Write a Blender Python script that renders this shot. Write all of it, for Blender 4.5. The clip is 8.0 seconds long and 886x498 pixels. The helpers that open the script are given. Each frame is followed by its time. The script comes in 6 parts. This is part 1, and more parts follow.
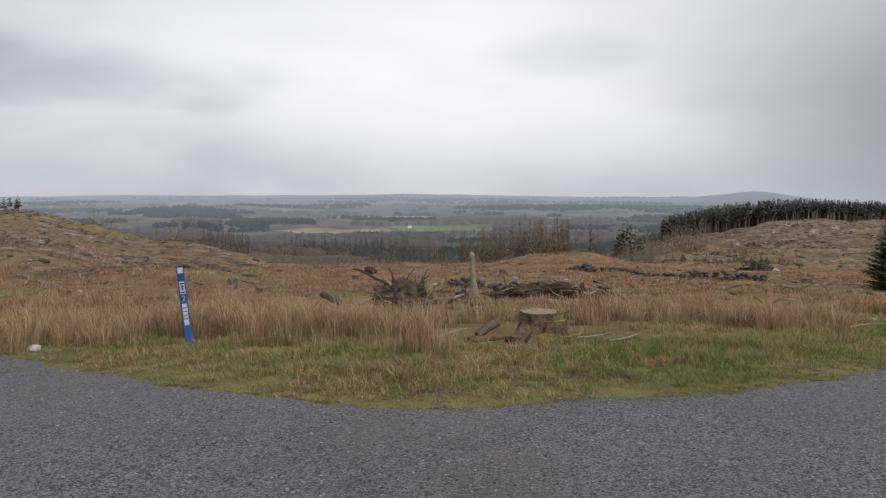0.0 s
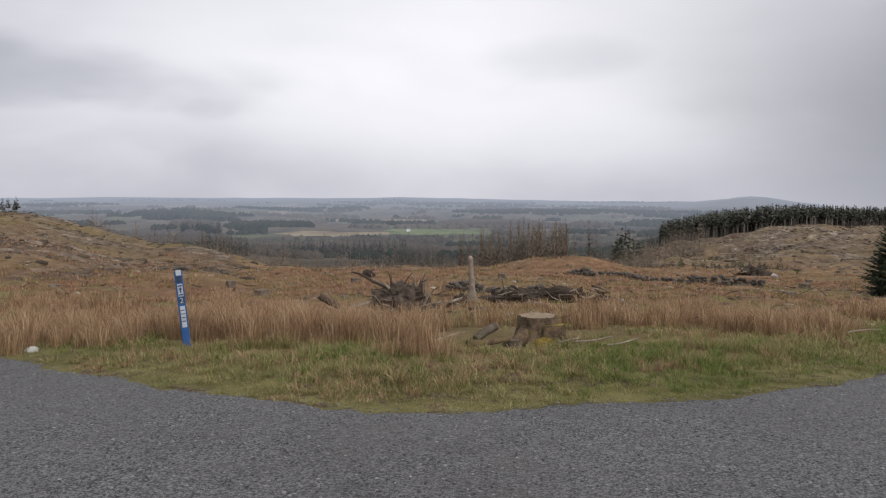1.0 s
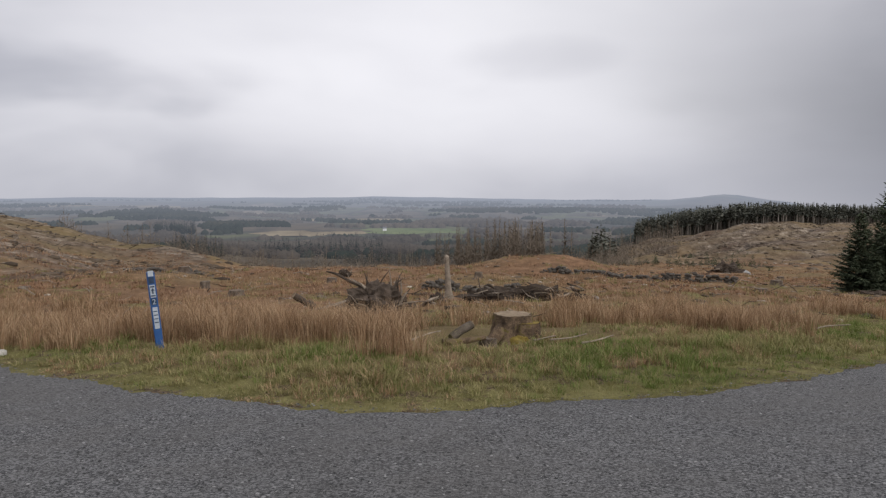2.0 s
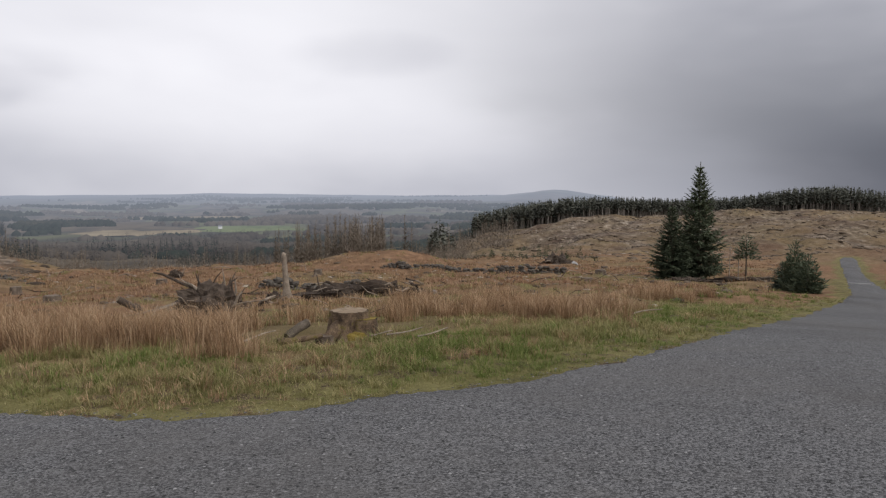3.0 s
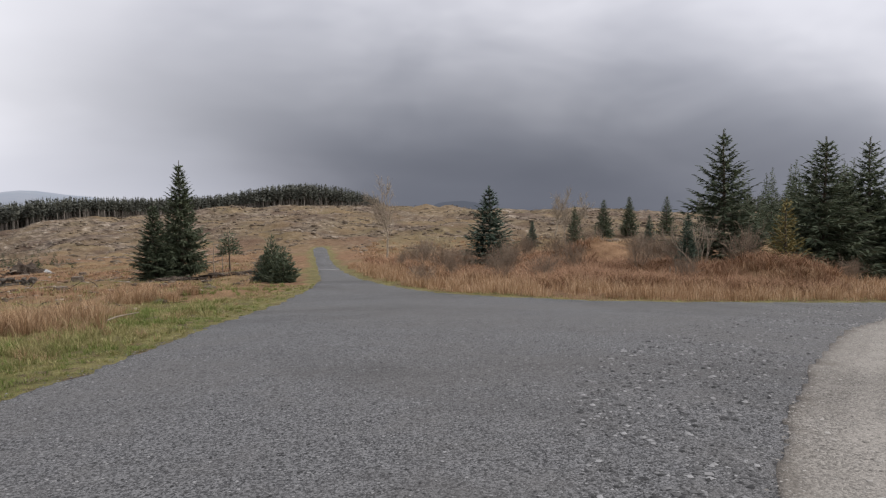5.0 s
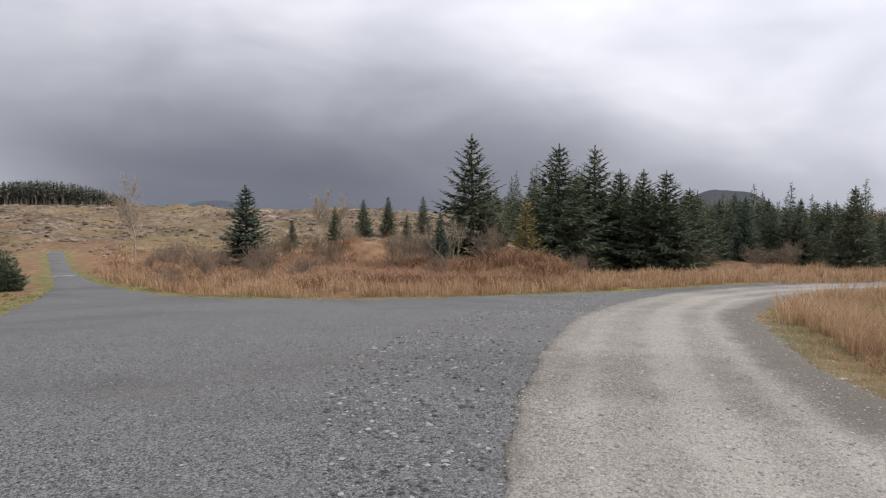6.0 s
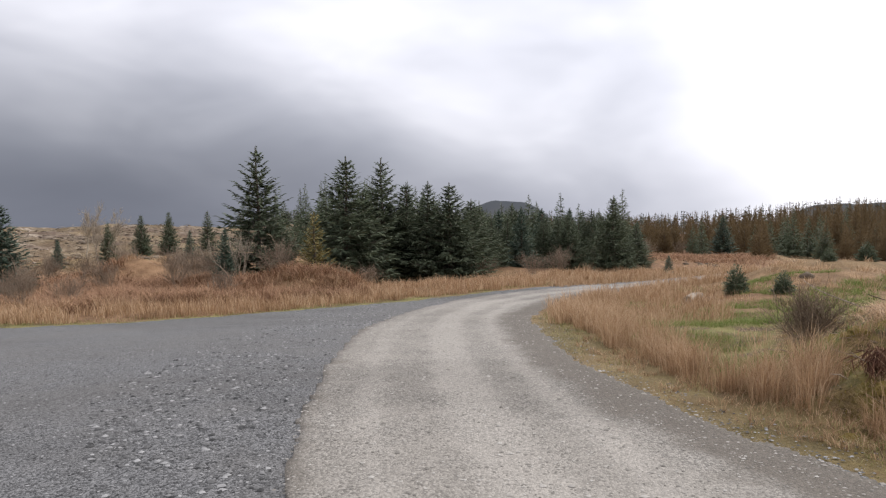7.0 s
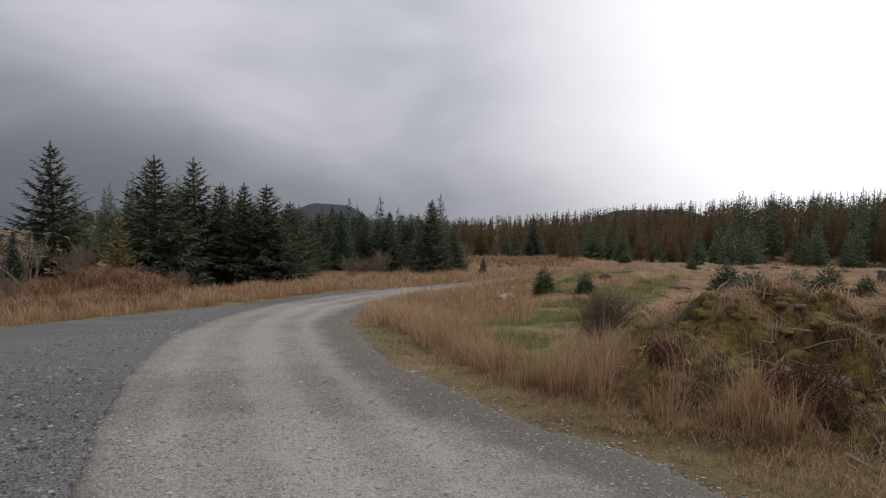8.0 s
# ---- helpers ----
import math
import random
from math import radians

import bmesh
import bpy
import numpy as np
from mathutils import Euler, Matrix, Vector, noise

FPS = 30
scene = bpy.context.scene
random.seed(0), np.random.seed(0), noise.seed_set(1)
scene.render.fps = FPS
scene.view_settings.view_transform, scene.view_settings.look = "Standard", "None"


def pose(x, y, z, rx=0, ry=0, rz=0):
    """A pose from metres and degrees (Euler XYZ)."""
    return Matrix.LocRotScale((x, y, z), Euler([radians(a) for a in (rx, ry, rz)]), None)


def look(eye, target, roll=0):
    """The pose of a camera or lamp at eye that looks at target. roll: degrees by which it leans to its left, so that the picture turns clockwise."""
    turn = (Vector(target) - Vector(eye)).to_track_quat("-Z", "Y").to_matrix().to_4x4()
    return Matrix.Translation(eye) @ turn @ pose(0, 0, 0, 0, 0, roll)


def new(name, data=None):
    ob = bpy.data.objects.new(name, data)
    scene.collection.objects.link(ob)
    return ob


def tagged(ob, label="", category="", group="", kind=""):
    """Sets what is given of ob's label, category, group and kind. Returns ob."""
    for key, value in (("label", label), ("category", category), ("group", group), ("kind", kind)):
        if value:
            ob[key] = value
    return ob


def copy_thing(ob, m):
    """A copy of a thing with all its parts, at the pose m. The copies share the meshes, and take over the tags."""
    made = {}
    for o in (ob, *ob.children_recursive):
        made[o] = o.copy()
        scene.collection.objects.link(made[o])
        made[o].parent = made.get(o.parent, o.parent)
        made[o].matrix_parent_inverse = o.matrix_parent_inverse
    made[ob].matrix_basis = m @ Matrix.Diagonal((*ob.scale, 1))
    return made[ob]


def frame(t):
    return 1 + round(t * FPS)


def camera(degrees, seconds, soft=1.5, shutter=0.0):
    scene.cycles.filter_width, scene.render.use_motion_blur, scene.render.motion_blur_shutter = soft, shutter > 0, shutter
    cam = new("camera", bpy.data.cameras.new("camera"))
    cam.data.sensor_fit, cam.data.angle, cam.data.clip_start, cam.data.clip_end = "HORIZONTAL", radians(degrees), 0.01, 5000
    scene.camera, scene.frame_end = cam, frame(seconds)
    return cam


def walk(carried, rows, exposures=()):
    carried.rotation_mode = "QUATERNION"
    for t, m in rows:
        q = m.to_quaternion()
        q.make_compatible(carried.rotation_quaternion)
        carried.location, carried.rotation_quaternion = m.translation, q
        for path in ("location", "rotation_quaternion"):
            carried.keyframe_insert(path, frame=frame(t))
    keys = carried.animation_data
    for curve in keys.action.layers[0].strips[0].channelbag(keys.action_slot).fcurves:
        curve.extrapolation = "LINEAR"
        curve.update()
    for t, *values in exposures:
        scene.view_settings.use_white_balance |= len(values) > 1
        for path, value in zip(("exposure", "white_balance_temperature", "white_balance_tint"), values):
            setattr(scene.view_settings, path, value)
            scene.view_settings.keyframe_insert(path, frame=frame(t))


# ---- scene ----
# -- camera and walk: a slow turn on the spot, the camera held at arm's length --
cam = camera(60, 8.0, soft=1.25)
PATH = [
    (0, pose(-0.000, 0.400, 1.70, 85.30, -0.08, 0.01)),
    (0.5, pose(0.000, 0.400, 1.70, 85.48, -0.34, -0.08)),
    (1, pose(0.000, 0.400, 1.70, 85.57, -0.37, -0.08)),
    (2.3, pose(0.030, 0.400, 1.70, 85.42, -0.03, -3.89)),
    (2.5, pose(0.040, 0.400, 1.70, 85.26, 0.07, -5.95)),
    (3, pose(0.100, 0.390, 1.70, 85.23, -0.02, -13.71)),
    (3.5, pose(0.150, 0.380, 1.70, 85.40, -0.08, -21.22)),
    (4, pose(0.200, 0.350, 1.70, 85.42, 0.22, -29.70)),
    (4.5, pose(0.250, 0.310, 1.70, 85.21, 0.31, -39.13)),
    (5, pose(0.310, 0.260, 1.70, 84.95, 0.55, -50.73)),
    (5.2, pose(0.330, 0.230, 1.70, 84.79, 0.22, -54.77)),
    (6.3, pose(0.390, 0.120, 1.70, 85.03, 0.27, -73.08)),
    (6.5, pose(0.390, 0.100, 1.70, 85.13, 0.60, -76.26)),
    (7, pose(0.400, 0.040, 1.70, 85.80, 0.35, -83.93)),
    (7.5, pose(0.400, -0.000, 1.70, 86.22, -0.21, -90.33)),
    (8, pose(0.400, -0.050, 1.70, 86.04, -0.47, -97.16)),
]
EXPOSURES = [(t, stops, 6500, 12.5) for t, stops in ((0.0, 0.05), (1.2, 0.05), (2.5, -0.1), (3.0, 0.0), (3.5, 0.12), (4.0, 0.25), (4.5, 0.38), (5.2, 0.44), (6.5, 0.78), (7.0, 0.78), (7.5, 0.4), (8.0, 0.0))]
walk(cam, PATH, EXPOSURES)

# -- world and sun: broken overcast with one dark bank of rain cloud --
def direction(az, el):
    a, e = radians(az), radians(el)
    return Vector((math.sin(a) * math.cos(e), math.cos(a) * math.cos(e), math.sin(e)))


class Nodes:
    """A small helper for node trees."""

    def __init__(self, tree):
        self.tree, self.nodes, self.links = tree, tree.nodes, tree.links
        self.nodes.clear()

    def add(self, kind, **values):
        n = self.nodes.new(kind)
        for key, value in values.items():
            setattr(n, key, value)
        return n

    def put(self, socket, value):
        if isinstance(value, bpy.types.NodeSocket):
            self.links.new(value, socket)
        else:
            socket.default_value = value

    def math(self, op, a, b=0.0, c=0.0, clamp=False):
        n = self.add("ShaderNodeMath", operation=op, use_clamp=clamp)
        for s, v in zip(n.inputs, (a, b, c)):
            self.put(s, v)
        return n.outputs[0]

    def vmath(self, op, a, b=(0, 0, 0)):
        n = self.add("ShaderNodeVectorMath", operation=op)
        self.put(n.inputs[0], a), self.put(n.inputs[1], b)
        return n.outputs["Value" if op in ("DOT_PRODUCT", "LENGTH", "DISTANCE") else "Vector"]

    def noise(self, vector, scale, detail=4.0, rough=0.55, distort=0.0):
        n = self.add("ShaderNodeTexNoise")
        self.put(n.inputs["Vector"], vector)
        n.inputs["Scale"].default_value, n.inputs["Detail"].default_value = scale, detail
        n.inputs["Roughness"].default_value, n.inputs["Distortion"].default_value = rough, distort
        return n.outputs["Fac"]

    def smooth(self, value, lo, hi, a=0.0, b=1.0):
        n = self.add("ShaderNodeMapRange", interpolation_type="SMOOTHSTEP", clamp=True)
        for s, v in zip(n.inputs, (value, lo, hi, a, b)):
            self.put(s, v)
        return n.outputs[0]

    def ramp(self, value, stops):
        n = self.add("ShaderNodeValToRGB")
        self.put(n.inputs[0], value)
        el = n.color_ramp.elements
        el.remove(el[1])
        el[0].position, el[0].color = stops[0][0], (*stops[0][1], 1)
        for at, colour in stops[1:]:
            el.new(at).color = (*colour, 1)
        return n.outputs[0]

    def mix(self, fac, a, b, mode="MIX"):
        n = self.add("ShaderNodeMix", data_type="RGBA", blend_type=mode)
        self.put(n.inputs[0], fac)
        for s, v in ((n.inputs[6], a), (n.inputs[7], b)):
            self.put(s, (*v, 1) if isinstance(v, tuple) and len(v) == 3 else v)
        return n.outputs[2]


SUN_AZ, SUN_EL = 135, 42
world = bpy.data.worlds.new("overcast_sky")
scene.world = world
world.use_nodes = True
w = Nodes(world.node_tree)
sky = w.add("ShaderNodeTexSky", sky_type="NISHITA", sun_disc=False, sun_elevation=radians(SUN_EL), sun_rotation=radians(SUN_AZ))
ray = w.add("ShaderNodeTexCoord").outputs["Generated"]
sep = w.add("ShaderNodeSeparateXYZ")
w.put(sep.inputs[0], ray)
up = sep.outputs[2]
flat = w.vmath("MULTIPLY", ray, (1, 1, 2.6))
billow = w.noise(flat, 2.1, 4, 0.48, 0.35)
puffs = w.noise(w.vmath("MULTIPLY", ray, (1, 1, 2.2)), 4.6, 3, 0.5, 0.3)
streak = w.noise(w.vmath("MULTIPLY", ray, (1, 1, 6)), 1.6, 3, 0.5, 0.3)
az = w.math("MULTIPLY", w.math("ARCTAN2", sep.outputs[0], sep.outputs[1]), 57.2958)
el = w.math("MULTIPLY", w.math("ARCSINE", up), 57.2958)
sway = w.math("SUBTRACT", billow, 0.5)
ripple = w.math("SUBTRACT", puffs, 0.5)


def lobe(az0, el0, wide, tall, rough=1.2, skew=0.0, soft=1.6):
    """0 to 1: how deep a direction lies in a ragged patch of cloud; skew: how it leans with height."""
    a = w.math("DIVIDE", w.math("SUBTRACT", az, w.math("ADD", w.math("MULTIPLY", el, skew), az0)), wide)
    e = w.math("DIVIDE", w.math("SUBTRACT", el, el0), tall)
    d = w.math("ADD", w.math("MULTIPLY", a, a), w.math("MULTIPLY", e, e))
    d = w.math("ADD", d, w.math("ADD", w.math("MULTIPLY", sway, rough), w.math("MULTIPLY", ripple, rough * 0.5)))
    return w.smooth(d, 0.0, soft, 1.0, 0.0)


# cloud deck: light grey, whiter aloft, banded low down
deck = w.math("ADD", 0.69, w.math("ADD", w.math("MULTIPLY", sway, 0.42), w.math("ADD", w.math("MULTIPLY", ripple, 0.24), w.math("MULTIPLY", w.math("SUBTRACT", streak, 0.5), 0.12))))
deck = w.math("ADD", deck, w.smooth(el, -1.0, 6.0, -0.08, 0.0))
deck = w.math("ADD", deck, w.math("MULTIPLY", lobe(3, 10, 24, 9, 0.9), 0.22))
deck = w.math("SUBTRACT", deck, w.math("MULTIPLY", lobe(8.5, 9.6, 6, 1.7, 4.0), 0.12))
deck = w.math("SUBTRACT", deck, w.math("MULTIPLY", lobe(-24, 7.5, 14, 2.2, 4.0), 0.14))
deck = w.math("SUBTRACT", deck, w.math("MULTIPLY", lobe(86, 6, 24, 12, 0.5), 0.10))
# thin bright cloud towards the hidden sun
deck = w.math("ADD", deck, w.math("MULTIPLY", lobe(156, 16, 47, 44, 0.5), 0.85))
cloud = w.ramp(w.math("MULTIPLY", deck, 0.6), [(0.0, (0.20, 0.210, 0.262)), (0.27, (0.395, 0.413, 0.470)), (0.36, (0.56, 0.575, 0.628)), (0.45, (0.745, 0.755, 0.800)), (0.6, (0.965, 0.975, 1.01)), (0.9, (1.48, 1.5, 1.53))])
# the rain cloud: darkest low down, leaning, thinner aloft
stir = w.math("ADD", w.math("MULTIPLY", sway, 11.0), w.math("MULTIPLY", ripple, 5.0))
near_side = w.math("ADD", w.math("ADD", az, w.math("MULTIPLY", el, 1.35)), w.math("MULTIPLY", stir, 2.4))
far_side = w.math("ADD", w.math("ADD", az, w.math("MULTIPLY", el, 1.5)), stir)
dark = w.math("MULTIPLY", w.smooth(near_side, 14.0, 50.0), w.smooth(far_side, 58.0, 124.0, 1.0, 0.0))
height = w.math("ADD", el, w.math("ADD", w.math("MULTIPLY", sway, 3.5), w.math("MULTIPLY", ripple, 2.5)))
dark = w.math("MULTIPLY", dark, w.smooth(height, 0.0, 18.5, 1.0, 0.1))
rain = w.ramp(w.math("ADD", streak, w.math("MULTIPLY", ripple, 0.5)), [(0.2, (0.096, 0.105, 0.130)), (0.5, (0.116, 0.126, 0.153)), (0.8, (0.142, 0.153, 0.182))])
cloud = w.mix(dark, cloud, rain)
clear = w.vmath("MULTIPLY", sky.outputs[0], (0.05, 0.05, 0.05))
cloud = w.mix(0.97, clear, cloud)
back, out = w.add("ShaderNodeBackground"), w.add("ShaderNodeOutputWorld")
w.put(back.inputs[0], cloud), w.put(back.inputs[1], 1.0)
w.links.new(back.outputs[0], out.inputs[0])

sun = bpy.data.lights.new("sun", "SUN")
sun.energy, sun.angle, sun.color = 1.5, radians(25), (0.98, 0.96, 0.91)
new("sun", sun).matrix_world = look(direction(SUN_AZ, SUN_EL) * 50, (0, 0, 0))

# -- materials --
def material(name, stops, scale=3.0, fine=40.0, rough=0.9, bump=0.3, size=0.02, by="Object", spread=0.25, island=0.0, metal=0.0, translucent=0.0):
    """Colour from a coarse and a fine noise, with relief. island: how much each loose piece differs."""
    m = bpy.data.materials.new(name)
    m.use_nodes = True
    n = Nodes(m.node_tree)
    if by == "World":
        where = n.add("ShaderNodeNewGeometry").outputs["Position"]
    else:
        where = n.add("ShaderNodeTexCoord").outputs["Object"]
    coarse, grain = n.noise(where, scale, 4, 0.6), n.noise(where, fine, 5, 0.65)
    f = n.math("ADD", n.math("MULTIPLY", n.math("SUBTRACT", coarse, 0.5), 1.3), 0.5)
    f = n.math("ADD", f, n.math("MULTIPLY", n.math("SUBTRACT", grain, 0.5), spread * 3))
    if island:
        r = n.add("ShaderNodeNewGeometry").outputs["Random Per Island"]
        f = n.math("ADD", n.math("MULTIPLY", f, 1 - island), n.math("MULTIPLY", r, island))
    r = n.add("ShaderNodeObjectInfo").outputs["Random"]
    f = n.math("ADD", f, n.math("MULTIPLY", n.math("SUBTRACT", r, 0.5), 0.15))
    colour = n.ramp(f, stops)
    p, out = n.add("ShaderNodeBsdfPrincipled"), n.add("ShaderNodeOutputMaterial")
    n.put(p.inputs["Base Color"], colour)
    p.inputs["Roughness"].default_value, p.inputs["Metallic"].default_value = rough, metal
    p.inputs["Specular IOR Level"].default_value = 0.25
    if bump:
        b = n.add("ShaderNodeBump")
        b.inputs["Strength"].default_value, b.inputs["Distance"].default_value = bump, size
        n.put(b.inputs["Height"], grain)
        n.links.new(b.outputs[0], p.inputs["Normal"])
    shader = p.outputs[0]
    if translucent:
        t, mx = n.add("ShaderNodeBsdfTranslucent"), n.add("ShaderNodeMixShader")
        n.put(t.inputs[0], colour)
        mx.inputs[0].default_value = translucent
        n.links.new(shader, mx.inputs[1]), n.links.new(t.outputs[0], mx.inputs[2])
        shader = mx.outputs[0]
    n.links.new(shader, out.inputs[0])
    return m


def steps(*colours):
    k = len(colours) - 1
    return [(0.12 + 0.76 * i / k, c) for i, c in enumerate(colours)]


M_BARK = material("bark", steps((0.035, 0.028, 0.022), (0.10, 0.08, 0.06), (0.17, 0.14, 0.11)), 5, 60, 0.95, 0.8, 0.03)
M_SPRUCE = material("spruce_needles", steps((0.040, 0.054, 0.032), (0.090, 0.110, 0.066), (0.165, 0.185, 0.115)), 2.5, 70, 0.8, 0, island=0.35, translucent=0.18)
M_SPRUCE_BLUE = material("sitka_needles", steps((0.034, 0.054, 0.040), (0.082, 0.114, 0.082), (0.150, 0.185, 0.138)), 2.5, 70, 0.8, 0, island=0.4, translucent=0.18)
M_LARCH = material("bare_larch", steps((0.066, 0.044, 0.023), (0.135, 0.093, 0.048), (0.19, 0.138, 0.077)), 0.7, 12, 0.9, 0, island=0.15, translucent=0.45)
M_YELLOWLARCH = material("larch_sapling_twigs", steps((0.10, 0.082, 0.026), (0.19, 0.155, 0.055), (0.30, 0.25, 0.10)), 2.5, 70, 0.9, 0, island=0.4)
M_TWIG = material("bare_twigs", steps((0.11, 0.080, 0.055), (0.21, 0.158, 0.115), (0.32, 0.255, 0.19)), 4, 60, 0.95, 0, island=0.4)
M_BIRCH = material("birch_bark", steps((0.14, 0.11, 0.085), (0.30, 0.25, 0.19), (0.45, 0.39, 0.30)), 6, 60, 0.85, 0.3, 0.01)
M_DEADWOOD = material("weathered_wood", steps((0.10, 0.08, 0.06), (0.24, 0.195, 0.15), (0.38, 0.32, 0.25)), 5, 80, 0.95, 0.6, 0.02)
M_DARKWOOD = material("dark_dead_roots", steps((0.022, 0.016, 0.012), (0.060, 0.045, 0.034), (0.13, 0.10, 0.078)), 6, 70, 0.95, 0.6, 0.02)
M_CUT = material("sawn_wood", steps((0.13, 0.095, 0.06), (0.23, 0.17, 0.11), (0.34, 0.27, 0.19)), 9, 90, 0.9, 0.4, 0.01)
M_MOSS = material("moss", steps((0.085, 0.061, 0.016), (0.225, 0.162, 0.038), (0.38, 0.285, 0.078)), 4, 60, 0.95, 0.9, 0.03)
M_STONE = material("grey_stone", steps((0.07, 0.07, 0.07), (0.17, 0.17, 0.168), (0.32, 0.315, 0.30)), 9, 60, 0.9, 0.5, 0.01, island=0.5)
M_PALESTONE = material("pale_stone", steps((0.16, 0.145, 0.125), (0.38, 0.36, 0.32), (0.52, 0.50, 0.46)), 12, 60, 0.9, 0.5, 0.01)
M_STRAW = material("dead_rush_blades", steps((0.14, 0.082, 0.044), (0.355, 0.226, 0.126), (0.60, 0.448, 0.292)), 2.0, 9, 0.85, 0, by="World", island=0.55, translucent=0.25)
M_ORANGE = material("dead_moor_grass", steps((0.17, 0.098, 0.052), (0.37, 0.235, 0.132), (0.58, 0.430, 0.280)), 2.0, 9, 0.85, 0, by="World", island=0.55, translucent=0.25)
M_GRASS = material("verge_grass_blades", steps((0.090, 0.098, 0.028), (0.225, 0.205, 0.076), (0.45, 0.385, 0.20)), 3.2, 9, 0.8, 0, by="World", island=0.5, translucent=0.3)
M_LUSH = material("lush_grass_blades", steps((0.062, 0.098, 0.018), (0.140, 0.178, 0.042), (0.28, 0.295, 0.11)), 3.2, 9, 0.8, 0, by="World", island=0.5, translucent=0.3)
M_BRACKEN = material("dead_bracken", steps((0.105, 0.052, 0.028), (0.26, 0.142, 0.080), (0.41, 0.265, 0.165)), 1.2, 8, 0.9, 0, by="World", island=0.6, translucent=0.15)
M_FERN = material("dead_fern", steps((0.045, 0.020, 0.013), (0.11, 0.050, 0.031), (0.19, 0.098, 0.062)), 3, 30, 0.9, 0, island=0.6)
M_HEATHER = material("heather_stems", steps((0.085, 0.060, 0.042), (0.185, 0.135, 0.092), (0.29, 0.22, 0.15)), 3, 30, 0.9, 0, island=0.6)
M_WALLSTONE = material("dark_wall_stone", steps((0.030, 0.026, 0.022), (0.070, 0.060, 0.050), (0.14, 0.125, 0.105)), 6, 40, 0.95, 0.5, 0.02, by="World", island=0.3)
M_OLDSTUMP = material("old_stump_wood", steps((0.050, 0.036, 0.026), (0.12, 0.092, 0.070), (0.22, 0.18, 0.14)), 5, 60, 0.95, 0.6, 0.02)
M_STUMP = material("mossy_bark", [(0.15, (0.04, 0.03, 0.022)), (0.4, (0.115, 0.078, 0.05)), (0.55, (0.20, 0.14, 0.09)), (0.62, (0.13, 0.105, 0.035)), (0.8, (0.20, 0.155, 0.045))], 7, 60, 0.95, 0.8, 0.03)
M_OLDCUT = material("old_cut_wood", steps((0.085, 0.062, 0.045), (0.165, 0.130, 0.098), (0.25, 0.21, 0.165)), 9, 70, 0.95, 0.4, 0.01)
M_BLUE = material("blue_paint", steps((0.018, 0.062, 0.19), (0.026, 0.088, 0.25), (0.05, 0.12, 0.29)), 8, 60, 0.55, 0.2, 0.004)
M_WHITE = material("white_plate", steps((0.30, 0.34, 0.38), (0.42, 0.46, 0.50), (0.52, 0.55, 0.58)), 8, 60, 0.5, 0)
M_INK = material("dark_print", steps((0.02, 0.03, 0.05), (0.03, 0.05, 0.09), (0.05, 0.08, 0.14)), 8, 60, 0.5, 0)



# -- the lie of the land --
AZ_NODES = np.array([-70, -30, -20, -8, 10, 18, 26, 40, 55, 72, 95, 125, 180, 290.0])
R_NODES = np.array([0, 6, 12, 20, 30, 45, 70, 110, 170, 230, 420, 700, 1500, 5000.0])
HEIGHTS = {30: (-1.8, -2.0, -2.1, -2.3, -2.3, -2.2, -2.2, -2.2, -2.2, -2.1, -1.9, -1.2, -1, -1.8),
           45: (-2, -2.5, -3.0, -3.4, -3.4, -3.3, -3.3, -3.4, -3.2, -2.9, -2.9, -2.2, -1, -2),
           70: (-1.5, -2.4, -5, -5.6, -5.6, -5.2, -5.2, -5.3, -4.8, -4.3, -4.4, -4.2, -1, -1.5),
           110: (-0.6, -1.9, -5.9, -11, -11, -8.5, -8, -7.6, -6.6, -6.5, -7.3, -7.2, 0, 0),
           170: (0, -4.6, -13, -19, -19, -12.8, -8.8, -7.2, -7.5, -8, -11, -9, 4, 3),
           230: (0, -9, -19, -25, -25, -12.4, -7.7, -5.4, -7.4, -8, -12, -5.5, 8, 4)}


def relief():
    """The heights of the land by azimuth (clockwise from +y) and distance."""
    n = len(AZ_NODES)
    table = [np.zeros(n), np.full(n, -0.1), np.full(n, -0.5), np.full(n, -1.35)]
    table += [np.array(HEIGHTS[r], float) for r in (30, 45, 70, 110, 170, 230)]
    away = table[-1]
    open_side = np.clip((away + 3) / -22.0, 0, 1)
    table.append(np.where(away < -4, -16 - 22 * open_side, 10))
    table.append(np.where(away < -4, -40 - 12 * open_side, 22))
    table.append(np.where(away < -4, -58, 40))
    table.append(np.full(n, -62))
    return np.array(table).T


RELIEF = relief()


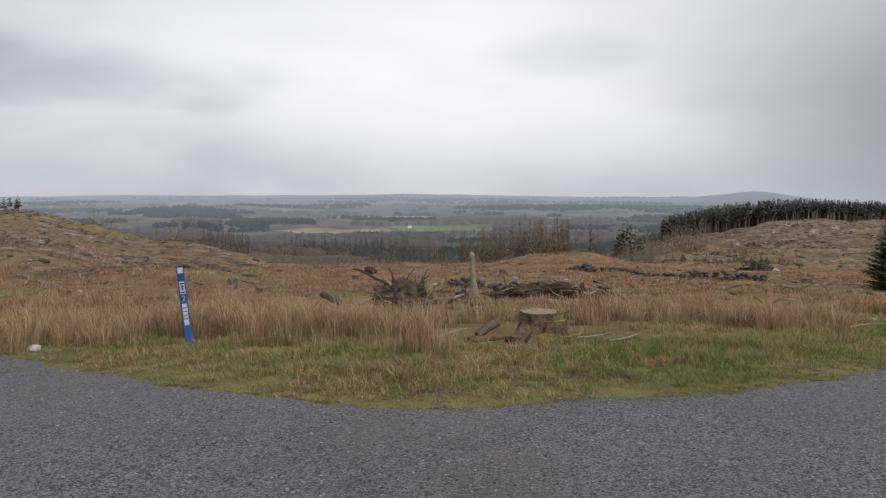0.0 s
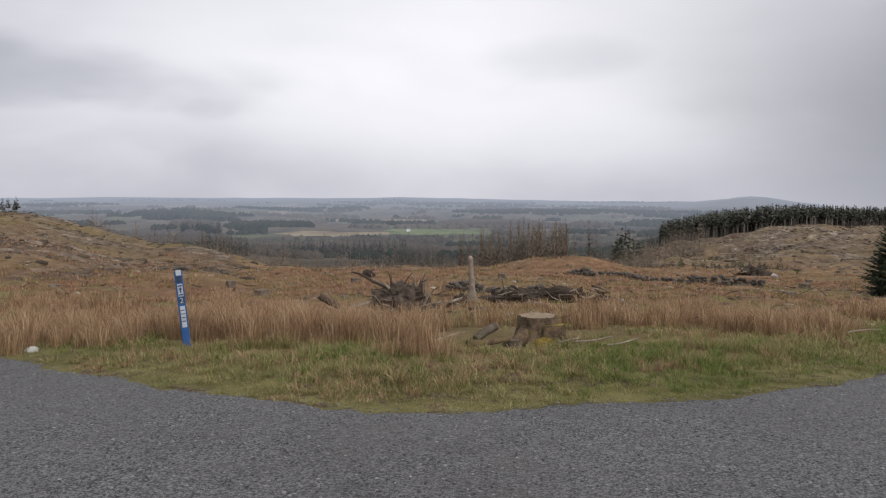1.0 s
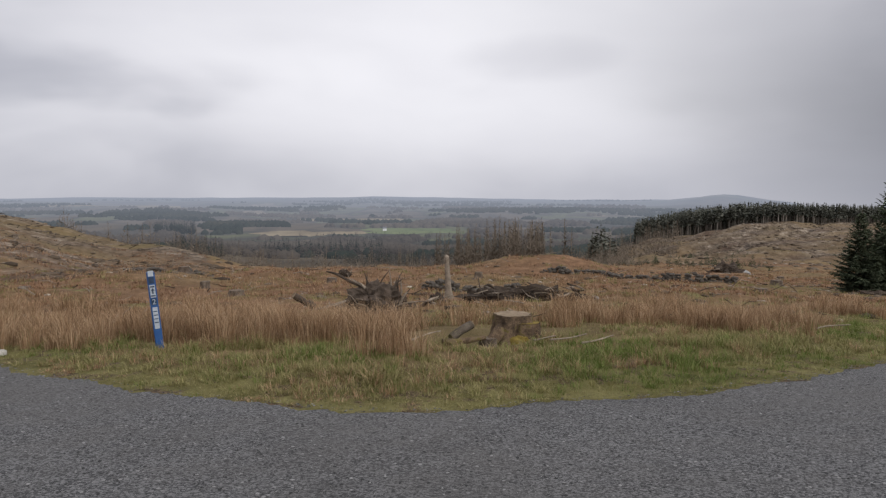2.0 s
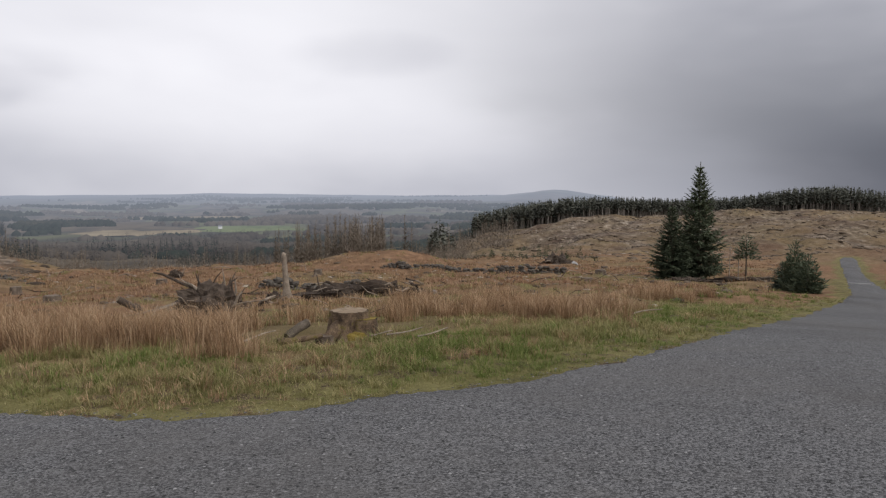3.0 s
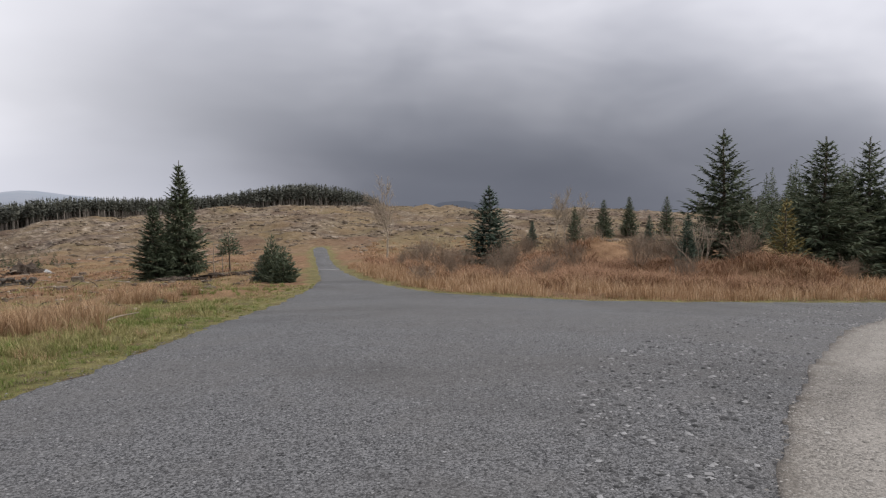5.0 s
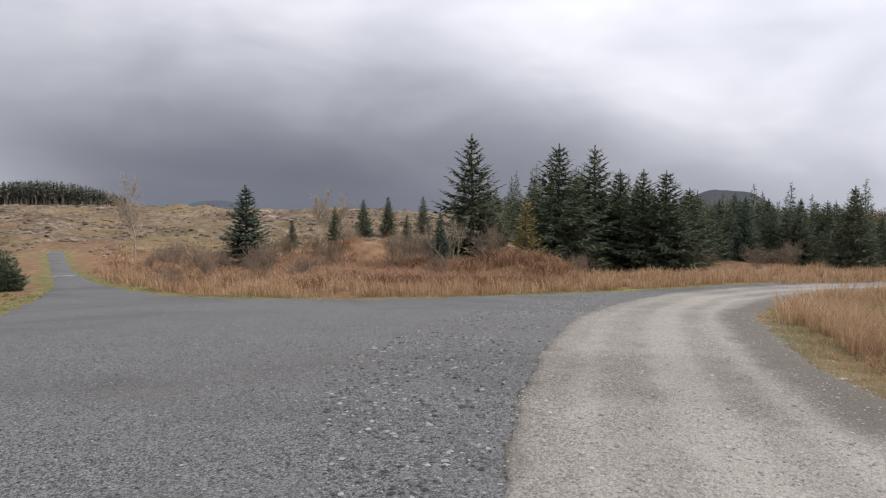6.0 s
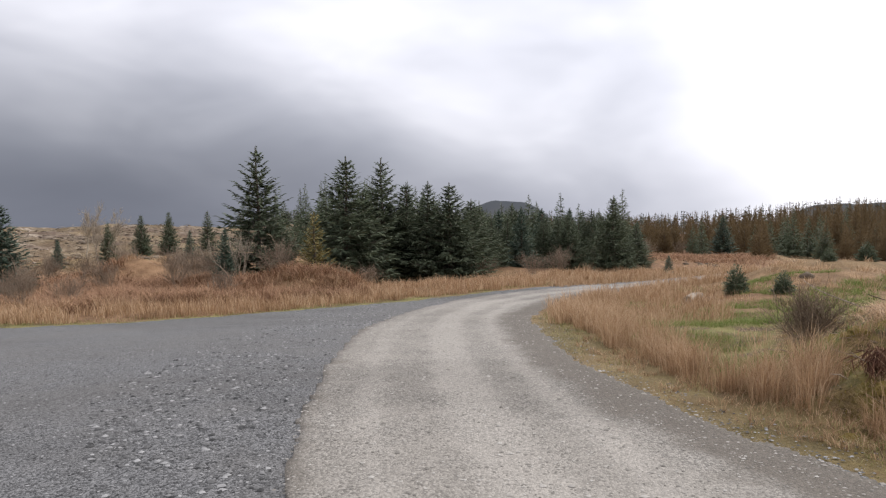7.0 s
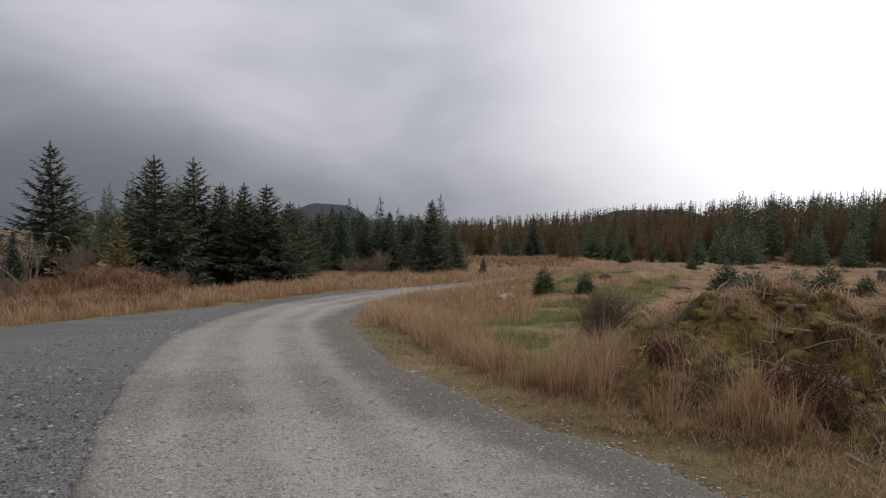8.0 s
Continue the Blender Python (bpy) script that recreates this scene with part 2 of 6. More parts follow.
def land(x, y):
    """Height of the smooth land at points (arrays or numbers)."""
    x, y = np.asarray(x, float), np.asarray(y, float)
    r, az = np.hypot(x, y), np.degrees(np.arctan2(x, y))
    az = np.where(az < -70, az + 360, az)
    i = np.clip(np.searchsorted(AZ_NODES, az, side="right") - 1, 0, len(AZ_NODES) - 2)
    u = np.clip((az - AZ_NODES[i]) / (AZ_NODES[i + 1] - AZ_NODES[i]), 0, 1)
    u = u * u * (3 - 2 * u)
    j = np.clip(np.searchsorted(R_NODES, r, side="right") - 1, 0, len(R_NODES) - 2)
    out = 0
    for di, wi in ((0, 1 - u), (1, u)):
        k = i + di
        p1, p2 = RELIEF[k, j], RELIEF[k, j + 1]
        h = R_NODES[j + 1] - R_NODES[j]
        m1 = np.where(j > 0, (p2 - RELIEF[k, np.maximum(j - 1, 0)]) / (R_NODES[j + 1] - R_NODES[np.maximum(j - 1, 0)]), 0)
        jj = np.minimum(j + 2, len(R_NODES) - 1)
        m2 = (RELIEF[k, jj] - p1) / (R_NODES[jj] - R_NODES[j])
        v = np.clip((r - R_NODES[j]) / h, 0, 1)
        v2, v3 = v * v, v * v * v
        out = out + wi * ((2 * v3 - 3 * v2 + 1) * p1 + (v3 - 2 * v2 + v) * h * m1 + (3 * v2 - 2 * v3) * p2 + (v3 - v2) * h * m2)
    # the mossy bank beside the forest track
    bank = np.exp(-((np.degrees(np.arctan2(x, y)) - 122) / 13.0) ** 4) * np.clip((r - 6.2) / 2.3, 0, 1) ** 1.5 * np.clip((30 - r) / 18.0, 0, 1)
    # a low swell inside the bend
    swell = np.exp(-((np.degrees(np.arctan2(x, y)) - 109.8) / 4.6) ** 4) * np.exp(-((r - 33) / 6.5) ** 2)
    return out + 0.68 * bank + 0.65 * swell


NORTH_EDGE = [(-40, 34), (-14, 17.5), (-5.4, 9.75), (-3.3, 8.0), (-1.9, 7.15), (-0.85, 6.65), (0.1, 6.45), (1.1, 6.85), (2.1, 7.05), (3.4, 7.7),
              (5.8, 9.5), (11.1, 14.4), (18.6, 21.2)]
SIDE_LEFT = [(24, 27.0), (34.6, 39.3), (57, 65.2), (74.3, 85.4)]
SIDE_RIGHT = [(75.8, 84.1), (58.5, 64.3), (47.5, 52.2), (31.7, 34.0), (24.2, 24.9), (20.9, 20.0)]
EAST_EDGE = [(18.6, 16.5), (17.3, 12.6), (17.4, 9.6), (18.9, 7.4), (21.8, 5.2), (25.6, 2.4), (29.6, -0.6), (33, -4.3), (39, -8.7), (60, -21)]
TRACK_OUTER = [(-30, -9), (-8, -3.4), (0.5, -0.1), (2.4, 0.75), (4.36, 1.4), (6.0, 1.78), (8.4, 2.25), (12.8, 2.8), (18, 3.1), (22.6, 2.7), (26.3, 0.9), (29.4, -1.6), (33, -4.9), (39, -9.2), (60, -21.5)]
TRACK_INNER = [(60, -24.5), (38.5, -11.4), (33.5, -7.6), (28.5, -4.0), (25, -1.8), (21.5, -0.55), (17.2, 0.0), (12.2, -0.3), (9.1, -0.6), (7.7, -1.05), (6.5, -1.4), (5.5, -1.95), (4.5, -2.3), (2, -3.4), (-8, -7.4), (-30, -14)]
APRON = np.array(NORTH_EDGE + SIDE_LEFT + SIDE_RIGHT + EAST_EDGE + TRACK_INNER + [(-45, -10)], float)
TRACK = np.array(TRACK_OUTER + TRACK_INNER, float)


def rounded(poly, k=2):
    """Corner-cut a closed outline."""
    p = np.asarray(poly, float)
    for _ in range(k):
        q = np.roll(p, -1, 0)
        p = np.stack([0.75 * p + 0.25 * q, 0.25 * p + 0.75 * q], 1).reshape(-1, 2)
    return p


APRON, TRACK = rounded(APRON), rounded(TRACK)


def signed(poly, x, y):
    """Distance to an outline, negative inside."""
    x, y = np.asarray(x, float), np.asarray(y, float)
    best, inside = np.full(x.shape, 1e9), np.zeros(x.shape, bool)
    for (ax, ay), (bx, by) in zip(poly, np.roll(poly, -1, 0)):
        dx, dy = bx - ax, by - ay
        t = np.clip(((x - ax) * dx + (y - ay) * dy) / (dx * dx + dy * dy + 1e-12), 0, 1)
        best = np.minimum(best, (x - ax - t * dx) ** 2 + (y - ay - t * dy) ** 2)
        if dy:
            inside ^= ((ay > y) != (by > y)) & (x < ax + (y - ay) * dx / dy)
    return np.where(inside, -1, 1) * np.sqrt(best)


def hashed(i, j, seed):
    v = np.sin(i * 127.1 + j * 311.7 + seed * 74.7) * 43758.5453
    return v - np.floor(v)


def lumps(x, y, size, seed=0):
    """Smooth value noise, -1 to 1."""
    x, y = np.asarray(x, float) / size + 1000.5, np.asarray(y, float) / size + 1000.5
    i, j = np.floor(x), np.floor(y)
    u, v = x - i, y - j
    u, v = u * u * (3 - 2 * u), v * v * (3 - 2 * v)
    a = hashed(i, j, seed) * (1 - u) + hashed(i + 1, j, seed) * u
    b = hashed(i, j + 1, seed) * (1 - u) + hashed(i + 1, j + 1, seed) * u
    return 2 * (a * (1 - v) + b * v) - 1


def azimuth(x, y):
    return np.degrees(np.arctan2(x, y))


def off_road(x, y):
    return np.minimum(signed(APRON, x, y), signed(TRACK, x, y))


def ground_z(x, y, off=None):
    """The ground with its lumps and hags; smooth on the roads."""
    x, y = np.asarray(x, float), np.asarray(y, float)
    off = off_road(x, y) if off is None else off
    r = np.hypot(x, y)
    rough = np.clip(off / 2.5, 0, 1)
    z = land(x, y)
    z = z + rough * (0.07 * lumps(x, y, 0.7, 1) + 0.13 * lumps(x, y, 2.3, 2))
    far = np.clip((r - 14) / 40, 0, 1) * np.clip(off / 6, 0, 1)
    z = z + far * (0.30 * lumps(x, y, 6, 3) + 0.16 * lumps(x, y, 2.2, 4))
    hags = np.clip((r - 75) / 60, 0, 1) * np.clip((400 - r) / 100, 0, 1) * np.clip(off / 8, 0, 1)
    z = z + hags * (2.0 * np.abs(lumps(x, y, 19, 5)) + 1.0 * np.abs(lumps(x, y, 8, 6)) + 0.35 * lumps(x, y, 3, 7) - 1.0)
    mossy = np.exp(-((azimuth(x, y) - 121) / 11.0) ** 4) * np.clip((r - 6.3) / 0.8, 0, 1) * np.clip((14 - r) / 3, 0, 1)
    z = z + mossy * (0.11 * np.abs(lumps(x, y, 0.42, 8)) + 0.05 * lumps(x, y, 0.2, 9) - 0.05)
    # orange mound and two heather hummocks
    z = z + 1.15 * np.exp(-(((x - 8.5) / 5.5) ** 2 + ((y - 52) / 4) ** 2))
    z = z + 1.3 * np.exp(-(((x - 37.5) / 2.4) ** 2 + ((y - 20) / 2.6) ** 2)) + 0.75 * np.exp(-(((x - 28.8) / 2.2) ** 2 + ((y - 8.6) / 2.6) ** 2)) + 0.5 * np.exp(-(((x - 30.5) / 2.2) ** 2 + ((y - 12.5) / 1.6) ** 2))
    mossy = np.exp(-((azimuth(x, y) - 121) / 12.0) ** 4) * np.clip((r - 6) / 1.0, 0, 1) * np.clip((13 - r) / 4, 0, 1)
    z = z + mossy * (0.34 * np.abs(lumps(x, y, 0.6, 8)) + 0.14 * lumps(x, y, 1.3, 9) + 0.10 * lumps(x, y, 0.27, 10) - 0.07)
    z = z - 45 * np.clip((r - 262) / 120, 0, 1) - 160 * np.clip((r - 500) / 3000, 0, 1) * np.clip((azimuth(x, y) - 24) / 6, 0, 1)
    return z - 0.05 * (off < -0.15)


def spot(x, y, dz=0.0):
    return Vector((x, y, float(ground_z(np.array([x]), np.array([y]))[0]) + dz))


def polar(az, r):
    return r * math.sin(radians(az)), r * math.cos(radians(az))


def mesh_from(name, verts, faces, mats=()):
    """A mesh from arrays; faces is a list of index arrays, one for each number of corners."""
    me = bpy.data.meshes.new(name)
    faces = [np.asarray(f, np.int32) for f in faces if len(f)]
    me.vertices.add(len(verts))
    me.vertices.foreach_set("co", np.asarray(verts, np.float32).ravel())
    loops = np.concatenate([f.ravel() for f in faces])
    counts = np.concatenate([np.full(len(f), f.shape[1], np.int32) for f in faces])
    me.loops.add(len(loops))
    me.loops.foreach_set("vertex_index", loops)
    me.polygons.add(len(counts))
    me.polygons.foreach_set("loop_start", np.concatenate([[0], np.cumsum(counts)[:-1]]).astype(np.int32))
    for m in mats:
        me.materials.append(m)
    me.update(calc_edges=True)
    me.validate()
    return me


def part(name, shape, mat, parent, label=""):
    """One mesh object under a thing or a part; shape is a bmesh or a mesh."""
    if isinstance(shape, bmesh.types.BMesh):
        me = bpy.data.meshes.new(name)
        shape.to_mesh(me)
        shape.free()
    else:
        me = shape
    if not me.materials:
        me.materials.append(mat)
    ob = new(name, me)
    ob.parent = parent
    return tagged(ob, label)


def thing(name, label, category, group="", at=(0, 0, 0), turn=0.0):
    ob = new(name)
    ob.empty_display_size = 0.2
    ob.matrix_basis = Matrix.Translation(at) @ pose(0, 0, 0, 0, 0, turn)
    return tagged(ob, label, category, group)


def stuff(name, me, label, category):
    return tagged(new(name, me), label, category, kind="stuff")


# -- ground: one sheet to the horizon on a polar grid --
AZ_FINE = np.concatenate([np.arange(-75, -36, 1.5), np.arange(-36, 136, 0.48), np.arange(136, 284.9, 3.0)])
R_FINE = np.concatenate([np.append(0.004, np.arange(0.15, 2.8, 0.17)), np.arange(2.8, 13, 0.08), 13 * 1.0145 ** np.arange(0, 207), np.geomspace(262, 4900, 40)])


def sheet(rs, azs, z_of):
    a, r = np.meshgrid(np.radians(azs), rs, indexing="ij")
    x, y = (r * np.sin(a)).ravel(), (r * np.cos(a)).ravel()
    na, nr = a.shape
    i = (np.arange(na - 1)[:, None] * nr + np.arange(nr - 1)[None]).ravel()
    return x, y, z_of(x, y), np.stack([i, i + 1, i + nr + 1, i + nr], 1)


gx, gy, _, gq = sheet(R_FINE, np.append(AZ_FINE, 285.0), lambda x, y: x)
g_off_a, g_off_t = signed(APRON, gx, gy), signed(TRACK, gx, gy)
g_off = np.minimum(g_off_a, g_off_t)
gz = ground_z(gx, gy, g_off)
g_r, g_az = np.hypot(gx, gy), azimuth(gx, gy)


def cover(x, y, off):
    """How much of each ground cover: green verge, rusty bracken, grey brash, moss."""
    r, az = np.hypot(x, y), azimuth(x, y)
    n1, n2 = lumps(x, y, 1.7, 21), lumps(x, y, 7, 22)
    west = (az < 42) | (az > 90)
    verge = np.clip(1.15 - off / np.where(west & (r < 22), 2.6, 0.9) + 0.5 * n1, 0, 1) * np.where((az > 88) & (off < 1.2), 0.2, 1)
    green = np.exp(-(((x - 6.5) / 6) ** 2 + ((y - 18) / 7.5) ** 2)) * 1.1 + 1.2 * np.exp(-(((x - 13) / 5) ** 2 + ((y + 3.4) / 2.0) ** 2))
    verge = np.clip(verge + green * (0.7 + 0.6 * n1) + np.clip(1.3 * n1 - 0.35, 0, 0.75) * ((az < 45) & (r > 12) & (r < 44)), 0, 1)
    rust = np.clip(0.7 + 0.6 * n2, 0, 1) * np.clip((r - 13) / 6, 0, 1) * np.clip((95 - r) / 30, 0, 1)
    rust = np.maximum(rust, np.clip(1.5 - np.abs((az - 101) / 5.5), 0, 1) * ((r > 45) & (r < 128)))
    rust = np.maximum(rust, np.clip(0.6 + 0.8 * n2, 0, 1) * ((az > 14) & (az < 46) & (r > 70) & (r < 125)))
    rust = np.maximum(rust, 0.9 * ((az > 44) & (az < 72) & (r > 18) & (r < 60)))
    rust = np.maximum(rust, ((az > 84) & (r > 124)) * 1.0)
    brash = np.clip((r - 95) / 40, 0, 1) * np.clip((400 - r) / 60, 0, 1) * np.clip(0.75 + 0.5 * n2, 0, 1)
    brash = np.where(az > 85, brash * 0.2, brash)
    brash = np.maximum(brash, ((az < -15) & (r > 40)) * np.clip(0.55 + 0.7 * n2, 0, 0.9))
    moss = np.exp(-((az - 121) / 11.0) ** 4) * np.clip((r - 5.6) / 0.9, 0, 1) * np.clip((14 - r) / 3, 0, 1)
    return verge, rust, brash, moss


ground_me = mesh_from("ground", np.stack([gx, gy, gz], 1), [gq])
ca = ground_me.color_attributes.new("cover", "FLOAT_COLOR", "POINT")
ca.data.foreach_set("color", np.stack(cover(gx, gy, g_off), 1).astype(np.float32).ravel())


def ground_material():
    m = bpy.data.materials.new("moorland_ground")
    m.use_nodes = True
    n = Nodes(m.node_tree)
    where = n.add("ShaderNodeNewGeometry").outputs["Position"]
    at = n.add("ShaderNodeVertexColor", layer_name="cover")
    s = n.add("ShaderNodeSeparateColor")
    n.put(s.inputs[0], at.outputs["Color"])
    verge, rust, brash, moss = s.outputs[0], s.outputs[1], s.outputs[2], at.outputs["Alpha"]
    big, mid, fine = n.noise(where, 0.12, 5, 0.6), n.noise(where, 1.4, 5, 0.6), n.noise(where, 22, 5, 0.7)
    blend = n.math("ADD", n.math("MULTIPLY", mid, 0.6), n.math("MULTIPLY", fine, 0.4))
    tan = n.ramp(blend, [(0.28, (0.066, 0.045, 0.023)), (0.48, (0.195, 0.135, 0.068)), (0.62, (0.30, 0.215, 0.115)), (0.75, (0.38, 0.29, 0.175))])
    grn = n.ramp(blend, [(0.28, (0.055, 0.048, 0.020)), (0.45, (0.140, 0.126, 0.045)), (0.6, (0.23, 0.205, 0.082)), (0.75, (0.34, 0.285, 0.14))])
    grn = n.mix(n.smooth(n.noise(where, 2.6, 5, 0.65), 0.50, 0.62), grn, n.mix(n.smooth(fine, 0.35, 0.65), (0.055, 0.037, 0.023), (0.19, 0.135, 0.088)))
    red = n.ramp(blend, [(0.28, (0.065, 0.036, 0.022)), (0.48, (0.185, 0.105, 0.058)), (0.62, (0.29, 0.175, 0.10)), (0.75, (0.38, 0.26, 0.165))])
    streaks = n.noise(n.vmath("MULTIPLY", where, (0.6, 0.35, 0.8)), 1.1, 8, 0.75, 0.6)
    gry = n.ramp(streaks, [(0.34, (0.025, 0.019, 0.015)), (0.44, (0.088, 0.066, 0.050)), (0.52, (0.175, 0.135, 0.100)), (0.60, (0.30, 0.245, 0.185)), (0.68, (0.46, 0.41, 0.345))])
    mos = n.ramp(n.math("ADD", n.math("MULTIPLY", n.noise(where, 3.2, 5, 0.65), 0.65), n.math("MULTIPLY", fine, 0.35)), [(0.40, (0.020, 0.014, 0.008)), (0.47, (0.070, 0.045, 0.018)), (0.53, (0.135, 0.093, 0.028)), (0.60, (0.22, 0.158, 0.042)), (0.70, (0.31, 0.235, 0.08))])
    olive = n.mix(n.smooth(big, 0.4, 0.65), tan, n.mix(0.5, tan, (0.11, 0.10, 0.04)))
    c = n.mix(rust, olive, red)
    gry = n.mix(n.smooth(n.noise(where, 0.09, 5, 0.65), 0.42, 0.58), gry, n.mix(0.62, gry, (0.080, 0.047, 0.030)))
    c = n.mix(n.math("MULTIPLY", brash, n.smooth(big, 0.25, 0.5, 0.6, 1.0)), c, gry)
    c = n.mix(n.smooth(n.math("ADD", verge, n.math("MULTIPLY", n.math("SUBTRACT", mid, 0.5), 0.8)), 0.25, 0.7), c, grn)
    c = n.mix(moss, c, mos)
    p, out, b = n.add("ShaderNodeBsdfPrincipled"), n.add("ShaderNodeOutputMaterial"), n.add("ShaderNodeBump")
    n.put(p.inputs["Base Color"], c)
    p.inputs["Roughness"].default_value, p.inputs["Specular IOR Level"].default_value = 0.95, 0.15
    b.inputs["Strength"].default_value, b.inputs["Distance"].default_value = 0.9, 0.06
    n.put(b.inputs["Height"], n.math("ADD", n.math("MULTIPLY", streaks, 1.5), fine))
    n.links.new(b.outputs[0], p.inputs["Normal"])
    n.links.new(p.outputs[0], out.inputs[0])
    return m


ground_me.materials.append(ground_material())
tagged(new("ground", ground_me), "rough moorland with dead grass and clearfell debris", "ground", kind="structure")


def road_material(name, dark, light, patch, rut):
    """Crushed stone: single chippings, dust, worn patches; rut: paler wheel lines."""
    m = bpy.data.materials.new(name)
    m.use_nodes = True
    n = Nodes(m.node_tree)
    where = n.add("ShaderNodeNewGeometry").outputs["Position"]
    cell = n.add("ShaderNodeTexVoronoi")
    n.put(cell.inputs["Vector"], where)
    cell.inputs["Scale"].default_value = 62 if rut else 74
    cell2 = n.add("ShaderNodeTexVoronoi")
    n.put(cell2.inputs["Vector"], where)
    cell2.inputs["Scale"].default_value = 170
    tone = n.add("ShaderNodeSeparateColor")
    n.put(tone.inputs[0], cell.outputs["Color"])
    tone2 = n.add("ShaderNodeSeparateColor")
    n.put(tone2.inputs[0], cell2.outputs["Color"])
    big, mid = n.noise(where, 0.32, 4, 0.55), n.noise(where, 2.2, 5, 0.6)
    f = n.math("ADD", n.math("MULTIPLY", tone.outputs[0], 0.62), n.math("MULTIPLY", tone2.outputs[0], 0.38))
    c = n.mix(n.smooth(f, 0.15, 0.9), dark, light)
    dust = n.smooth(n.math("ADD", n.math("MULTIPLY", big, 0.6), n.math("MULTIPLY", mid, 0.4)), 0.40, 0.62)
    c = n.mix(n.math("MULTIPLY", dust, 0.5), c, n.mix(f, patch, tuple(v * 1.35 for v in patch)))
    worn_dark = n.smooth(n.noise(n.vmath("MULTIPLY", where, (1.0, 0.6, 1)), 0.21, 5, 0.6, 0.8), 0.46, 0.66)
    c = n.mix(n.math("MULTIPLY", worn_dark, 0.55), c, n.vmath("MULTIPLY", c, (0.52, 0.51, 0.50)))
    if rut:
        at = n.add("ShaderNodeVertexColor", layer_name="wear")
        s = n.add("ShaderNodeSeparateColor")
        n.put(s.inputs[0], at.outputs["Color"])
        worn = n.smooth(n.math("ADD", s.outputs[0], n.math("MULTIPLY", n.math("SUBTRACT", mid, 0.5), 0.9)), 0.25, 0.85)
        c = n.mix(n.math("MULTIPLY", worn, 0.36), c, n.mix(f, tuple(v * 0.85 for v in light), tuple(v * 1.45 for v in light)))
        c = n.mix(n.math("MULTIPLY", n.smooth(n.math("ADD", s.outputs[1], n.math("MULTIPLY", n.math("SUBTRACT", mid, 0.5), 1.2)), 0.2, 0.8), 0.85), c, n.mix(f, (0.055, 0.046, 0.036), (0.12, 0.10, 0.08)))
    p, out, b = n.add("ShaderNodeBsdfPrincipled"), n.add("ShaderNodeOutputMaterial"), n.add("ShaderNodeBump")
    n.put(p.inputs["Base Color"], c)
    p.inputs["Roughness"].default_value, p.inputs["Specular IOR Level"].default_value = 0.85, 0.3
    b.inputs["Strength"].default_value, b.inputs["Distance"].default_value = 0.6, 0.008
    b.invert = True
    n.put(b.inputs["Height"], n.math("ADD", cell.outputs["Distance"], n.math("MULTIPLY", cell2.outputs["Distance"], 0.4)))
    n.links.new(b.outputs[0], p.inputs["Normal"])
    n.links.new(p.outputs[0], out.inputs[0])
    return m


def road_sheet(name, poly, dist, lift, mat, label, category, wear=None, limit=130, fringe=1.0):
    """The cells of the ground's grid inside an outline, laid a little higher; the rim is drawn in to the outline."""
    def fray(x, y):
        return fringe * (0.09 * lumps(x, y, 0.6, 31) + 0.05 * lumps(x, y, 0.17, 32))

    edge = dist + fray(gx, gy)
    q = gq[((edge < 0) & (g_r < limit))[gq].any(1) & (edge[gq] < 1.5).all(1)]
    used, q = np.unique(q, return_inverse=True)
    x, y, d = gx[used].copy(), gy[used].copy(), edge[used]
    out = np.flatnonzero(d > 0)
    for _ in range(2):
        e = 0.02
        f0 = signed(poly, x[out], y[out]) + fray(x[out], y[out])
        fx = (signed(poly, x[out] + e, y[out]) + fray(x[out] + e, y[out]) - f0) / e
        fy = (signed(poly, x[out], y[out] + e) + fray(x[out], y[out] + e) - f0) / e
        g = np.maximum(fx * fx + fy * fy, 0.5)
        x[out], y[out] = x[out] - f0 * fx / g, y[out] - f0 * fy / g
    z = land(x, y) + lift + 0.012 * lumps(x, y, 0.9, 33) + 0.004 * lumps(x, y, 0.2, 34)
    z[out] -= lift + 0.012
    me = mesh_from(name, np.stack([x, y, z], 1), [q.reshape(-1, 4)], [mat])
    if wear is not None:
        at = me.color_attributes.new("wear", "FLOAT_COLOR", "POINT")
        at.data.foreach_set("color", wear(x, y, dist[used]).astype(np.float32).ravel())
    return tagged(new(name, me), label, category, kind="structure")


def track_wear(x, y, d):
    across = np.abs(signed(np.vstack([TRACK_OUTER, [(60, 30), (-30, 30)]]), x, y))
    ruts = np.exp(-((across - 0.55) / 0.22) ** 2) * 0.6 + np.exp(-((across - 1.45) / 0.34) ** 2) + 0.7 * np.exp(-((across - 2.25) / 0.25) ** 2)
    dirt = np.where(across > 1.5, np.clip(1.35 - (-d) / 0.75, 0, 1), 0.55 * np.clip(1.0 - (-d) / 0.4, 0, 1))
    return np.stack([np.clip(ruts, 0, 1), dirt, 0 * x, 0 * x + 1], 1)


M_APRON = road_material("grey_chippings", (0.025, 0.025, 0.026), (0.195, 0.193, 0.193), (0.090, 0.085, 0.080), False)
M_TRACK = road_material("pale_crushed_stone", (0.092, 0.083, 0.072), (0.305, 0.282, 0.250), (0.205, 0.187, 0.162), True)
road_sheet("gravel_apron", APRON, g_off_a, 0.015, M_APRON, "wide junction of loose dark grey chippings", "gravel road")
road_sheet("forest_track", TRACK, g_off_t, 0.030, M_TRACK, "pale rutted crushed-stone forest track curving away", "forest track", wear=track_wear, fringe=0.45)

# -- the far valley: rolling farmland, woods and moors, with haze painted in as emission --
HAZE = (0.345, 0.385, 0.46)


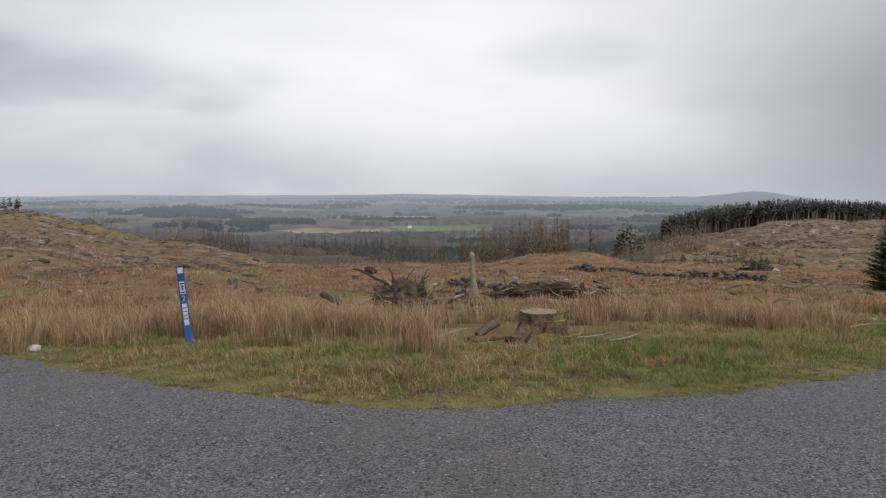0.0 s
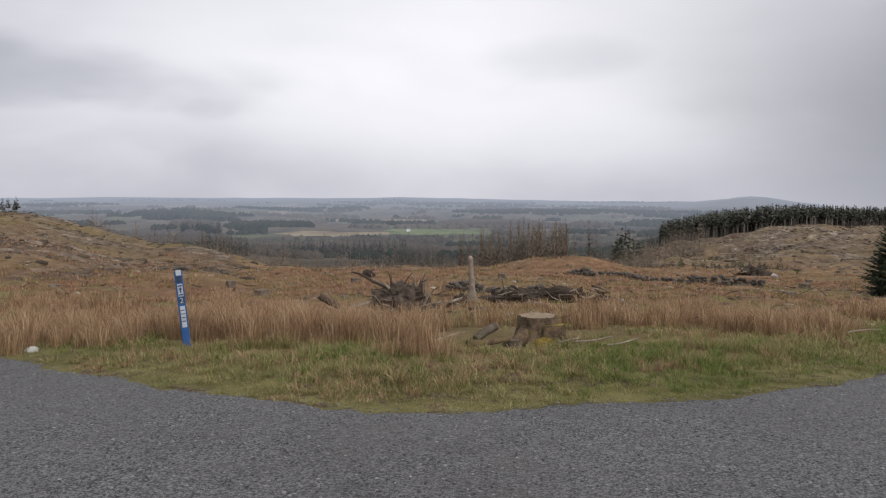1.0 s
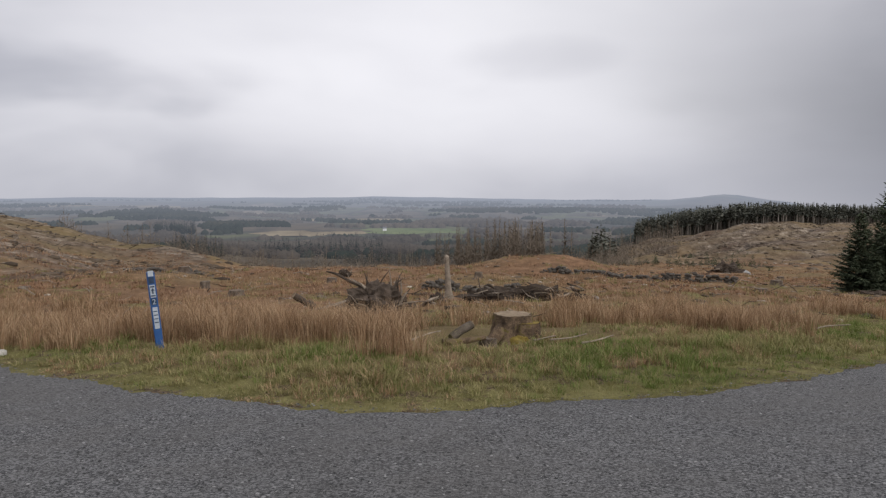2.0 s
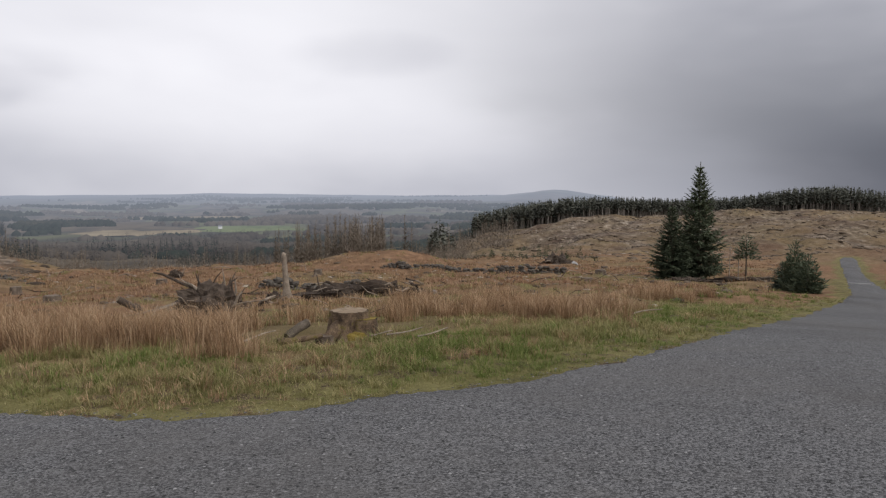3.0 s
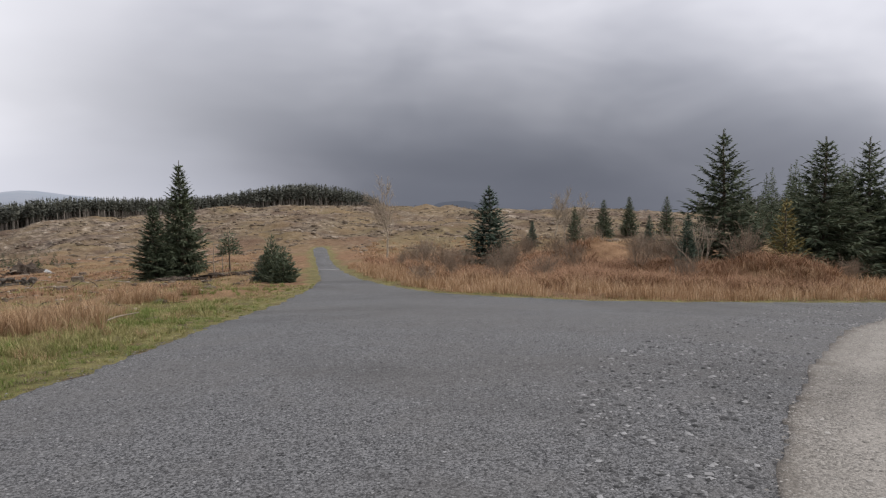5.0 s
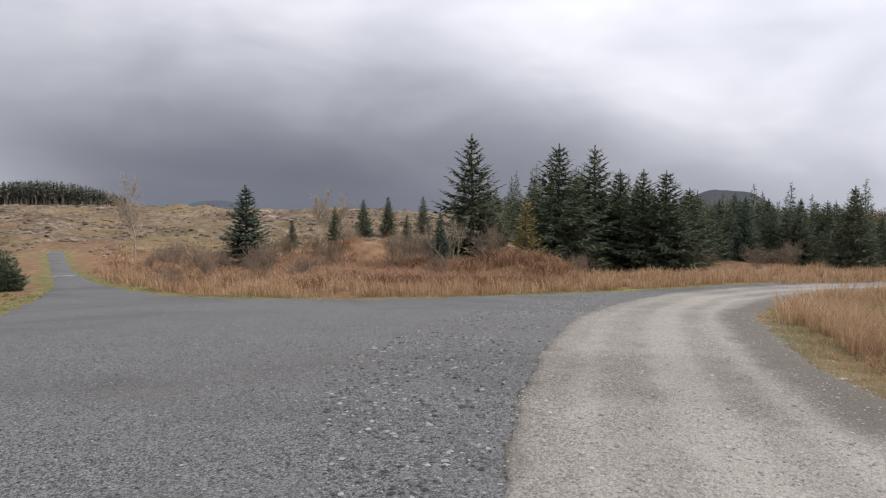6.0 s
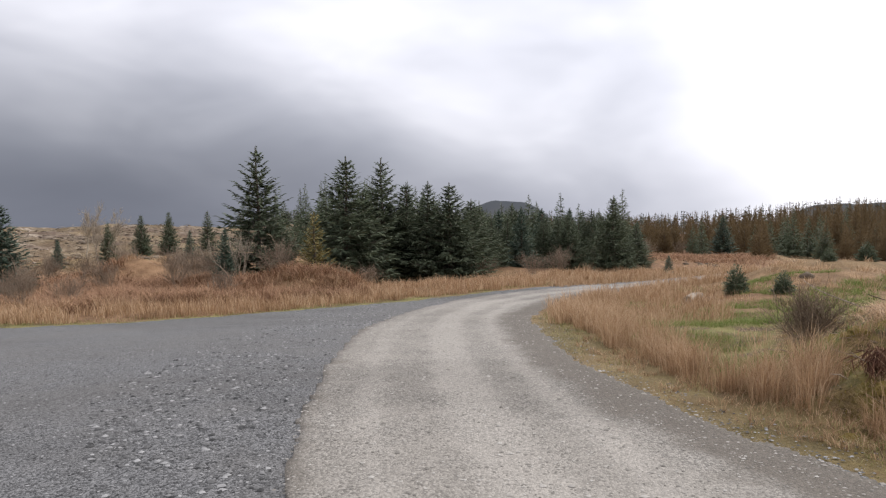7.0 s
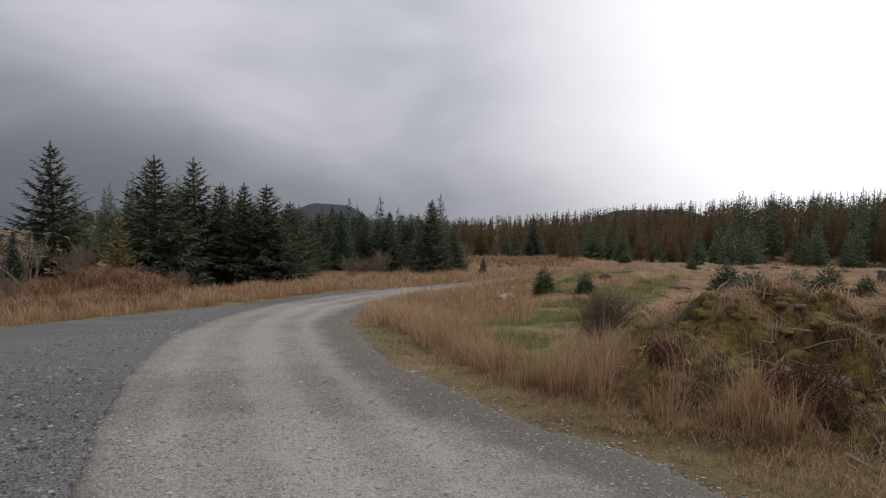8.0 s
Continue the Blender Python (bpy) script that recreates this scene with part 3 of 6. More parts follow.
def far_material(name, stops, scale, fine, stretch=(1, 1, 1), reach=1700.0, veil=HAZE):
    m = bpy.data.materials.new(name)
    m.use_nodes = True
    n = Nodes(m.node_tree)
    where = n.add("ShaderNodeNewGeometry").outputs["Position"]
    laid = n.vmath("MULTIPLY", where, stretch)
    f = n.math("ADD", n.math("MULTIPLY", n.noise(laid, scale, 3, 0.5, 0.4), 0.7), n.math("MULTIPLY", n.noise(laid, fine, 4, 0.6), 0.3))
    c = n.ramp(f, stops)
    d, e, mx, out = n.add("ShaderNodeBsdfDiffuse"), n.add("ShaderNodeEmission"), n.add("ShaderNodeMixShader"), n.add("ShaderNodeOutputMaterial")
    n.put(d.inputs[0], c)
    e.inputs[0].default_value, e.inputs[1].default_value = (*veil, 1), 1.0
    # painted haze: emission takes over from the surface colour as distance grows
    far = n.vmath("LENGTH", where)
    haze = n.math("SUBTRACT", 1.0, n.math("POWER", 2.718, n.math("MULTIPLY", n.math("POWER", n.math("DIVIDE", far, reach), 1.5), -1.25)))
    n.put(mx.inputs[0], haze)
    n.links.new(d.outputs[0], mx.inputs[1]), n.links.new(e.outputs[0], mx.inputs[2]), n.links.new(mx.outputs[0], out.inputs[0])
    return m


def valley_z(x, y):
    r, az = np.hypot(x, y), azimuth(x, y)
    z = land(x, y) + np.clip((r - 255) / 60, -0.5, 1) * 2.0 - 1.0
    far = np.clip((r - 500) / 900, 0, 1)
    z = z + far * (7 * lumps(x, y, 420, 41) + 4 * lumps(x, y, 170, 42))
    z = z - 25 * np.clip((az - 20) / 5, 0, 1) * np.clip((700 - r) / 200, 0, 1)
    z = z - 150 * np.clip((r - 600) / 3500, 0, 1) * np.clip((az - 26) / 6, 0, 1)
    hill = lambda a, s, d, w, h: h * np.exp(-((az - a) / s) ** 2 - ((r - d) / w) ** 2)
    z = z + hill(21.8, 3.2, 3300, 500, 40) + hill(17, 5, 3700, 400, 6) + hill(-6, 7, 4400, 420, 12)
    return z


vx, vy, vz, vq = sheet(np.geomspace(255, 4850, 150), np.arange(-60, 145.1, 0.9), valley_z)
M_VALLEY = far_material("hazy_valley_fields", [(0.28, (0.030, 0.034, 0.030)), (0.40, (0.075, 0.066, 0.052)), (0.46, (0.130, 0.105, 0.075)), (0.50, (0.060, 0.056, 0.045)),
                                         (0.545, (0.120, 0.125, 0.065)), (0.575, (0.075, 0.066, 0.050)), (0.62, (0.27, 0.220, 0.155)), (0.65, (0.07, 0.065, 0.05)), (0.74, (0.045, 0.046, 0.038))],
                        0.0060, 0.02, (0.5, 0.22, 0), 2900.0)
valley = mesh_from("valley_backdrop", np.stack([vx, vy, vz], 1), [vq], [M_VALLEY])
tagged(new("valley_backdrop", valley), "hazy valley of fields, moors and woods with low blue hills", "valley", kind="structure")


def far_hill(name, az, wide, dist, top_el, mat, label, skew=0.0):
    """A distant hill as a long rounded ridge with real depth."""
    azs, ts = np.linspace(az - 3 * wide, az + 3 * wide, 70), np.linspace(-1, 1, 15)
    a, t = np.meshgrid(azs, ts, indexing="ij")
    u = (a - az) / wide
    base = 1.7 + dist * math.tan(radians(-3.2))
    top = 1.7 + dist * math.tan(radians(top_el))
    bell = np.exp(-np.abs(u) ** 3.0 * np.where(u < 0, 1 - skew, 1 + skew)) + 0.03 * lumps(a, t, 1.3, 55) + 0.015 * lumps(a, t, 0.5, 56)
    r = dist + 320 * t
    x, y = r * np.sin(np.radians(a)), r * np.cos(np.radians(a))
    z = base - 40 + (top - base + 40) * bell * np.cos(t * np.pi / 2) ** 0.8
    n_, m_ = a.shape
    i = (np.arange(n_ - 1)[:, None] * m_ + np.arange(m_ - 1)[None]).ravel()
    me = mesh_from(name, np.stack([x.ravel(), y.ravel(), z.ravel()], 1), [np.stack([i, i + 1, i + m_ + 1, i + m_], 1)], [mat])
    me.polygons.foreach_set("use_smooth", np.ones(len(me.polygons), bool))
    return tagged(new(name, me), label, "hill", kind="structure")


# hills whose rain haze is painted as dim blue emission, darker than HAZE
M_STORMHILL = far_material("rain_hazed_hill", [(0.3, (0.03, 0.034, 0.03)), (0.5, (0.05, 0.05, 0.042)), (0.7, (0.075, 0.07, 0.055))], 0.004, 0.03, (1, 1, 1), 2400.0, (0.085, 0.095, 0.118))
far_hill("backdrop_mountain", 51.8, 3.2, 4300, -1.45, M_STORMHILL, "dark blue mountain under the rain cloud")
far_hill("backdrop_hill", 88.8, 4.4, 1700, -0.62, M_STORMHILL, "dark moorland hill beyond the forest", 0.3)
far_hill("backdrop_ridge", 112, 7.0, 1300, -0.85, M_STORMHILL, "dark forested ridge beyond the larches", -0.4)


def field_patch(az, r, mat, label):
    """A field laid over the valley floor."""
    x, y, z, q = sheet(np.linspace(*r, 26), np.linspace(*az, 70), lambda x, y: valley_z(x, y) + 1.2)
    mid_az, mid_r = (az[0] + az[1]) / 2, (r[0] + r[1]) / 2
    u, v = (azimuth(x, y) - mid_az) / (az[1] - az[0]) * 2, (np.hypot(x, y) - mid_r) / (r[1] - r[0]) * 2
    z = z - 6 * np.clip(np.abs(u) ** 3 + np.abs(v) ** 3 + 0.9 * lumps(x, y, 45, 57) + 0.5 * lumps(x, y, 16, 58) - 0.75, 0, 1)
    return tagged(new("field", mesh_from("field", np.stack([x, y, z], 1), [q], [mat])), label, "field", kind="structure")


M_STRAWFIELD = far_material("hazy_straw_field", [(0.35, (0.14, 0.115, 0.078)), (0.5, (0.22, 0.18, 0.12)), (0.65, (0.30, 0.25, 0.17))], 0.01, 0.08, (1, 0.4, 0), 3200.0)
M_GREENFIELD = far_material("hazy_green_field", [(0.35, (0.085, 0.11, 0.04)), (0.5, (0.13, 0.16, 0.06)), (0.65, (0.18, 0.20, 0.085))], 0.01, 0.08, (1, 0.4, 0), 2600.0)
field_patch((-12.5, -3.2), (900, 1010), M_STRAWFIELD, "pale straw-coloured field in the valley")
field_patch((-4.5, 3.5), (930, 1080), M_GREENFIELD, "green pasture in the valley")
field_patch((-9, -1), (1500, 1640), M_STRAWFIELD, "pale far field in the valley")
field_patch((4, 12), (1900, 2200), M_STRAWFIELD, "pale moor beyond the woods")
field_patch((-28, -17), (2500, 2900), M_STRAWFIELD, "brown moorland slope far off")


# -- plants: builders --
def blades(base, height, width, lean, rng, curl=0.5, fan=None):
    """Grass blades as bent tapering strips: arrays of roots, heights and widths."""
    n = len(base)
    a = rng.uniform(0, 2 * np.pi, n) if fan is None else fan + rng.normal(0, 0.6, n)
    d = np.stack([np.cos(a), np.sin(a), np.zeros(n)], 1)
    side = np.stack([-d[:, 1], d[:, 0], np.zeros(n)], 1) * (width / 2)[:, None]
    tilt = (lean * rng.uniform(0.2, 1.0, n) * height)[:, None]
    up = np.array([0, 0, 1.0])
    mid = base + d * tilt * 0.35 + up * (height * 0.55)[:, None]
    tip = base + d * tilt * (1 + curl) + up * (height * (1 - 0.25 * lean * curl))[:, None]
    v = np.stack([base - side, base + side, mid + side * 0.75, mid - side * 0.75, tip], 1).reshape(-1, 3)
    i = np.arange(n)[:, None] * 5
    return v, i + np.array([[0, 1, 2, 3]]), i + np.array([[3, 2, 4]])


def grass_mesh(name, xy, height, width, lean, mat, rng, curl=0.5, sink=0.02, fan=None):
    z = ground_z(xy[:, 0], xy[:, 1]) - sink
    v, q, t = blades(np.column_stack([xy, z]), height, width, lean, rng, curl, fan)
    return mesh_from(name, v, [q, t], [mat])


def tufts(centres, per, spread, rng):
    """Blade roots in clumps round the centres."""
    k = np.repeat(np.arange(len(centres)), per)
    a, r = rng.uniform(0, 2 * np.pi, len(k)), np.sqrt(rng.uniform(0, 1, len(k))) * np.repeat(spread, per)
    return k, centres[k] + np.stack([r * np.cos(a), r * np.sin(a)], 1), a


def scatter(n, az, r, rng, power=1.0):
    """Random places in a sector, denser near the middle for a power over 1."""
    a = np.radians(rng.uniform(*az, n))
    d = r[0] + (r[1] - r[0]) * rng.uniform(0, 1, n) ** power
    return np.stack([d * np.sin(a), d * np.cos(a)], 1)


def tube(points, radii, sides=6):
    """A tapering tube along points, as vertices and quads."""
    p, radii = np.asarray(points, float), np.asarray(radii, float)
    t = np.gradient(p, axis=0)
    t /= np.linalg.norm(t, axis=1)[:, None] + 1e-9
    ref = np.array([0.31, 0.87, 0.2]) if abs(t[0, 1]) < 0.9 else np.array([1.0, 0.1, 0.1])
    a = np.cross(t, ref)
    a /= np.linalg.norm(a, axis=1)[:, None] + 1e-9
    b = np.cross(t, a)
    ang = np.arange(sides) * 2 * np.pi / sides
    v = p[:, None] + radii[:, None, None] * (np.cos(ang)[None, :, None] * a[:, None] + np.sin(ang)[None, :, None] * b[:, None])
    k, m = np.arange(len(p) - 1)[:, None] * sides, np.arange(sides)[None]
    q = np.stack([k + m, k + (m + 1) % sides, k + sides + (m + 1) % sides, k + sides + m], -1).reshape(-1, 4)
    return v.reshape(-1, 3), q


class Pile:
    """Gathers pieces of geometry into one mesh."""

    def __init__(self):
        self.v, self.q, self.t, self.n = [], [], [], 0

    def add(self, v, q=None, t=None):
        self.v.append(np.asarray(v, float))
        if q is not None and len(q):
            self.q.append(np.asarray(q) + self.n)
        if t is not None and len(t):
            self.t.append(np.asarray(t) + self.n)
        self.n += len(v)
        return self

    def tube(self, points, radii, sides=6):
        v, q = tube(points, radii, sides)
        return self.add(v, q)

    def mesh(self, name, mat, smooth=False):
        me = mesh_from(name, np.concatenate(self.v), [np.concatenate(f) for f in (self.q, self.t) if f], [mat])
        if smooth:
            me.polygons.foreach_set("use_smooth", np.ones(len(me.polygons), bool))
        return me


def sprays(root, along, length, width, rng, hang=0.15):
    """Flat twig sprays: pointed four-sided leaves with a little keel."""
    n = len(root)
    up = np.array([0, 0, 1.0])
    side = np.cross(along, up)
    side /= np.linalg.norm(side, axis=1)[:, None] + 1e-9
    roll = rng.uniform(-0.9, 0.9, n)[:, None]
    side = side * np.cos(roll) + np.cross(side, along) * np.sin(roll)
    L, W = length[:, None], width[:, None]
    mid = root + along * L * 0.45
    tip = root + along * L - up * L * hang
    v = np.stack([root, mid + side * W, tip, mid - side * W], 1).reshape(-1, 3)
    i = np.arange(n)[:, None] * 4
    return v, i + np.array([[0, 1, 2, 3]])


def conifer_meshes(seed, height=6.0, radius=1.5, whorls=24, arms=8, sub=11, fullness=1.0, leader=0.09, mat=None, droop=0.25, bare=0.06, twig=0.055):
    """Trunk and crown of a conifer: whorled boughs that carry pairs of twig sprays."""
    rng = np.random.default_rng(seed)
    trunk, crown = Pile(), Pile()
    zs = np.linspace(0, height, 12)
    sway = np.stack([0.03 * np.sin(zs * 1.3 + seed), 0.03 * np.cos(zs * 0.9 + seed), zs], 1)
    trunk.tube(sway, 0.012 + 0.017 * (height - zs) * np.where(zs < 0.1, 1.35, 1), 7)
    roots, alongs, lens, wids = [], [], [], []
    levels = bare + (0.93 - bare) * (np.arange(whorls) / (whorls - 1)) ** 1.08
    for w_i, level in enumerate(levels):
        z0 = level * height
        reach = radius * (1 - level) ** 0.95 * (0.72 + 0.28 * min(1, level / 0.16))
        k = max(4, int(round(arms * (1 - 0.35 * level))))
        a0 = rng.uniform(0, 6.28)
        for j in range(k):
            az = a0 + j * 2 * np.pi / k + rng.normal(0, 0.16)
            L = reach * rng.uniform(0.72, 1.16) + 0.04
            z = z0 + rng.normal(0, 0.02 * height * (1 - level))
            rise = 0.55 * level - droop * (1 - level) + rng.normal(0, 0.07)
            s = np.linspace(0, 1, 6)
            out = np.array([np.cos(az), np.sin(az), 0])
            path = out * (L * s)[:, None] + np.array([0, 0, 1]) * (z + L * (rise * s + 0.26 * s ** 2.4))[:, None]
            trunk.tube(path[[0, 3, 5]], (0.004 + 0.012 * L * (1 - s))[[0, 3, 5]], 3)
            m = max(4, int(sub * (0.35 + L / radius) * fullness))
            u = np.sort(rng.uniform(0.12, 1.0, m))
            at = np.stack([np.interp(u, s, path[:, c]) for c in range(3)], 1)
            fwd = path[-1] - path[0]
            fwd = fwd / np.linalg.norm(fwd)
            flat = np.array([-np.sin(az), np.cos(az), 0])
            for sign in (-1, 1):
                spread = rng.uniform(0.55, 0.95, m)[:, None]
                d = fwd * 0.75 + sign * flat * spread + np.array([0, 0, 1]) * rng.normal(0.0, 0.16, m)[:, None]
                d /= np.linalg.norm(d, axis=1)[:, None]
                roots.append(at), alongs.append(d)
                ln = (0.035 + 0.05 * min(1, 3 * L / radius) + 0.30 * L * (1 - u) ** 0.7 + 0.05 * L) * rng.uniform(0.7, 1.2, m)
                lens.append(ln), wids.append(twig * (0.6 + 0.7 * rng.uniform(0, 1, m)) * np.minimum(1, 0.45 + ln))
            roots.append(path[-1:]), alongs.append(fwd[None]), lens.append(np.array([0.12 + 0.14 * L])), wids.append(np.array([twig * 0.7]))
            hang = rng.uniform(0.1, 0.9, m // 2)
            at = np.stack([np.interp(hang, s, path[:, c]) for c in range(3)], 1)
            d = fwd * 0.6 + np.array([0, 0, 1]) * rng.uniform(-0.7, 0.35, m // 2)[:, None] + flat * rng.normal(0, 0.4, m // 2)[:, None]
            d /= np.linalg.norm(d, axis=1)[:, None]
            roots.append(at), alongs.append(d), lens.append(rng.uniform(0.08, 0.20, m // 2) + 0.1 * L), wids.append(np.full(m // 2, twig))
    # leading shoot
    for z in np.linspace(0.90, 0.995, 14) * height:
        for a in rng.uniform(0, 6.28, 3):
            roots.append(np.array([[0, 0, z]])), alongs.append(np.array([[0.45 * np.cos(a), 0.45 * np.sin(a), 0.85]]))
            lens.append(np.array([leader * (0.35 + 0.6 * rng.uniform(0, 1)) * (1.15 - z / height) * 6])), wids.append(np.array([0.013]))
    v, q = sprays(np.concatenate(roots), np.concatenate(alongs), np.concatenate(lens), np.concatenate(wids), rng)
    crown.add(v, q)
    return trunk.mesh("trunk", M_BARK, True), crown.mesh("crown", mat or M_SPRUCE)


def fuzz(rng, n, radius, length, width, stem=0.2, rise=(-0.35, 0.25), taper=0.85, tiers=9):
    """Fine sprays filling a ragged cone one unit high, gathered loosely in tiers."""
    z = stem + (1 - stem) * (1 - np.sqrt(rng.uniform(0.0, 1, n)))
    level = (z - stem) / (1 - stem)
    a = rng.uniform(0, 2 * np.pi, n)
    lobes = 1 + 0.22 * np.sin(3 * a + rng.uniform(0, 6)) * np.sin(tiers * 2.2 * level + rng.uniform(0, 6)) + 0.15 * np.cos(tiers * 2 * np.pi * level)
    reach = radius * (1 - level) ** taper * (0.75 + 0.25 * np.minimum(1, level / 0.12)) * lobes
    r = reach * np.sqrt(rng.uniform(0.02, 1, n))
    root = np.stack([r * np.cos(a), r * np.sin(a), z], 1)
    d = np.stack([np.cos(a), np.sin(a), rng.uniform(*rise, n) + 0.8 * level], 1) + rng.normal(0, 0.35, (n, 3))
    d /= np.linalg.norm(d, axis=1)[:, None]
    s = rng.uniform(0.55, 1.25, n) * (0.45 + 0.55 * (1 - level))
    return sprays(root - d * (length * s * 0.5)[:, None], d, length * s, width * s, rng, 0.05)


def far_conifer(rng, h, wide=0.22, stem=0.25, n=90):
    """A slim far conifer: stem and a ragged cone of drooping sprays."""
    p = Pile()
    p.tube([(0, 0, -0.06 * h), (rng.normal(0, 0.01), rng.normal(0, 0.01), h)], [0.010 * h, 0.003 * h], 4)
    v, q = fuzz(rng, n, wide, 0.17, 0.046, stem)
    return np.concatenate(p.add(v * h, q).v), np.concatenate(p.q)


def far_wood(name, places, heights, mat, label, category, rng, wide=0.22, stem=0.25, z_of=None, n=90):
    kinds = [far_conifer(rng, 1.0, wide * rng.uniform(0.85, 1.2), stem, n) for _ in range(7)]
    pile = Pile()
    zs = (z_of or ground_z)(places[:, 0], places[:, 1])
    for (x, y), h, z in zip(places, heights, zs):
        v, q = kinds[rng.integers(7)]
        a = rng.uniform(0, 6.28)
        c, s = np.cos(a), np.sin(a)
        w_ = np.stack([v[:, 0] * c - v[:, 1] * s, v[:, 0] * s + v[:, 1] * c, v[:, 2]], 1) * h + (x, y, z)
        pile.add(w_, q)
    return stuff(name, pile.mesh(name, mat), label, category)


def bare_tree(rng, height, spread, stems=1, depth=4, trunk_r=0.05, twig_r=0.005, rise=0.6, split=3):
    """Forking bare wood."""
    p = Pile()

    def grow(at, way, length, radius, level):
        k = 4
        pts, w_ = [at], way
        for _ in range(k):
            w_ = w_ + rng.normal(0, 0.13, 3) + np.array([0, 0, 0.05])
            w_ = w_ / np.linalg.norm(w_)
            pts.append(pts[-1] + w_ * length / k)
        end = max(twig_r, radius * 0.6)
        p.tube(pts, np.linspace(radius, end, k + 1), 5 if level == 0 else 3)
        if level >= depth:
            return
        for _ in range(split if level else split + 2):
            u = rng.uniform(0.3, 1.0) if level else rng.uniform(0.25, 1.0)
            j = min(int(u * k), k - 1)
            b = pts[j] + (pts[j + 1] - pts[j]) * (u * k - j)
            side = rng.normal(0, 1, 3) * spread
            d = w_ * 0.8 + side + np.array([0, 0, rise * 0.4])
            grow(b, d / np.linalg.norm(d), length * rng.uniform(0.45, 0.7), end * rng.uniform(0.55, 0.85), level + 1)

    for s in range(stems):
        lean = rng.normal(0, 0.12 if stems == 1 else 0.35, 3) + np.array([0, 0, 1])
        grow(np.array([rng.normal(0, 0.05 * (stems > 1)), rng.normal(0, 0.05 * (stems > 1)), -0.05]), lean / np.linalg.norm(lean), height * 0.55, trunk_r, 0)
    return p


# -- conifers --
def spruce_kind(seed, mat, label, group="", **shape):
    trunk, crown = conifer_meshes(seed, mat=mat, **shape)
    ob = thing("spruce_tree", label, "spruce", group)
    part("trunk", trunk, M_BARK, ob)
    part("crown", crown, mat, ob)
    return ob


def planted(ob, x, y, height, base_height, turn, wide=1.0, sink=0.05):
    p = spot(x, y, -sink)
    s = height / base_height
    return Matrix.Translation(p) @ pose(0, 0, 0, 0, 0, turn) @ Matrix.Diagonal((s * wide, s * wide, s, 1))


def plant(ob, rows, base_height):
    """Copies of a thing at rows of x, y, height, width; the first row takes the thing itself."""
    for k, (x, y, h, wide) in enumerate(rows):
        m = planted(ob, x, y, h, base_height, 37 + 71 * k, wide)
        if k == 0:
            first = m
        else:
            copy_thing(ob, m)
    ob.matrix_basis = first


def at_polar(*rows):
    return [(*polar(az, r), h, w_) for az, r, h, w_ in rows]


roadside_spruce = spruce_kind(3, M_SPRUCE, "dark green bushy spruce beside the gravel junction", "clump of spruces", height=6.0, radius=1.6, whorls=30, arms=10, sub=21, twig=0.046)
plant(roadside_spruce, at_polar((32.0, 41.6, 6.0, 0.92), (30.2, 40.6, 3.9, 1.25), (31.2, 42.6, 3.0, 1.2)), 6.0)

sitka = spruce_kind(7, M_SPRUCE, "tall young sitka spruce with open drooping boughs", "young spruces by the track", height=6.0, radius=1.95, whorls=24, arms=9, sub=18, fullness=1.0, leader=0.16, twig=0.045)
plant(sitka, at_polar((70.5, 35.5, 6.3, 1.15), (79.4, 40, 6.3, 1.2), (82.8, 39, 5.0, 1.25), (66.9, 118, 6.3, 0.9), (60.4, 80, 4.4, 0.95)), 6.0)
sitka_b = spruce_kind(11, M_SPRUCE, "dense dark sitka spruce standing in a thicket", "young spruces by the track", height=6.0, radius=2.25, whorls=26, arms=10, sub=18, fullness=1.0, leader=0.12, twig=0.046)
plant(sitka_b, at_polar((76.8, 36.5, 6.1, 1.2), (81.2, 41, 5.2, 1.3), (84.4, 38, 4.8, 1.35), (86.0, 44, 4.2, 1.35), (78.0, 39.5, 4.6, 1.4), (83.2, 43, 4.4, 1.4), (62.5, 118, 6.2, 0.8), (64.3, 126, 6.4, 0.8), (96.3, 42, 4.2, 1.0), (78.2, 44, 4.6, 1.1)), 6.0)
sitka_c = spruce_kind(19, M_SPRUCE_BLUE, "small blue-green spruce among bare scrub", "young spruces by the track", height=4.0, radius=1.15, whorls=22, arms=9, sub=15, leader=0.26, twig=0.044)
plant(sitka_c, at_polar((54.1, 42, 4.4, 1.3), (37.4, 35.5, 1.3, 1.6), (57.3, 80, 2.8, 1.0), (65.7, 96, 3.6, 0.9), (89.7, 46, 3.6, 1.0), (88.0, 60, 4.2, 1.1), (93.2, 70, 4.6, 1.1),
                        (91.2, 62, 4.4, 1.2), (100.2, 42, 1.1, 1.2), (103.9, 108, 5.6, 1.3), (68.2, 32.5, 2.2, 0.9), (98.0, 58, 3.0, 1.1)), 4.0)
# the dense young stand beyond the bend
rg = np.random.default_rng(17)
for k in range(46):
    a, d = rg.uniform(84.5, 98.0), rg.uniform(47, 78)
    el_top = np.interp(a, [84, 88, 92, 98], [-0.9, -1.2, -1.2, -1.7])
    x, y = polar(a, d)
    h = (1.7 + d * math.tan(radians(el_top)) - float(ground_z(np.array([x]), np.array([y]))[0])) * rg.uniform(0.72, 1.06)
    copy_thing(sitka_b if k % 3 else sitka, planted(sitka_b, x, y, h, 6.0, rg.uniform(0, 360), rg.uniform(0.85, 1.1)))
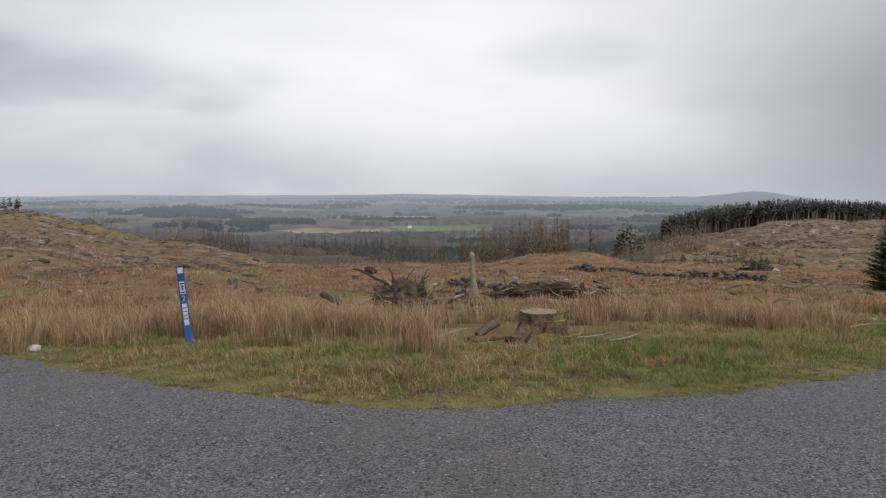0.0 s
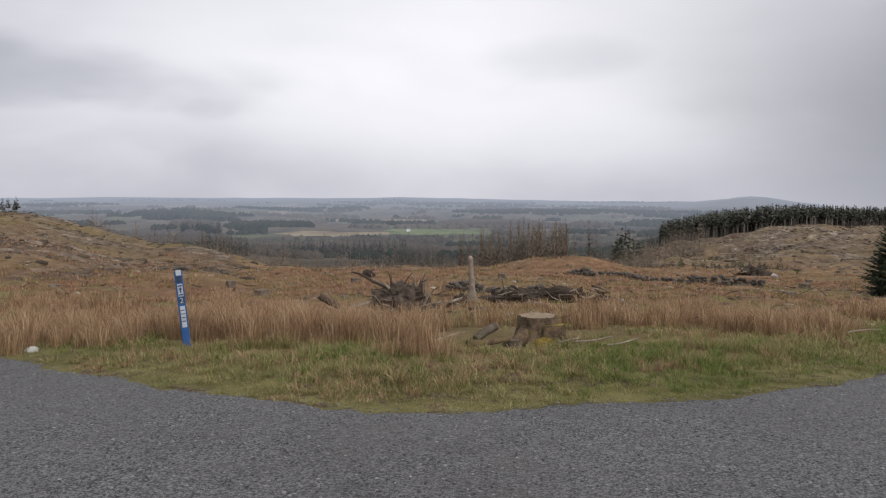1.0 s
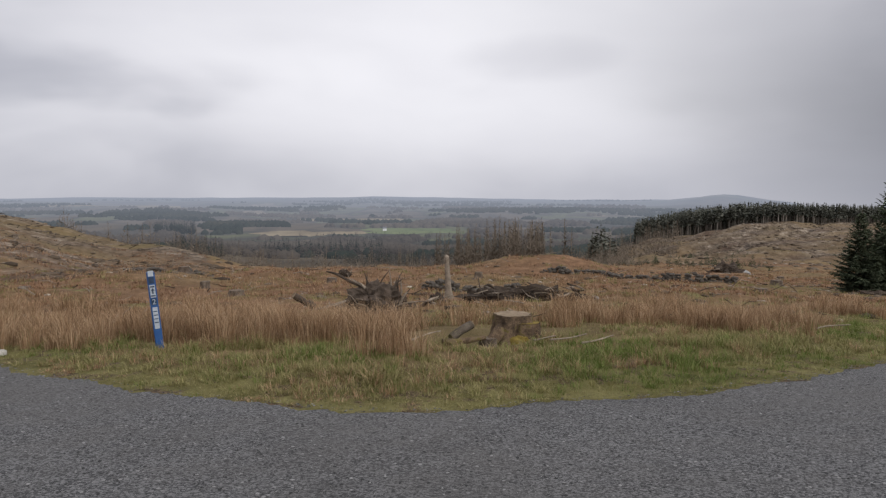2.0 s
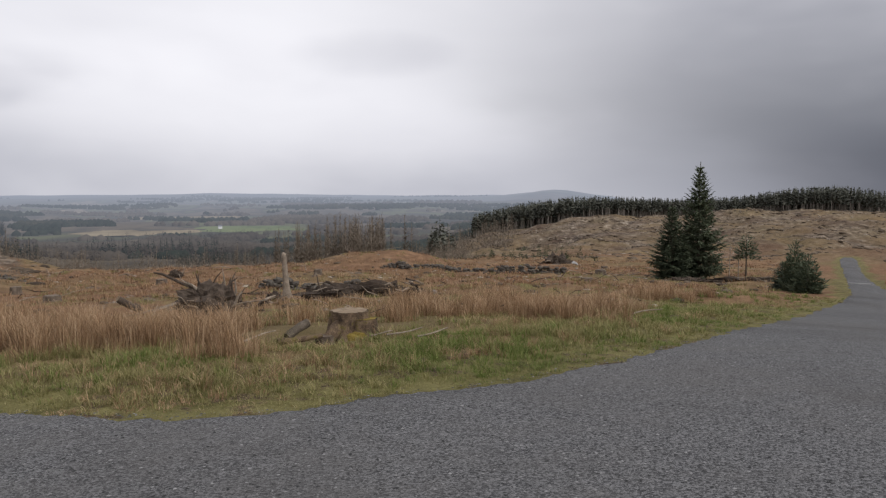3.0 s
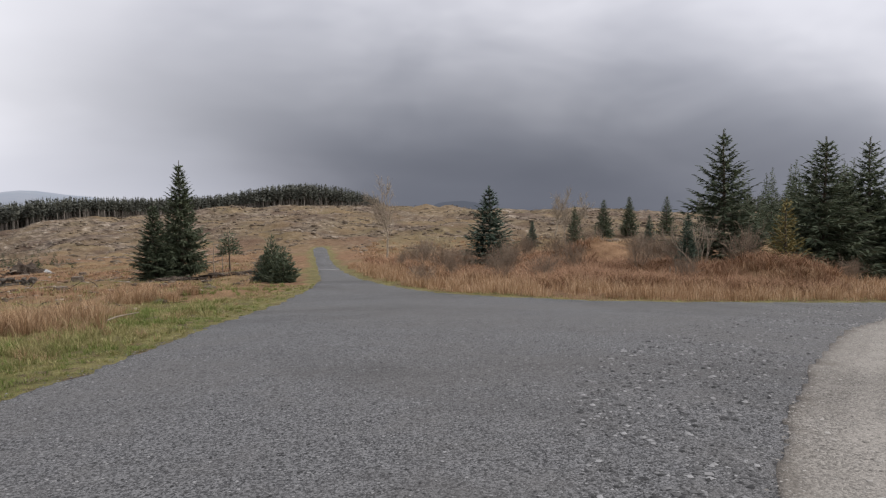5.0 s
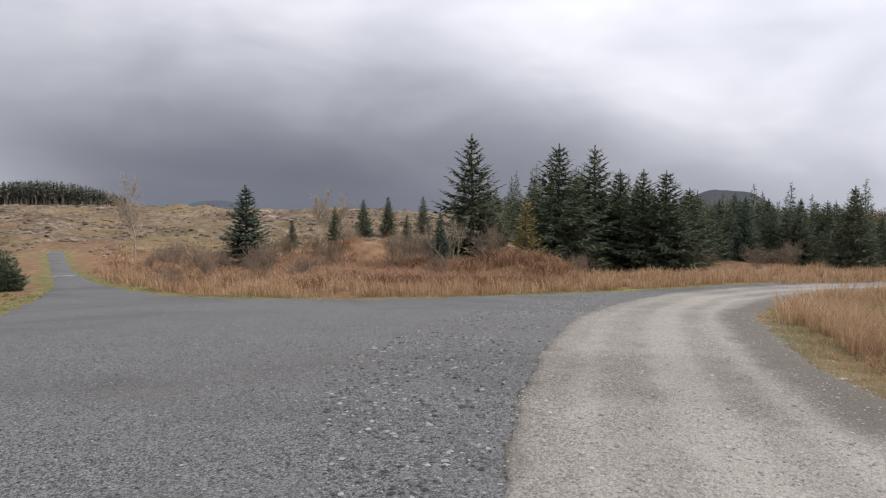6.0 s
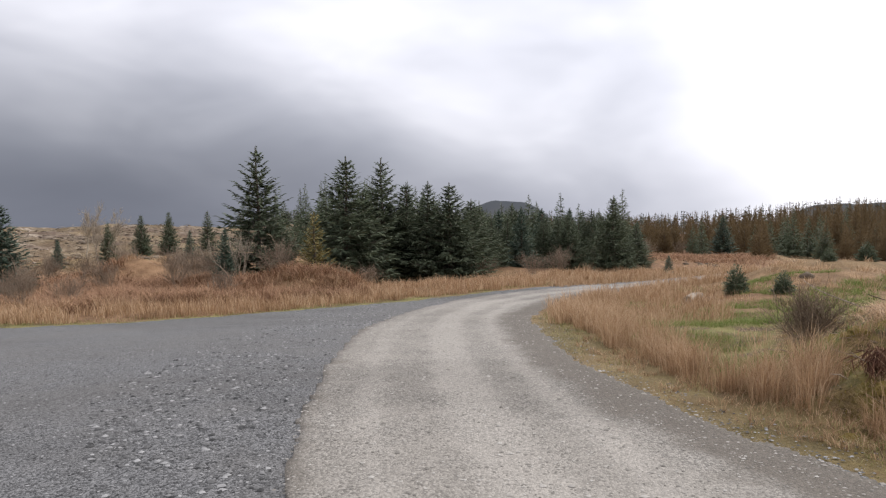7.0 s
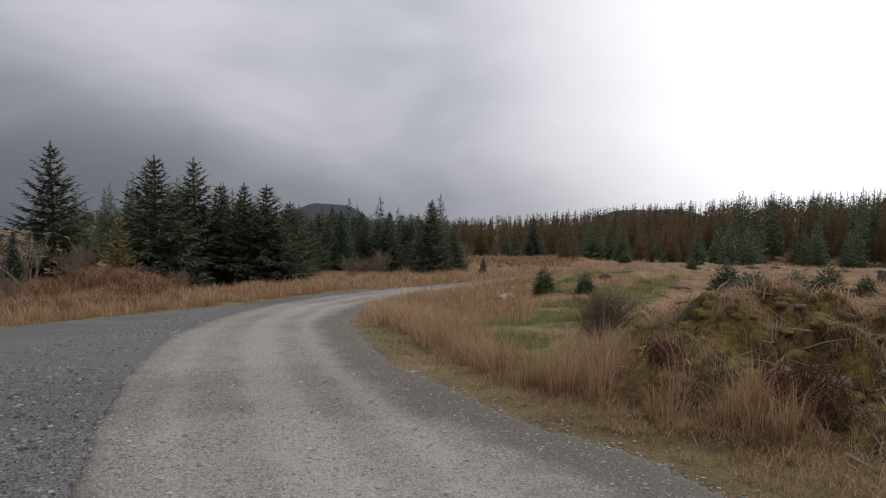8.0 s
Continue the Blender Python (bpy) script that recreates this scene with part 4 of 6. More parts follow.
# small trees on the island and the bush by the side track
bushy = thing("spruce_sapling", "low bushy spruce sapling in rough grass", "spruce", "spruce saplings")
stem_pile, needle_pile = Pile(), Pile()
stem_pile.tube([(0, 0, -0.05), (0.03, 0.02, 0.7), (0.02, 0, 1.45)], [0.035, 0.02, 0.006], 6)
v, q = fuzz(np.random.default_rng(23), 1700, 0.42, 0.17, 0.026, 0.03, (-0.1, 0.6), 0.5, 6)
needle_pile.add(v * 1.5, q)
part("trunk", stem_pile.mesh("trunk", M_BARK, True), M_BARK, bushy)
part("crown", needle_pile.mesh("crown", M_SPRUCE), M_SPRUCE, bushy)
plant(bushy, at_polar((39.0, 33.3, 1.7, 0.95), (38.2, 34.6, 2.2, 0.7), (38.5, 34.2, 1.5, 0.9), (104.6, 25.7, 1.05, 0.95), (107.6, 25.1, 0.8, 1.0), (112.6, 36, 0.9, 1.2), (115.0, 35, 0.6, 1.0), (117.2, 25, 1.2, 1.1), (119.2, 24, 0.95, 1.3),
                      (121.6, 23.6, 1.1, 1.15), (123.6, 23.8, 1.3, 1.0), (125.8, 26, 0.8, 1.0), (118.4, 23.4, 0.9, 1.3), (122.8, 24.6, 0.8, 1.3), (110.4, 33, 0.6, 1.2)), 1.5)

# a thin young pine with a high sparse crown
pine = thing("pine_sapling", "thin young pine with a sparse high crown", "pine")
pine_stem, pine_crown = Pile(), Pile()
pine_stem.tube([(0, 0, -0.05), (0.04, 0.02, 0.9), (0.0, 0.05, 2.3)], [0.05, 0.035, 0.008], 6)
v, q = fuzz(np.random.default_rng(29), 420, 0.30, 0.16, 0.02, 0.42, (-0.1, 0.4), 0.5, 4)
pine_crown.add(v * 2.4, q)
part("trunk", pine_stem.mesh("trunk", M_BARK, True), M_BARK, pine)
part("crown", pine_crown.mesh("crown", M_SPRUCE), M_SPRUCE, pine)
pine.matrix_basis = planted(pine, *polar(35.2, 45), 2.5, 2.4, 40)

# the thicket behind the young spruces and the forest edge
def edge_tree(seed, name, mat, label, category, n, radius, length, width, rise, stem):
    """A slender forest-edge tree eight metres high."""
    rg = np.random.default_rng(seed)
    ob = thing(name, label, category, "forest edge")
    trunk, crown = Pile(), Pile()
    z = np.linspace(-0.1, 8.0, 6)
    trunk.tube(np.stack([0.05 * np.sin(z), 0.05 * np.cos(z * 0.8), z], 1), 0.012 + 0.007 * (8 - z), 6)
    v, q = fuzz(rg, n, radius / 8, length / 8, width / 8, stem, rise)
    crown.add(v * 8, q)
    part("trunk", trunk.mesh("trunk", M_BARK, True), M_BARK, ob)
    part("crown", crown.mesh("crown", mat), mat, ob)
    return ob


mid = edge_tree(31, "spruce_tree", M_SPRUCE, "dark plantation spruce at the forest edge", "spruce", 1700, 1.75, 0.60, 0.095, (-0.45, 0.15), 0.05)
larch = edge_tree(37, "larch_tree", M_LARCH, "leafless brown larch at the forest edge", "larch", 1300, 1.55, 1.15, 0.060, (0.3, 1.3), 0.08)
rng = np.random.default_rng(5)
rows_s, rows_l = [], []


def under_skyline(az, r):
    """How tall a tree may grow at a place so that the forest's outline rises and dips as it should."""
    x, y = r * np.sin(np.radians(az)), r * np.cos(np.radians(az))
    el = np.interp(az, [62, 84, 86, 91, 97, 103, 110, 118, 127, 134], [-1.0, -1.0, -1.15, -1.3, -1.6, -1.25, -0.5, 0.2, 0.75, 1.0])
    return np.maximum(1.7 + r * np.tan(np.radians(el)) - ground_z(np.atleast_1d(x), np.atleast_1d(y)), 1.5)


for k in range(250):
    az = rng.uniform(86, 133)
    r = rng.uniform(128, 190)
    h = float(under_skyline(az, r)[0]) * rng.uniform(0.82, 1.08)
    brown = lumps(np.array([az]), np.array([r / 12]), 4.0, 61)[0] + (0.7 if 97 < az < 118 else -0.25) > rng.uniform(-0.2, 0.3)
    (rows_l if brown else rows_s).append((*polar(az, r), h * (0.92 if brown else 1.0), 0.95))
for k in range(150):
    az, r = rng.uniform(94, 132), rng.uniform(76, 126)
    if 98.2 < az < 104.5 and r < 112 or az > 119 and r < 104:
        continue
    brown = lumps(np.array([az]), np.array([r / 10]), 3.0, 62)[0] + (0.35 if az < 116 else -0.25) > rng.uniform(-0.3, 0.3)
    (rows_l if brown else rows_s).append((*polar(az, r), min(rng.uniform(0.66, 0.95) * (0.065 * r), 0.95 * float(under_skyline(az, r)[0])), 1.15))
for k in range(34):
    az = rng.uniform(72, 97)
    r = rng.uniform(50, 95)
    rows_s.append((*polar(az, r), rng.uniform(4.2, 6.0) * (0.72 + 0.0045 * r), 1.1))
for k in range(26):
    rows_s.append((*polar(rng.uniform(71, 84), rng.uniform(125, 170)), rng.uniform(9, 12), 0.9))
plant(mid, rows_s, 8.0)
plant(larch, rows_l, 8.0)

sapling = thing("larch_sapling", "yellow-brown larch sapling without needles on a grass bank", "larch")
t_me, c_me = conifer_meshes(41, height=2.7, radius=0.75, whorls=14, arms=7, sub=11, mat=M_YELLOWLARCH, twig=0.030, droop=-0.1, leader=0.1)
part("trunk", t_me, M_BARK, sapling), part("crown", c_me, M_YELLOWLARCH, sapling)
sapling.matrix_basis = Matrix.Translation(spot(*polar(74.5, 31.5)))

# dark plantation on the far crest
rng = np.random.default_rng(8)
n = 2600
az = rng.uniform(15.9, 46.0, n)
r = rng.uniform(240, 290, n)
top_el = np.interp(az, [14, 16.5, 20, 24, 29, 32, 34.5, 38, 41, 44, 46.3], [-2.75, -2.0, -1.2, -0.75, -0.88, -0.9, -0.75, -0.15, 0.0, -0.45, -1.2])
xy = np.stack([r * np.sin(np.radians(az)), r * np.cos(np.radians(az))], 1)
h = (1.7 + r * np.tan(np.radians(top_el)) - ground_z(xy[:, 0], xy[:, 1])) * rng.uniform(0.82, 1.04, n)
M_FARSPRUCE = material("far_spruce", steps((0.055, 0.060, 0.048), (0.105, 0.108, 0.086), (0.155, 0.152, 0.122)), 0.3, 3, 0.9, 0, by="World", island=0.5)
M_FARTRUNK = material("far_trunks", steps((0.08, 0.068, 0.056), (0.16, 0.14, 0.118), (0.26, 0.23, 0.20)), 0.3, 3, 0.95, 0, by="World", island=0.7)
front = r < 262
far_wood("plantation", xy[front], np.maximum(h[front], 2), M_FARSPRUCE, "dense dark spruce plantation along the hill crest", "forest", rng, 0.07, 0.42, n=64)
far_wood("plantation_rear", xy[~front], np.maximum(h[~front], 2) * 0.94, M_FARSPRUCE, "rear rows of the dark spruce plantation", "forest", rng, 0.075, 0.36, n=54)
pile = Pile()
for (x, y), z, tall in zip(xy[front], ground_z(*xy[front].T), np.maximum(h[front], 2)):
    pile.tube([(x, y, z - 0.4), (x + rng.normal(0, 0.1), y, z + tall * 0.62)], [0.13 * rng.uniform(0.7, 1.3), 0.07], 4)
stuff("plantation_trunks", pile.mesh("plantation_trunks", M_FARTRUNK), "bare grey-brown stems along the plantation edge", "forest")
# hill top on the left and the forest ridge behind the track
n = 60
az, r = rng.uniform(-42, -28.6, n), rng.uniform(118, 150, n)
xy = np.stack([r * np.sin(np.radians(az)), r * np.cos(np.radians(az))], 1)
far_wood("hilltop_wood", xy, rng.uniform(1.4, 2.6, n), M_FARSPRUCE, "thin row of conifers on a hilltop", "forest", rng, 0.2, 0.3)
n = 500
az, r = rng.uniform(69, 135, n), rng.uniform(190, 258, n)
xy = np.stack([r * np.sin(np.radians(az)), r * np.cos(np.radians(az))], 1)
far_wood("ridge_forest", xy, np.minimum(rng.uniform(6, 10, n) * np.clip((az - 50) / 22, 0.25, 1), under_skyline(az, r) * rng.uniform(0.85, 1.02, n)), M_FARSPRUCE, "dark spruce forest beyond the track", "forest", rng, 0.22, 0.2)
n = 330
az, r = rng.uniform(8, 25, n), rng.uniform(72, 165, n)
xy = np.stack([r * np.sin(np.radians(az)), r * np.cos(np.radians(az))], 1)
M_YOUNG = material("young_conifers", steps((0.020, 0.030, 0.016), (0.048, 0.060, 0.030), (0.085, 0.090, 0.045)), 0.3, 3, 0.9, 0, by="World", island=0.6)
far_wood("young_plantation", xy, rng.uniform(0.5, 1.7, n) * (0.6 + 0.5 * lumps(xy[:, 0], xy[:, 1], 14, 71) ** 2), M_YOUNG, "scattered knee-high young conifers on cleared ground", "saplings", rng, 0.36, 0.05)
xy = np.array([polar(a, d) for a, d in ((12.9, 205), (13.2, 212), (13.5, 207), (13.8, 214), (14.1, 209), (13.0, 216), (14.4, 216))])
far_wood("pine_clump", xy, np.array([9, 11, 10.5, 9.5, 8, 10, 6.0]) * 1.05, M_FARSPRUCE, "small dark clump of pines on a spur", "trees", rng, 0.27, 0.15, n=220)


# bare wood on the valley side
def bare_far(rng, wide, stem=0.15, thick=0.0095):
    p = Pile()
    p.tube([(0, 0, -0.03), (rng.normal(0, 0.02), rng.normal(0, 0.02), 0.97)], [0.011, 0.003], 4)
    v, q = fuzz(rng, 120, wide * 0.6, 0.15, thick, stem, (0.2, 1.4), 0.6)
    p.add(v, q)
    return p


def bare_wood(name, xy, heights, mat, label, rng, z_of=ground_z, wide=0.26, stem=0.15, thick=0.0095):
    kinds = [bare_far(rng, wide, stem, thick) for _ in range(6)]
    pile = Pile()
    for (x, y), h, z in zip(xy, heights, z_of(xy[:, 0], xy[:, 1])):
        k = kinds[rng.integers(6)]
        a = rng.uniform(0, 6.28)
        turn = np.array([[math.cos(a), -math.sin(a), 0], [math.sin(a), math.cos(a), 0], [0, 0, 1]])
        vv = np.concatenate(k.v) @ turn.T * h + (x, y, z)
        pile.add(vv, np.concatenate(k.q))
    return stuff(name, pile.mesh(name, mat), label, "bare trees")


n = 150
az = np.concatenate([rng.normal(7.6, 1.4, 60), rng.normal(3.4, 1.0, 26), rng.uniform(-2, 14, 64)])
r = rng.uniform(170, 240, n)
xy = np.stack([r * np.sin(np.radians(az)), r * np.cos(np.radians(az))], 1)
el = np.where(np.arange(n) < 60, -2.05, np.where(np.arange(n) < 86, -2.7, -4.0)) + rng.uniform(-0.9, 0.1, n)
hh = 1.7 + r * np.tan(np.radians(el)) - ground_z(xy[:, 0], xy[:, 1])
M_FARBARE = material("far_bare_twigs", steps((0.09, 0.070, 0.050), (0.155, 0.125, 0.095), (0.23, 0.19, 0.15)), 0.3, 3, 0.95, 0, by="World", island=0.5)
bare_wood("bare_larch_belt", xy, hh, M_FARBARE, "belt of tall leafless larches below the field", rng, wide=0.12, stem=0.34, thick=0.006)
n = 420
az, r = rng.uniform(95, 134, n), rng.uniform(150, 225, n)
xy = np.stack([r * np.sin(np.radians(az)), r * np.cos(np.radians(az))], 1)
bare_wood("larch_wood", xy, under_skyline(az, r) * rng.uniform(0.75, 1.02, n), M_LARCH, "brown leafless larch wood on rising ground", rng, wide=0.5)
n = 800
az, r = rng.uniform(-25, 19, n), rng.uniform(150, 330, n)
xy = np.stack([r * np.sin(np.radians(az)), r * np.cos(np.radians(az))], 1)
bare_wood("valley_scrub", xy, rng.uniform(3, 7.5, n), M_FARBARE, "grey-brown scrub wood on the valley side", rng, wide=0.55)

n = 420
az, r = rng.uniform(7, 15.5, n), rng.uniform(78, 190, n)
xy = np.stack([r * np.sin(np.radians(az)), r * np.cos(np.radians(az))], 1)
bare_wood("hillside_scrub", xy, rng.uniform(0.9, 2.6, n) * (0.6 + r / 160), M_FARBARE, "dense grey-brown scrub below the clearfell", rng, wide=0.8)
n = 260
az, r = rng.uniform(97, 134, n), rng.uniform(108, 128, n)
xy = np.stack([r * np.sin(np.radians(az)), r * np.cos(np.radians(az))], 1)
bare_wood("forest_scrub", xy, rng.uniform(1.0, 3.4, n), M_LARCH, "brown leafless scrub along the forest foot", rng, wide=0.9, stem=0.0)

# woods of the far valley, their haze put in as emission
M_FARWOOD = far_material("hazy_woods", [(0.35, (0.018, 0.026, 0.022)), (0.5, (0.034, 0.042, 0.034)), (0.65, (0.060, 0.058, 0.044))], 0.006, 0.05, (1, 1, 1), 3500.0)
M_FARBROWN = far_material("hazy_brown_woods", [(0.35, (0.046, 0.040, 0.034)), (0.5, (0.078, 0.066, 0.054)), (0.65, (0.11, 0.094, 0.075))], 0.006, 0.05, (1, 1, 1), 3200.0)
n = 30000
az, r = rng.uniform(-34, 24, n), 430 * (4000 / 430) ** rng.uniform(0, 1, n)
xy = np.stack([r * np.sin(np.radians(az)), r * np.cos(np.radians(az))], 1)
lr = np.log(r)
mask = np.where((az > 17) & (r > 2300), 0, 1) * (lumps(az / 7.5, lr / 0.15, 1, 81) + 0.55 * lumps(az / 2.4, lr / 0.06, 1, 82))
mask = np.where((r > 860) & (r < 1110) & (az > -13) & (az < 4), 0, mask + 0.35 * ((r > 1450) & (r < 2500)))
for name, rows, mat, label in (("valley_spruce_blocks", ((-18.8, -16.1, 960, 1020, 120, 15), (-17.7, -14.2, 380, 450, 70, 10), (-11.3, -2.6, 500, 620, 130, 11), (-5.5, 0.1, 330, 400, 150, 5.5)), M_FARWOOD, "dark blocks of spruce on the valley floor"),
                               ("valley_bare_woods", ((-19, -10, 400, 800, 420, 8), (-10, 9, 420, 900, 900, 8), (-6, 8, 300, 420, 260, 5)), M_FARBROWN, "leafless brown woods on the valley floor")):
    places = np.concatenate([scatter(k, (a0, a1), (r0, r1), rng) for a0, a1, r0, r1, k, _ in rows])
    tall = np.concatenate([np.full(k, h_) for *_, k, h_ in rows]) * rng.uniform(0.65, 1.1, len(places))
    bare = name == "valley_bare_woods"
    far_wood(name, places, tall, mat, label, "far woods", rng, 0.34 if bare else 0.2, 0.05, valley_z, 34)
for name, keep, mat, label, wide in (("valley_conifers", mask > 0.42, M_FARWOOD, "dark blocks of conifer forest in the valley", 0.3),
                                     ("valley_broadleaf_woods", (mask < -0.30) & (r < 2400), M_FARBROWN, "leafless brown woods in the valley", 0.5)):
    pts = xy[keep][:8000]
    pile = Pile()
    zz = valley_z(pts[:, 0], pts[:, 1])
    k = 5
    ang = np.arange(k) * 2 * np.pi / k
    for (x, y), z in zip(pts, zz):
        far = min(1.0, 0.45 + math.hypot(x, y) / 2500)
        h, w_ = rng.uniform(6, 8.5) * far, rng.uniform(3.2, 5.5) * (1 + wide) * far
        ring = np.stack([x + w_ * np.cos(ang) * rng.uniform(0.7, 1.2, k), y + w_ * np.sin(ang), z + h * rng.uniform(0.2, 0.6, k)], 1)
        low = ring * (1, 1, 0) + (0, 0, z - 2)
        i = np.arange(k)
        pile.add(np.vstack([low, ring, [[x, y, z + h]]]), np.stack([i, (i + 1) % k, k + (i + 1) % k, k + i], 1), np.stack([k + i, k + (i + 1) % k, np.full(k, 2 * k)], 1))
    stuff(name, pile.mesh(name, mat), label, "far woods")

# a white farmhouse far down in the valley
M_FARWALL = far_material("hazy_whitewash", [(0.4, (0.6, 0.6, 0.58)), (0.6, (0.72, 0.72, 0.7))], 0.1, 1, (1, 1, 1), 2500.0)
M_FARROOF = far_material("hazy_slate", [(0.4, (0.10, 0.10, 0.11)), (0.6, (0.15, 0.15, 0.16))], 0.1, 1, (1, 1, 1), 2500.0)


def farmhouse(az, r, long, turn):
    x, y = polar(az, r)
    ob = thing("farmhouse", "white farmhouse with a slate roof among distant fields", "house", "valley farms", (x, y, float(valley_z(np.array([x]), np.array([y]))[0]) + 2.0), turn)
    ob.scale = (0.5, 0.5, 0.5)
    bm = bmesh.new()
    bmesh.ops.create_cube(bm, size=1, matrix=Matrix.Translation((0, 0, 0)) @ Matrix.Diagonal((long, 7, 9, 1)))
    part("wall", bm, M_FARWALL, ob)
    bm = bmesh.new()
    h = long / 2 + 0.4
    vs = [bm.verts.new(c) for c in ((-h, -4, 4.4), (h, -4, 4.4), (h, 4, 4.4), (-h, 4, 4.4), (-h, 0, 8), (h, 0, 8))]
    for f in ((0, 1, 5, 4), (2, 3, 4, 5), (0, 4, 3), (1, 2, 5), (0, 3, 2, 1)):
        bm.faces.new([vs[i] for i in f])
    part("roof", bm, M_FARROOF, ob)


farmhouse(-2.5, 1000, 9, 20)


# -- bare shrubs and birches --
def bare_kind(name, seed, mat, label, category, group, **shape):
    ob = thing(name, label, category, group)
    part("crown", bare_tree(np.random.default_rng(seed), **shape).mesh("crown", mat), mat, ob)
    return ob


birch = bare_kind("birch_tree", 4, M_BIRCH, "pale leafless birch beside the side track", "birch", "bare birches", height=6.0, spread=0.42, depth=4, trunk_r=0.11, twig_r=0.011, split=5)
plant(birch, at_polar((46.5, 63, 6.2, 0.8), (59.0, 104, 6.4, 0.8), (60.6, 108, 6.2, 0.8), (59.8, 72, 4.6, 0.7)), 6.0)
rowan = bare_kind("rowan_tree", 9, M_BIRCH, "pale multi-stemmed leafless tree in front of a spruce", "tree", "bare birches", height=2.4, spread=0.17, stems=5, depth=3, trunk_r=0.022, twig_r=0.004, split=3)
plant(rowan, at_polar((69.0, 31.5, 2.3, 0.9)), 2.3)
willow = bare_kind("willow_shrub", 12, M_TWIG, "leafless reddish-brown willow scrub", "shrub", "willow scrub", height=1.75, spread=0.50, stems=17, depth=2, trunk_r=0.008, twig_r=0.0042, split=4)
rng = np.random.default_rng(77)
rows_w = []
for k in range(40):
    az, r = rng.uniform(47.5, 72), rng.uniform(27, 60)
    rows_w.append((*polar(az, r), rng.uniform(1.1, 2.3), rng.uniform(0.8, 1.25)))
for az, r, h in ((78.5, 31, 1.1), (87, 38, 1.3), (92.5, 44, 1.9), (90.5, 40, 1.5), (96, 50, 2.0), (98.5, 75, 2.5), (101, 118, 3.0), (106, 120, 3), (110, 118, 3), (114, 118, 3), (118, 112, 3)):
    rows_w.append((*polar(az, r), h, 1.3))
plant(willow, rows_w, 1.9)
broom = bare_kind("heather_bush", 15, M_HEATHER, "brown leafless heath bush on the mossy bank", "bush", "", height=0.9, spread=0.75, stems=46, depth=2, trunk_r=0.006, twig_r=0.0024, split=4)
plant(broom, at_polar((108.9, 10.6, 0.8, 1.1)), 0.75)


# -- timber and stones --
def rock_mesh(seed, size, squash=0.7, detail=1, mat=M_STONE):
    bm = bmesh.new()
    bmesh.ops.create_icosphere(bm, subdivisions=detail, radius=size)
    r = random.Random(seed)
    off = Vector((r.uniform(-50, 50), r.uniform(-50, 50), r.uniform(-50, 50)))
    for v in bm.verts:
        v.co *= 1 + 0.35 * noise.noise(v.co / size * 1.1 + off) + 0.12 * noise.noise(v.co / size * 3 + off)
        v.co.z *= squash
    me = bpy.data.meshes.new("stone")
    bm.to_mesh(me)
    bm.free()
    me.materials.append(mat)
    return me


def lump_mesh(seed, sx, sy, sz, detail=3, rough=0.35, mat=M_DARKWOOD, freq=1.3):
    bm = bmesh.new()
    bmesh.ops.create_icosphere(bm, subdivisions=detail, radius=1)
    off = Vector((seed * 3.7, seed * 1.9, seed * 5.3))
    for v in bm.verts:
        k = 1 + rough * noise.noise(v.co * freq + off) + rough * 0.6 * noise.noise(v.co * freq * 3.1 + off)
        v.co = Vector((v.co.x * sx, v.co.y * sy, v.co.z * sz)) * k
    me = bpy.data.meshes.new("lump")
    bm.to_mesh(me)
    bm.free()
    me.materials.append(mat)
    return me


def log_mesh(length, r0, r1, seed, bend=0.06, sides=10, ends=True):
    """A crooked log lying along x, with closed sawn ends."""
    rg = np.random.default_rng(seed)
    k = 9
    s = np.linspace(0, 1, k)
    p = np.stack([s * length, bend * np.sin(s * 3 + seed) * length, bend * 0.5 * np.cos(s * 4 + seed) * length], 1)
    v, q = tube(p, (r0 + (r1 - r0) * s) * rg.uniform(0.93, 1.07, k), sides)
    v = v + rg.normal(0, 0.03 * r0, v.shape)
    pile = Pile().add(v, q)
    n0 = (k - 1) * sides
    i = np.arange(sides)
    pile.add(np.vstack([v[:sides], v[:sides].mean(0)[None]]), t=np.stack([(i + 1) % sides, i, np.full(sides, sides)], 1))
    pile.add(np.vstack([v[n0:], v[n0:].mean(0)[None]]), t=np.stack([i, (i + 1) % sides, np.full(sides, sides)], 1))
    return pile


def log(name, label, x, y, dz, turn, pitch, length, r0, r1, seed, mat=M_BARK, cut=True, bend=0.05, category="log", group=""):
    ob = thing(name, label, category, group, spot(x, y, dz), turn)
    ob.matrix_basis = ob.matrix_basis @ pose(0, 0, 0, 0, -pitch, 0)
    part("bark", log_mesh(length, r0, r1, seed, bend).mesh("bark", mat), mat, ob)
    if cut:
        rg = np.random.default_rng(seed)
        bm = bmesh.new()
        bmesh.ops.create_cone(bm, cap_ends=True, segments=14, radius1=r1 * 0.93, radius2=r1 * 0.86, depth=0.02,
                              matrix=Matrix.Translation((length + 0.004, bend * math.sin(3 + seed) * length, bend * 0.5 * math.cos(4 + seed) * length)) @ pose(0, 0, 0, 0, 90, 0))
        part("cut_face", bm, M_CUT, ob, "pale sawn end")
    return ob


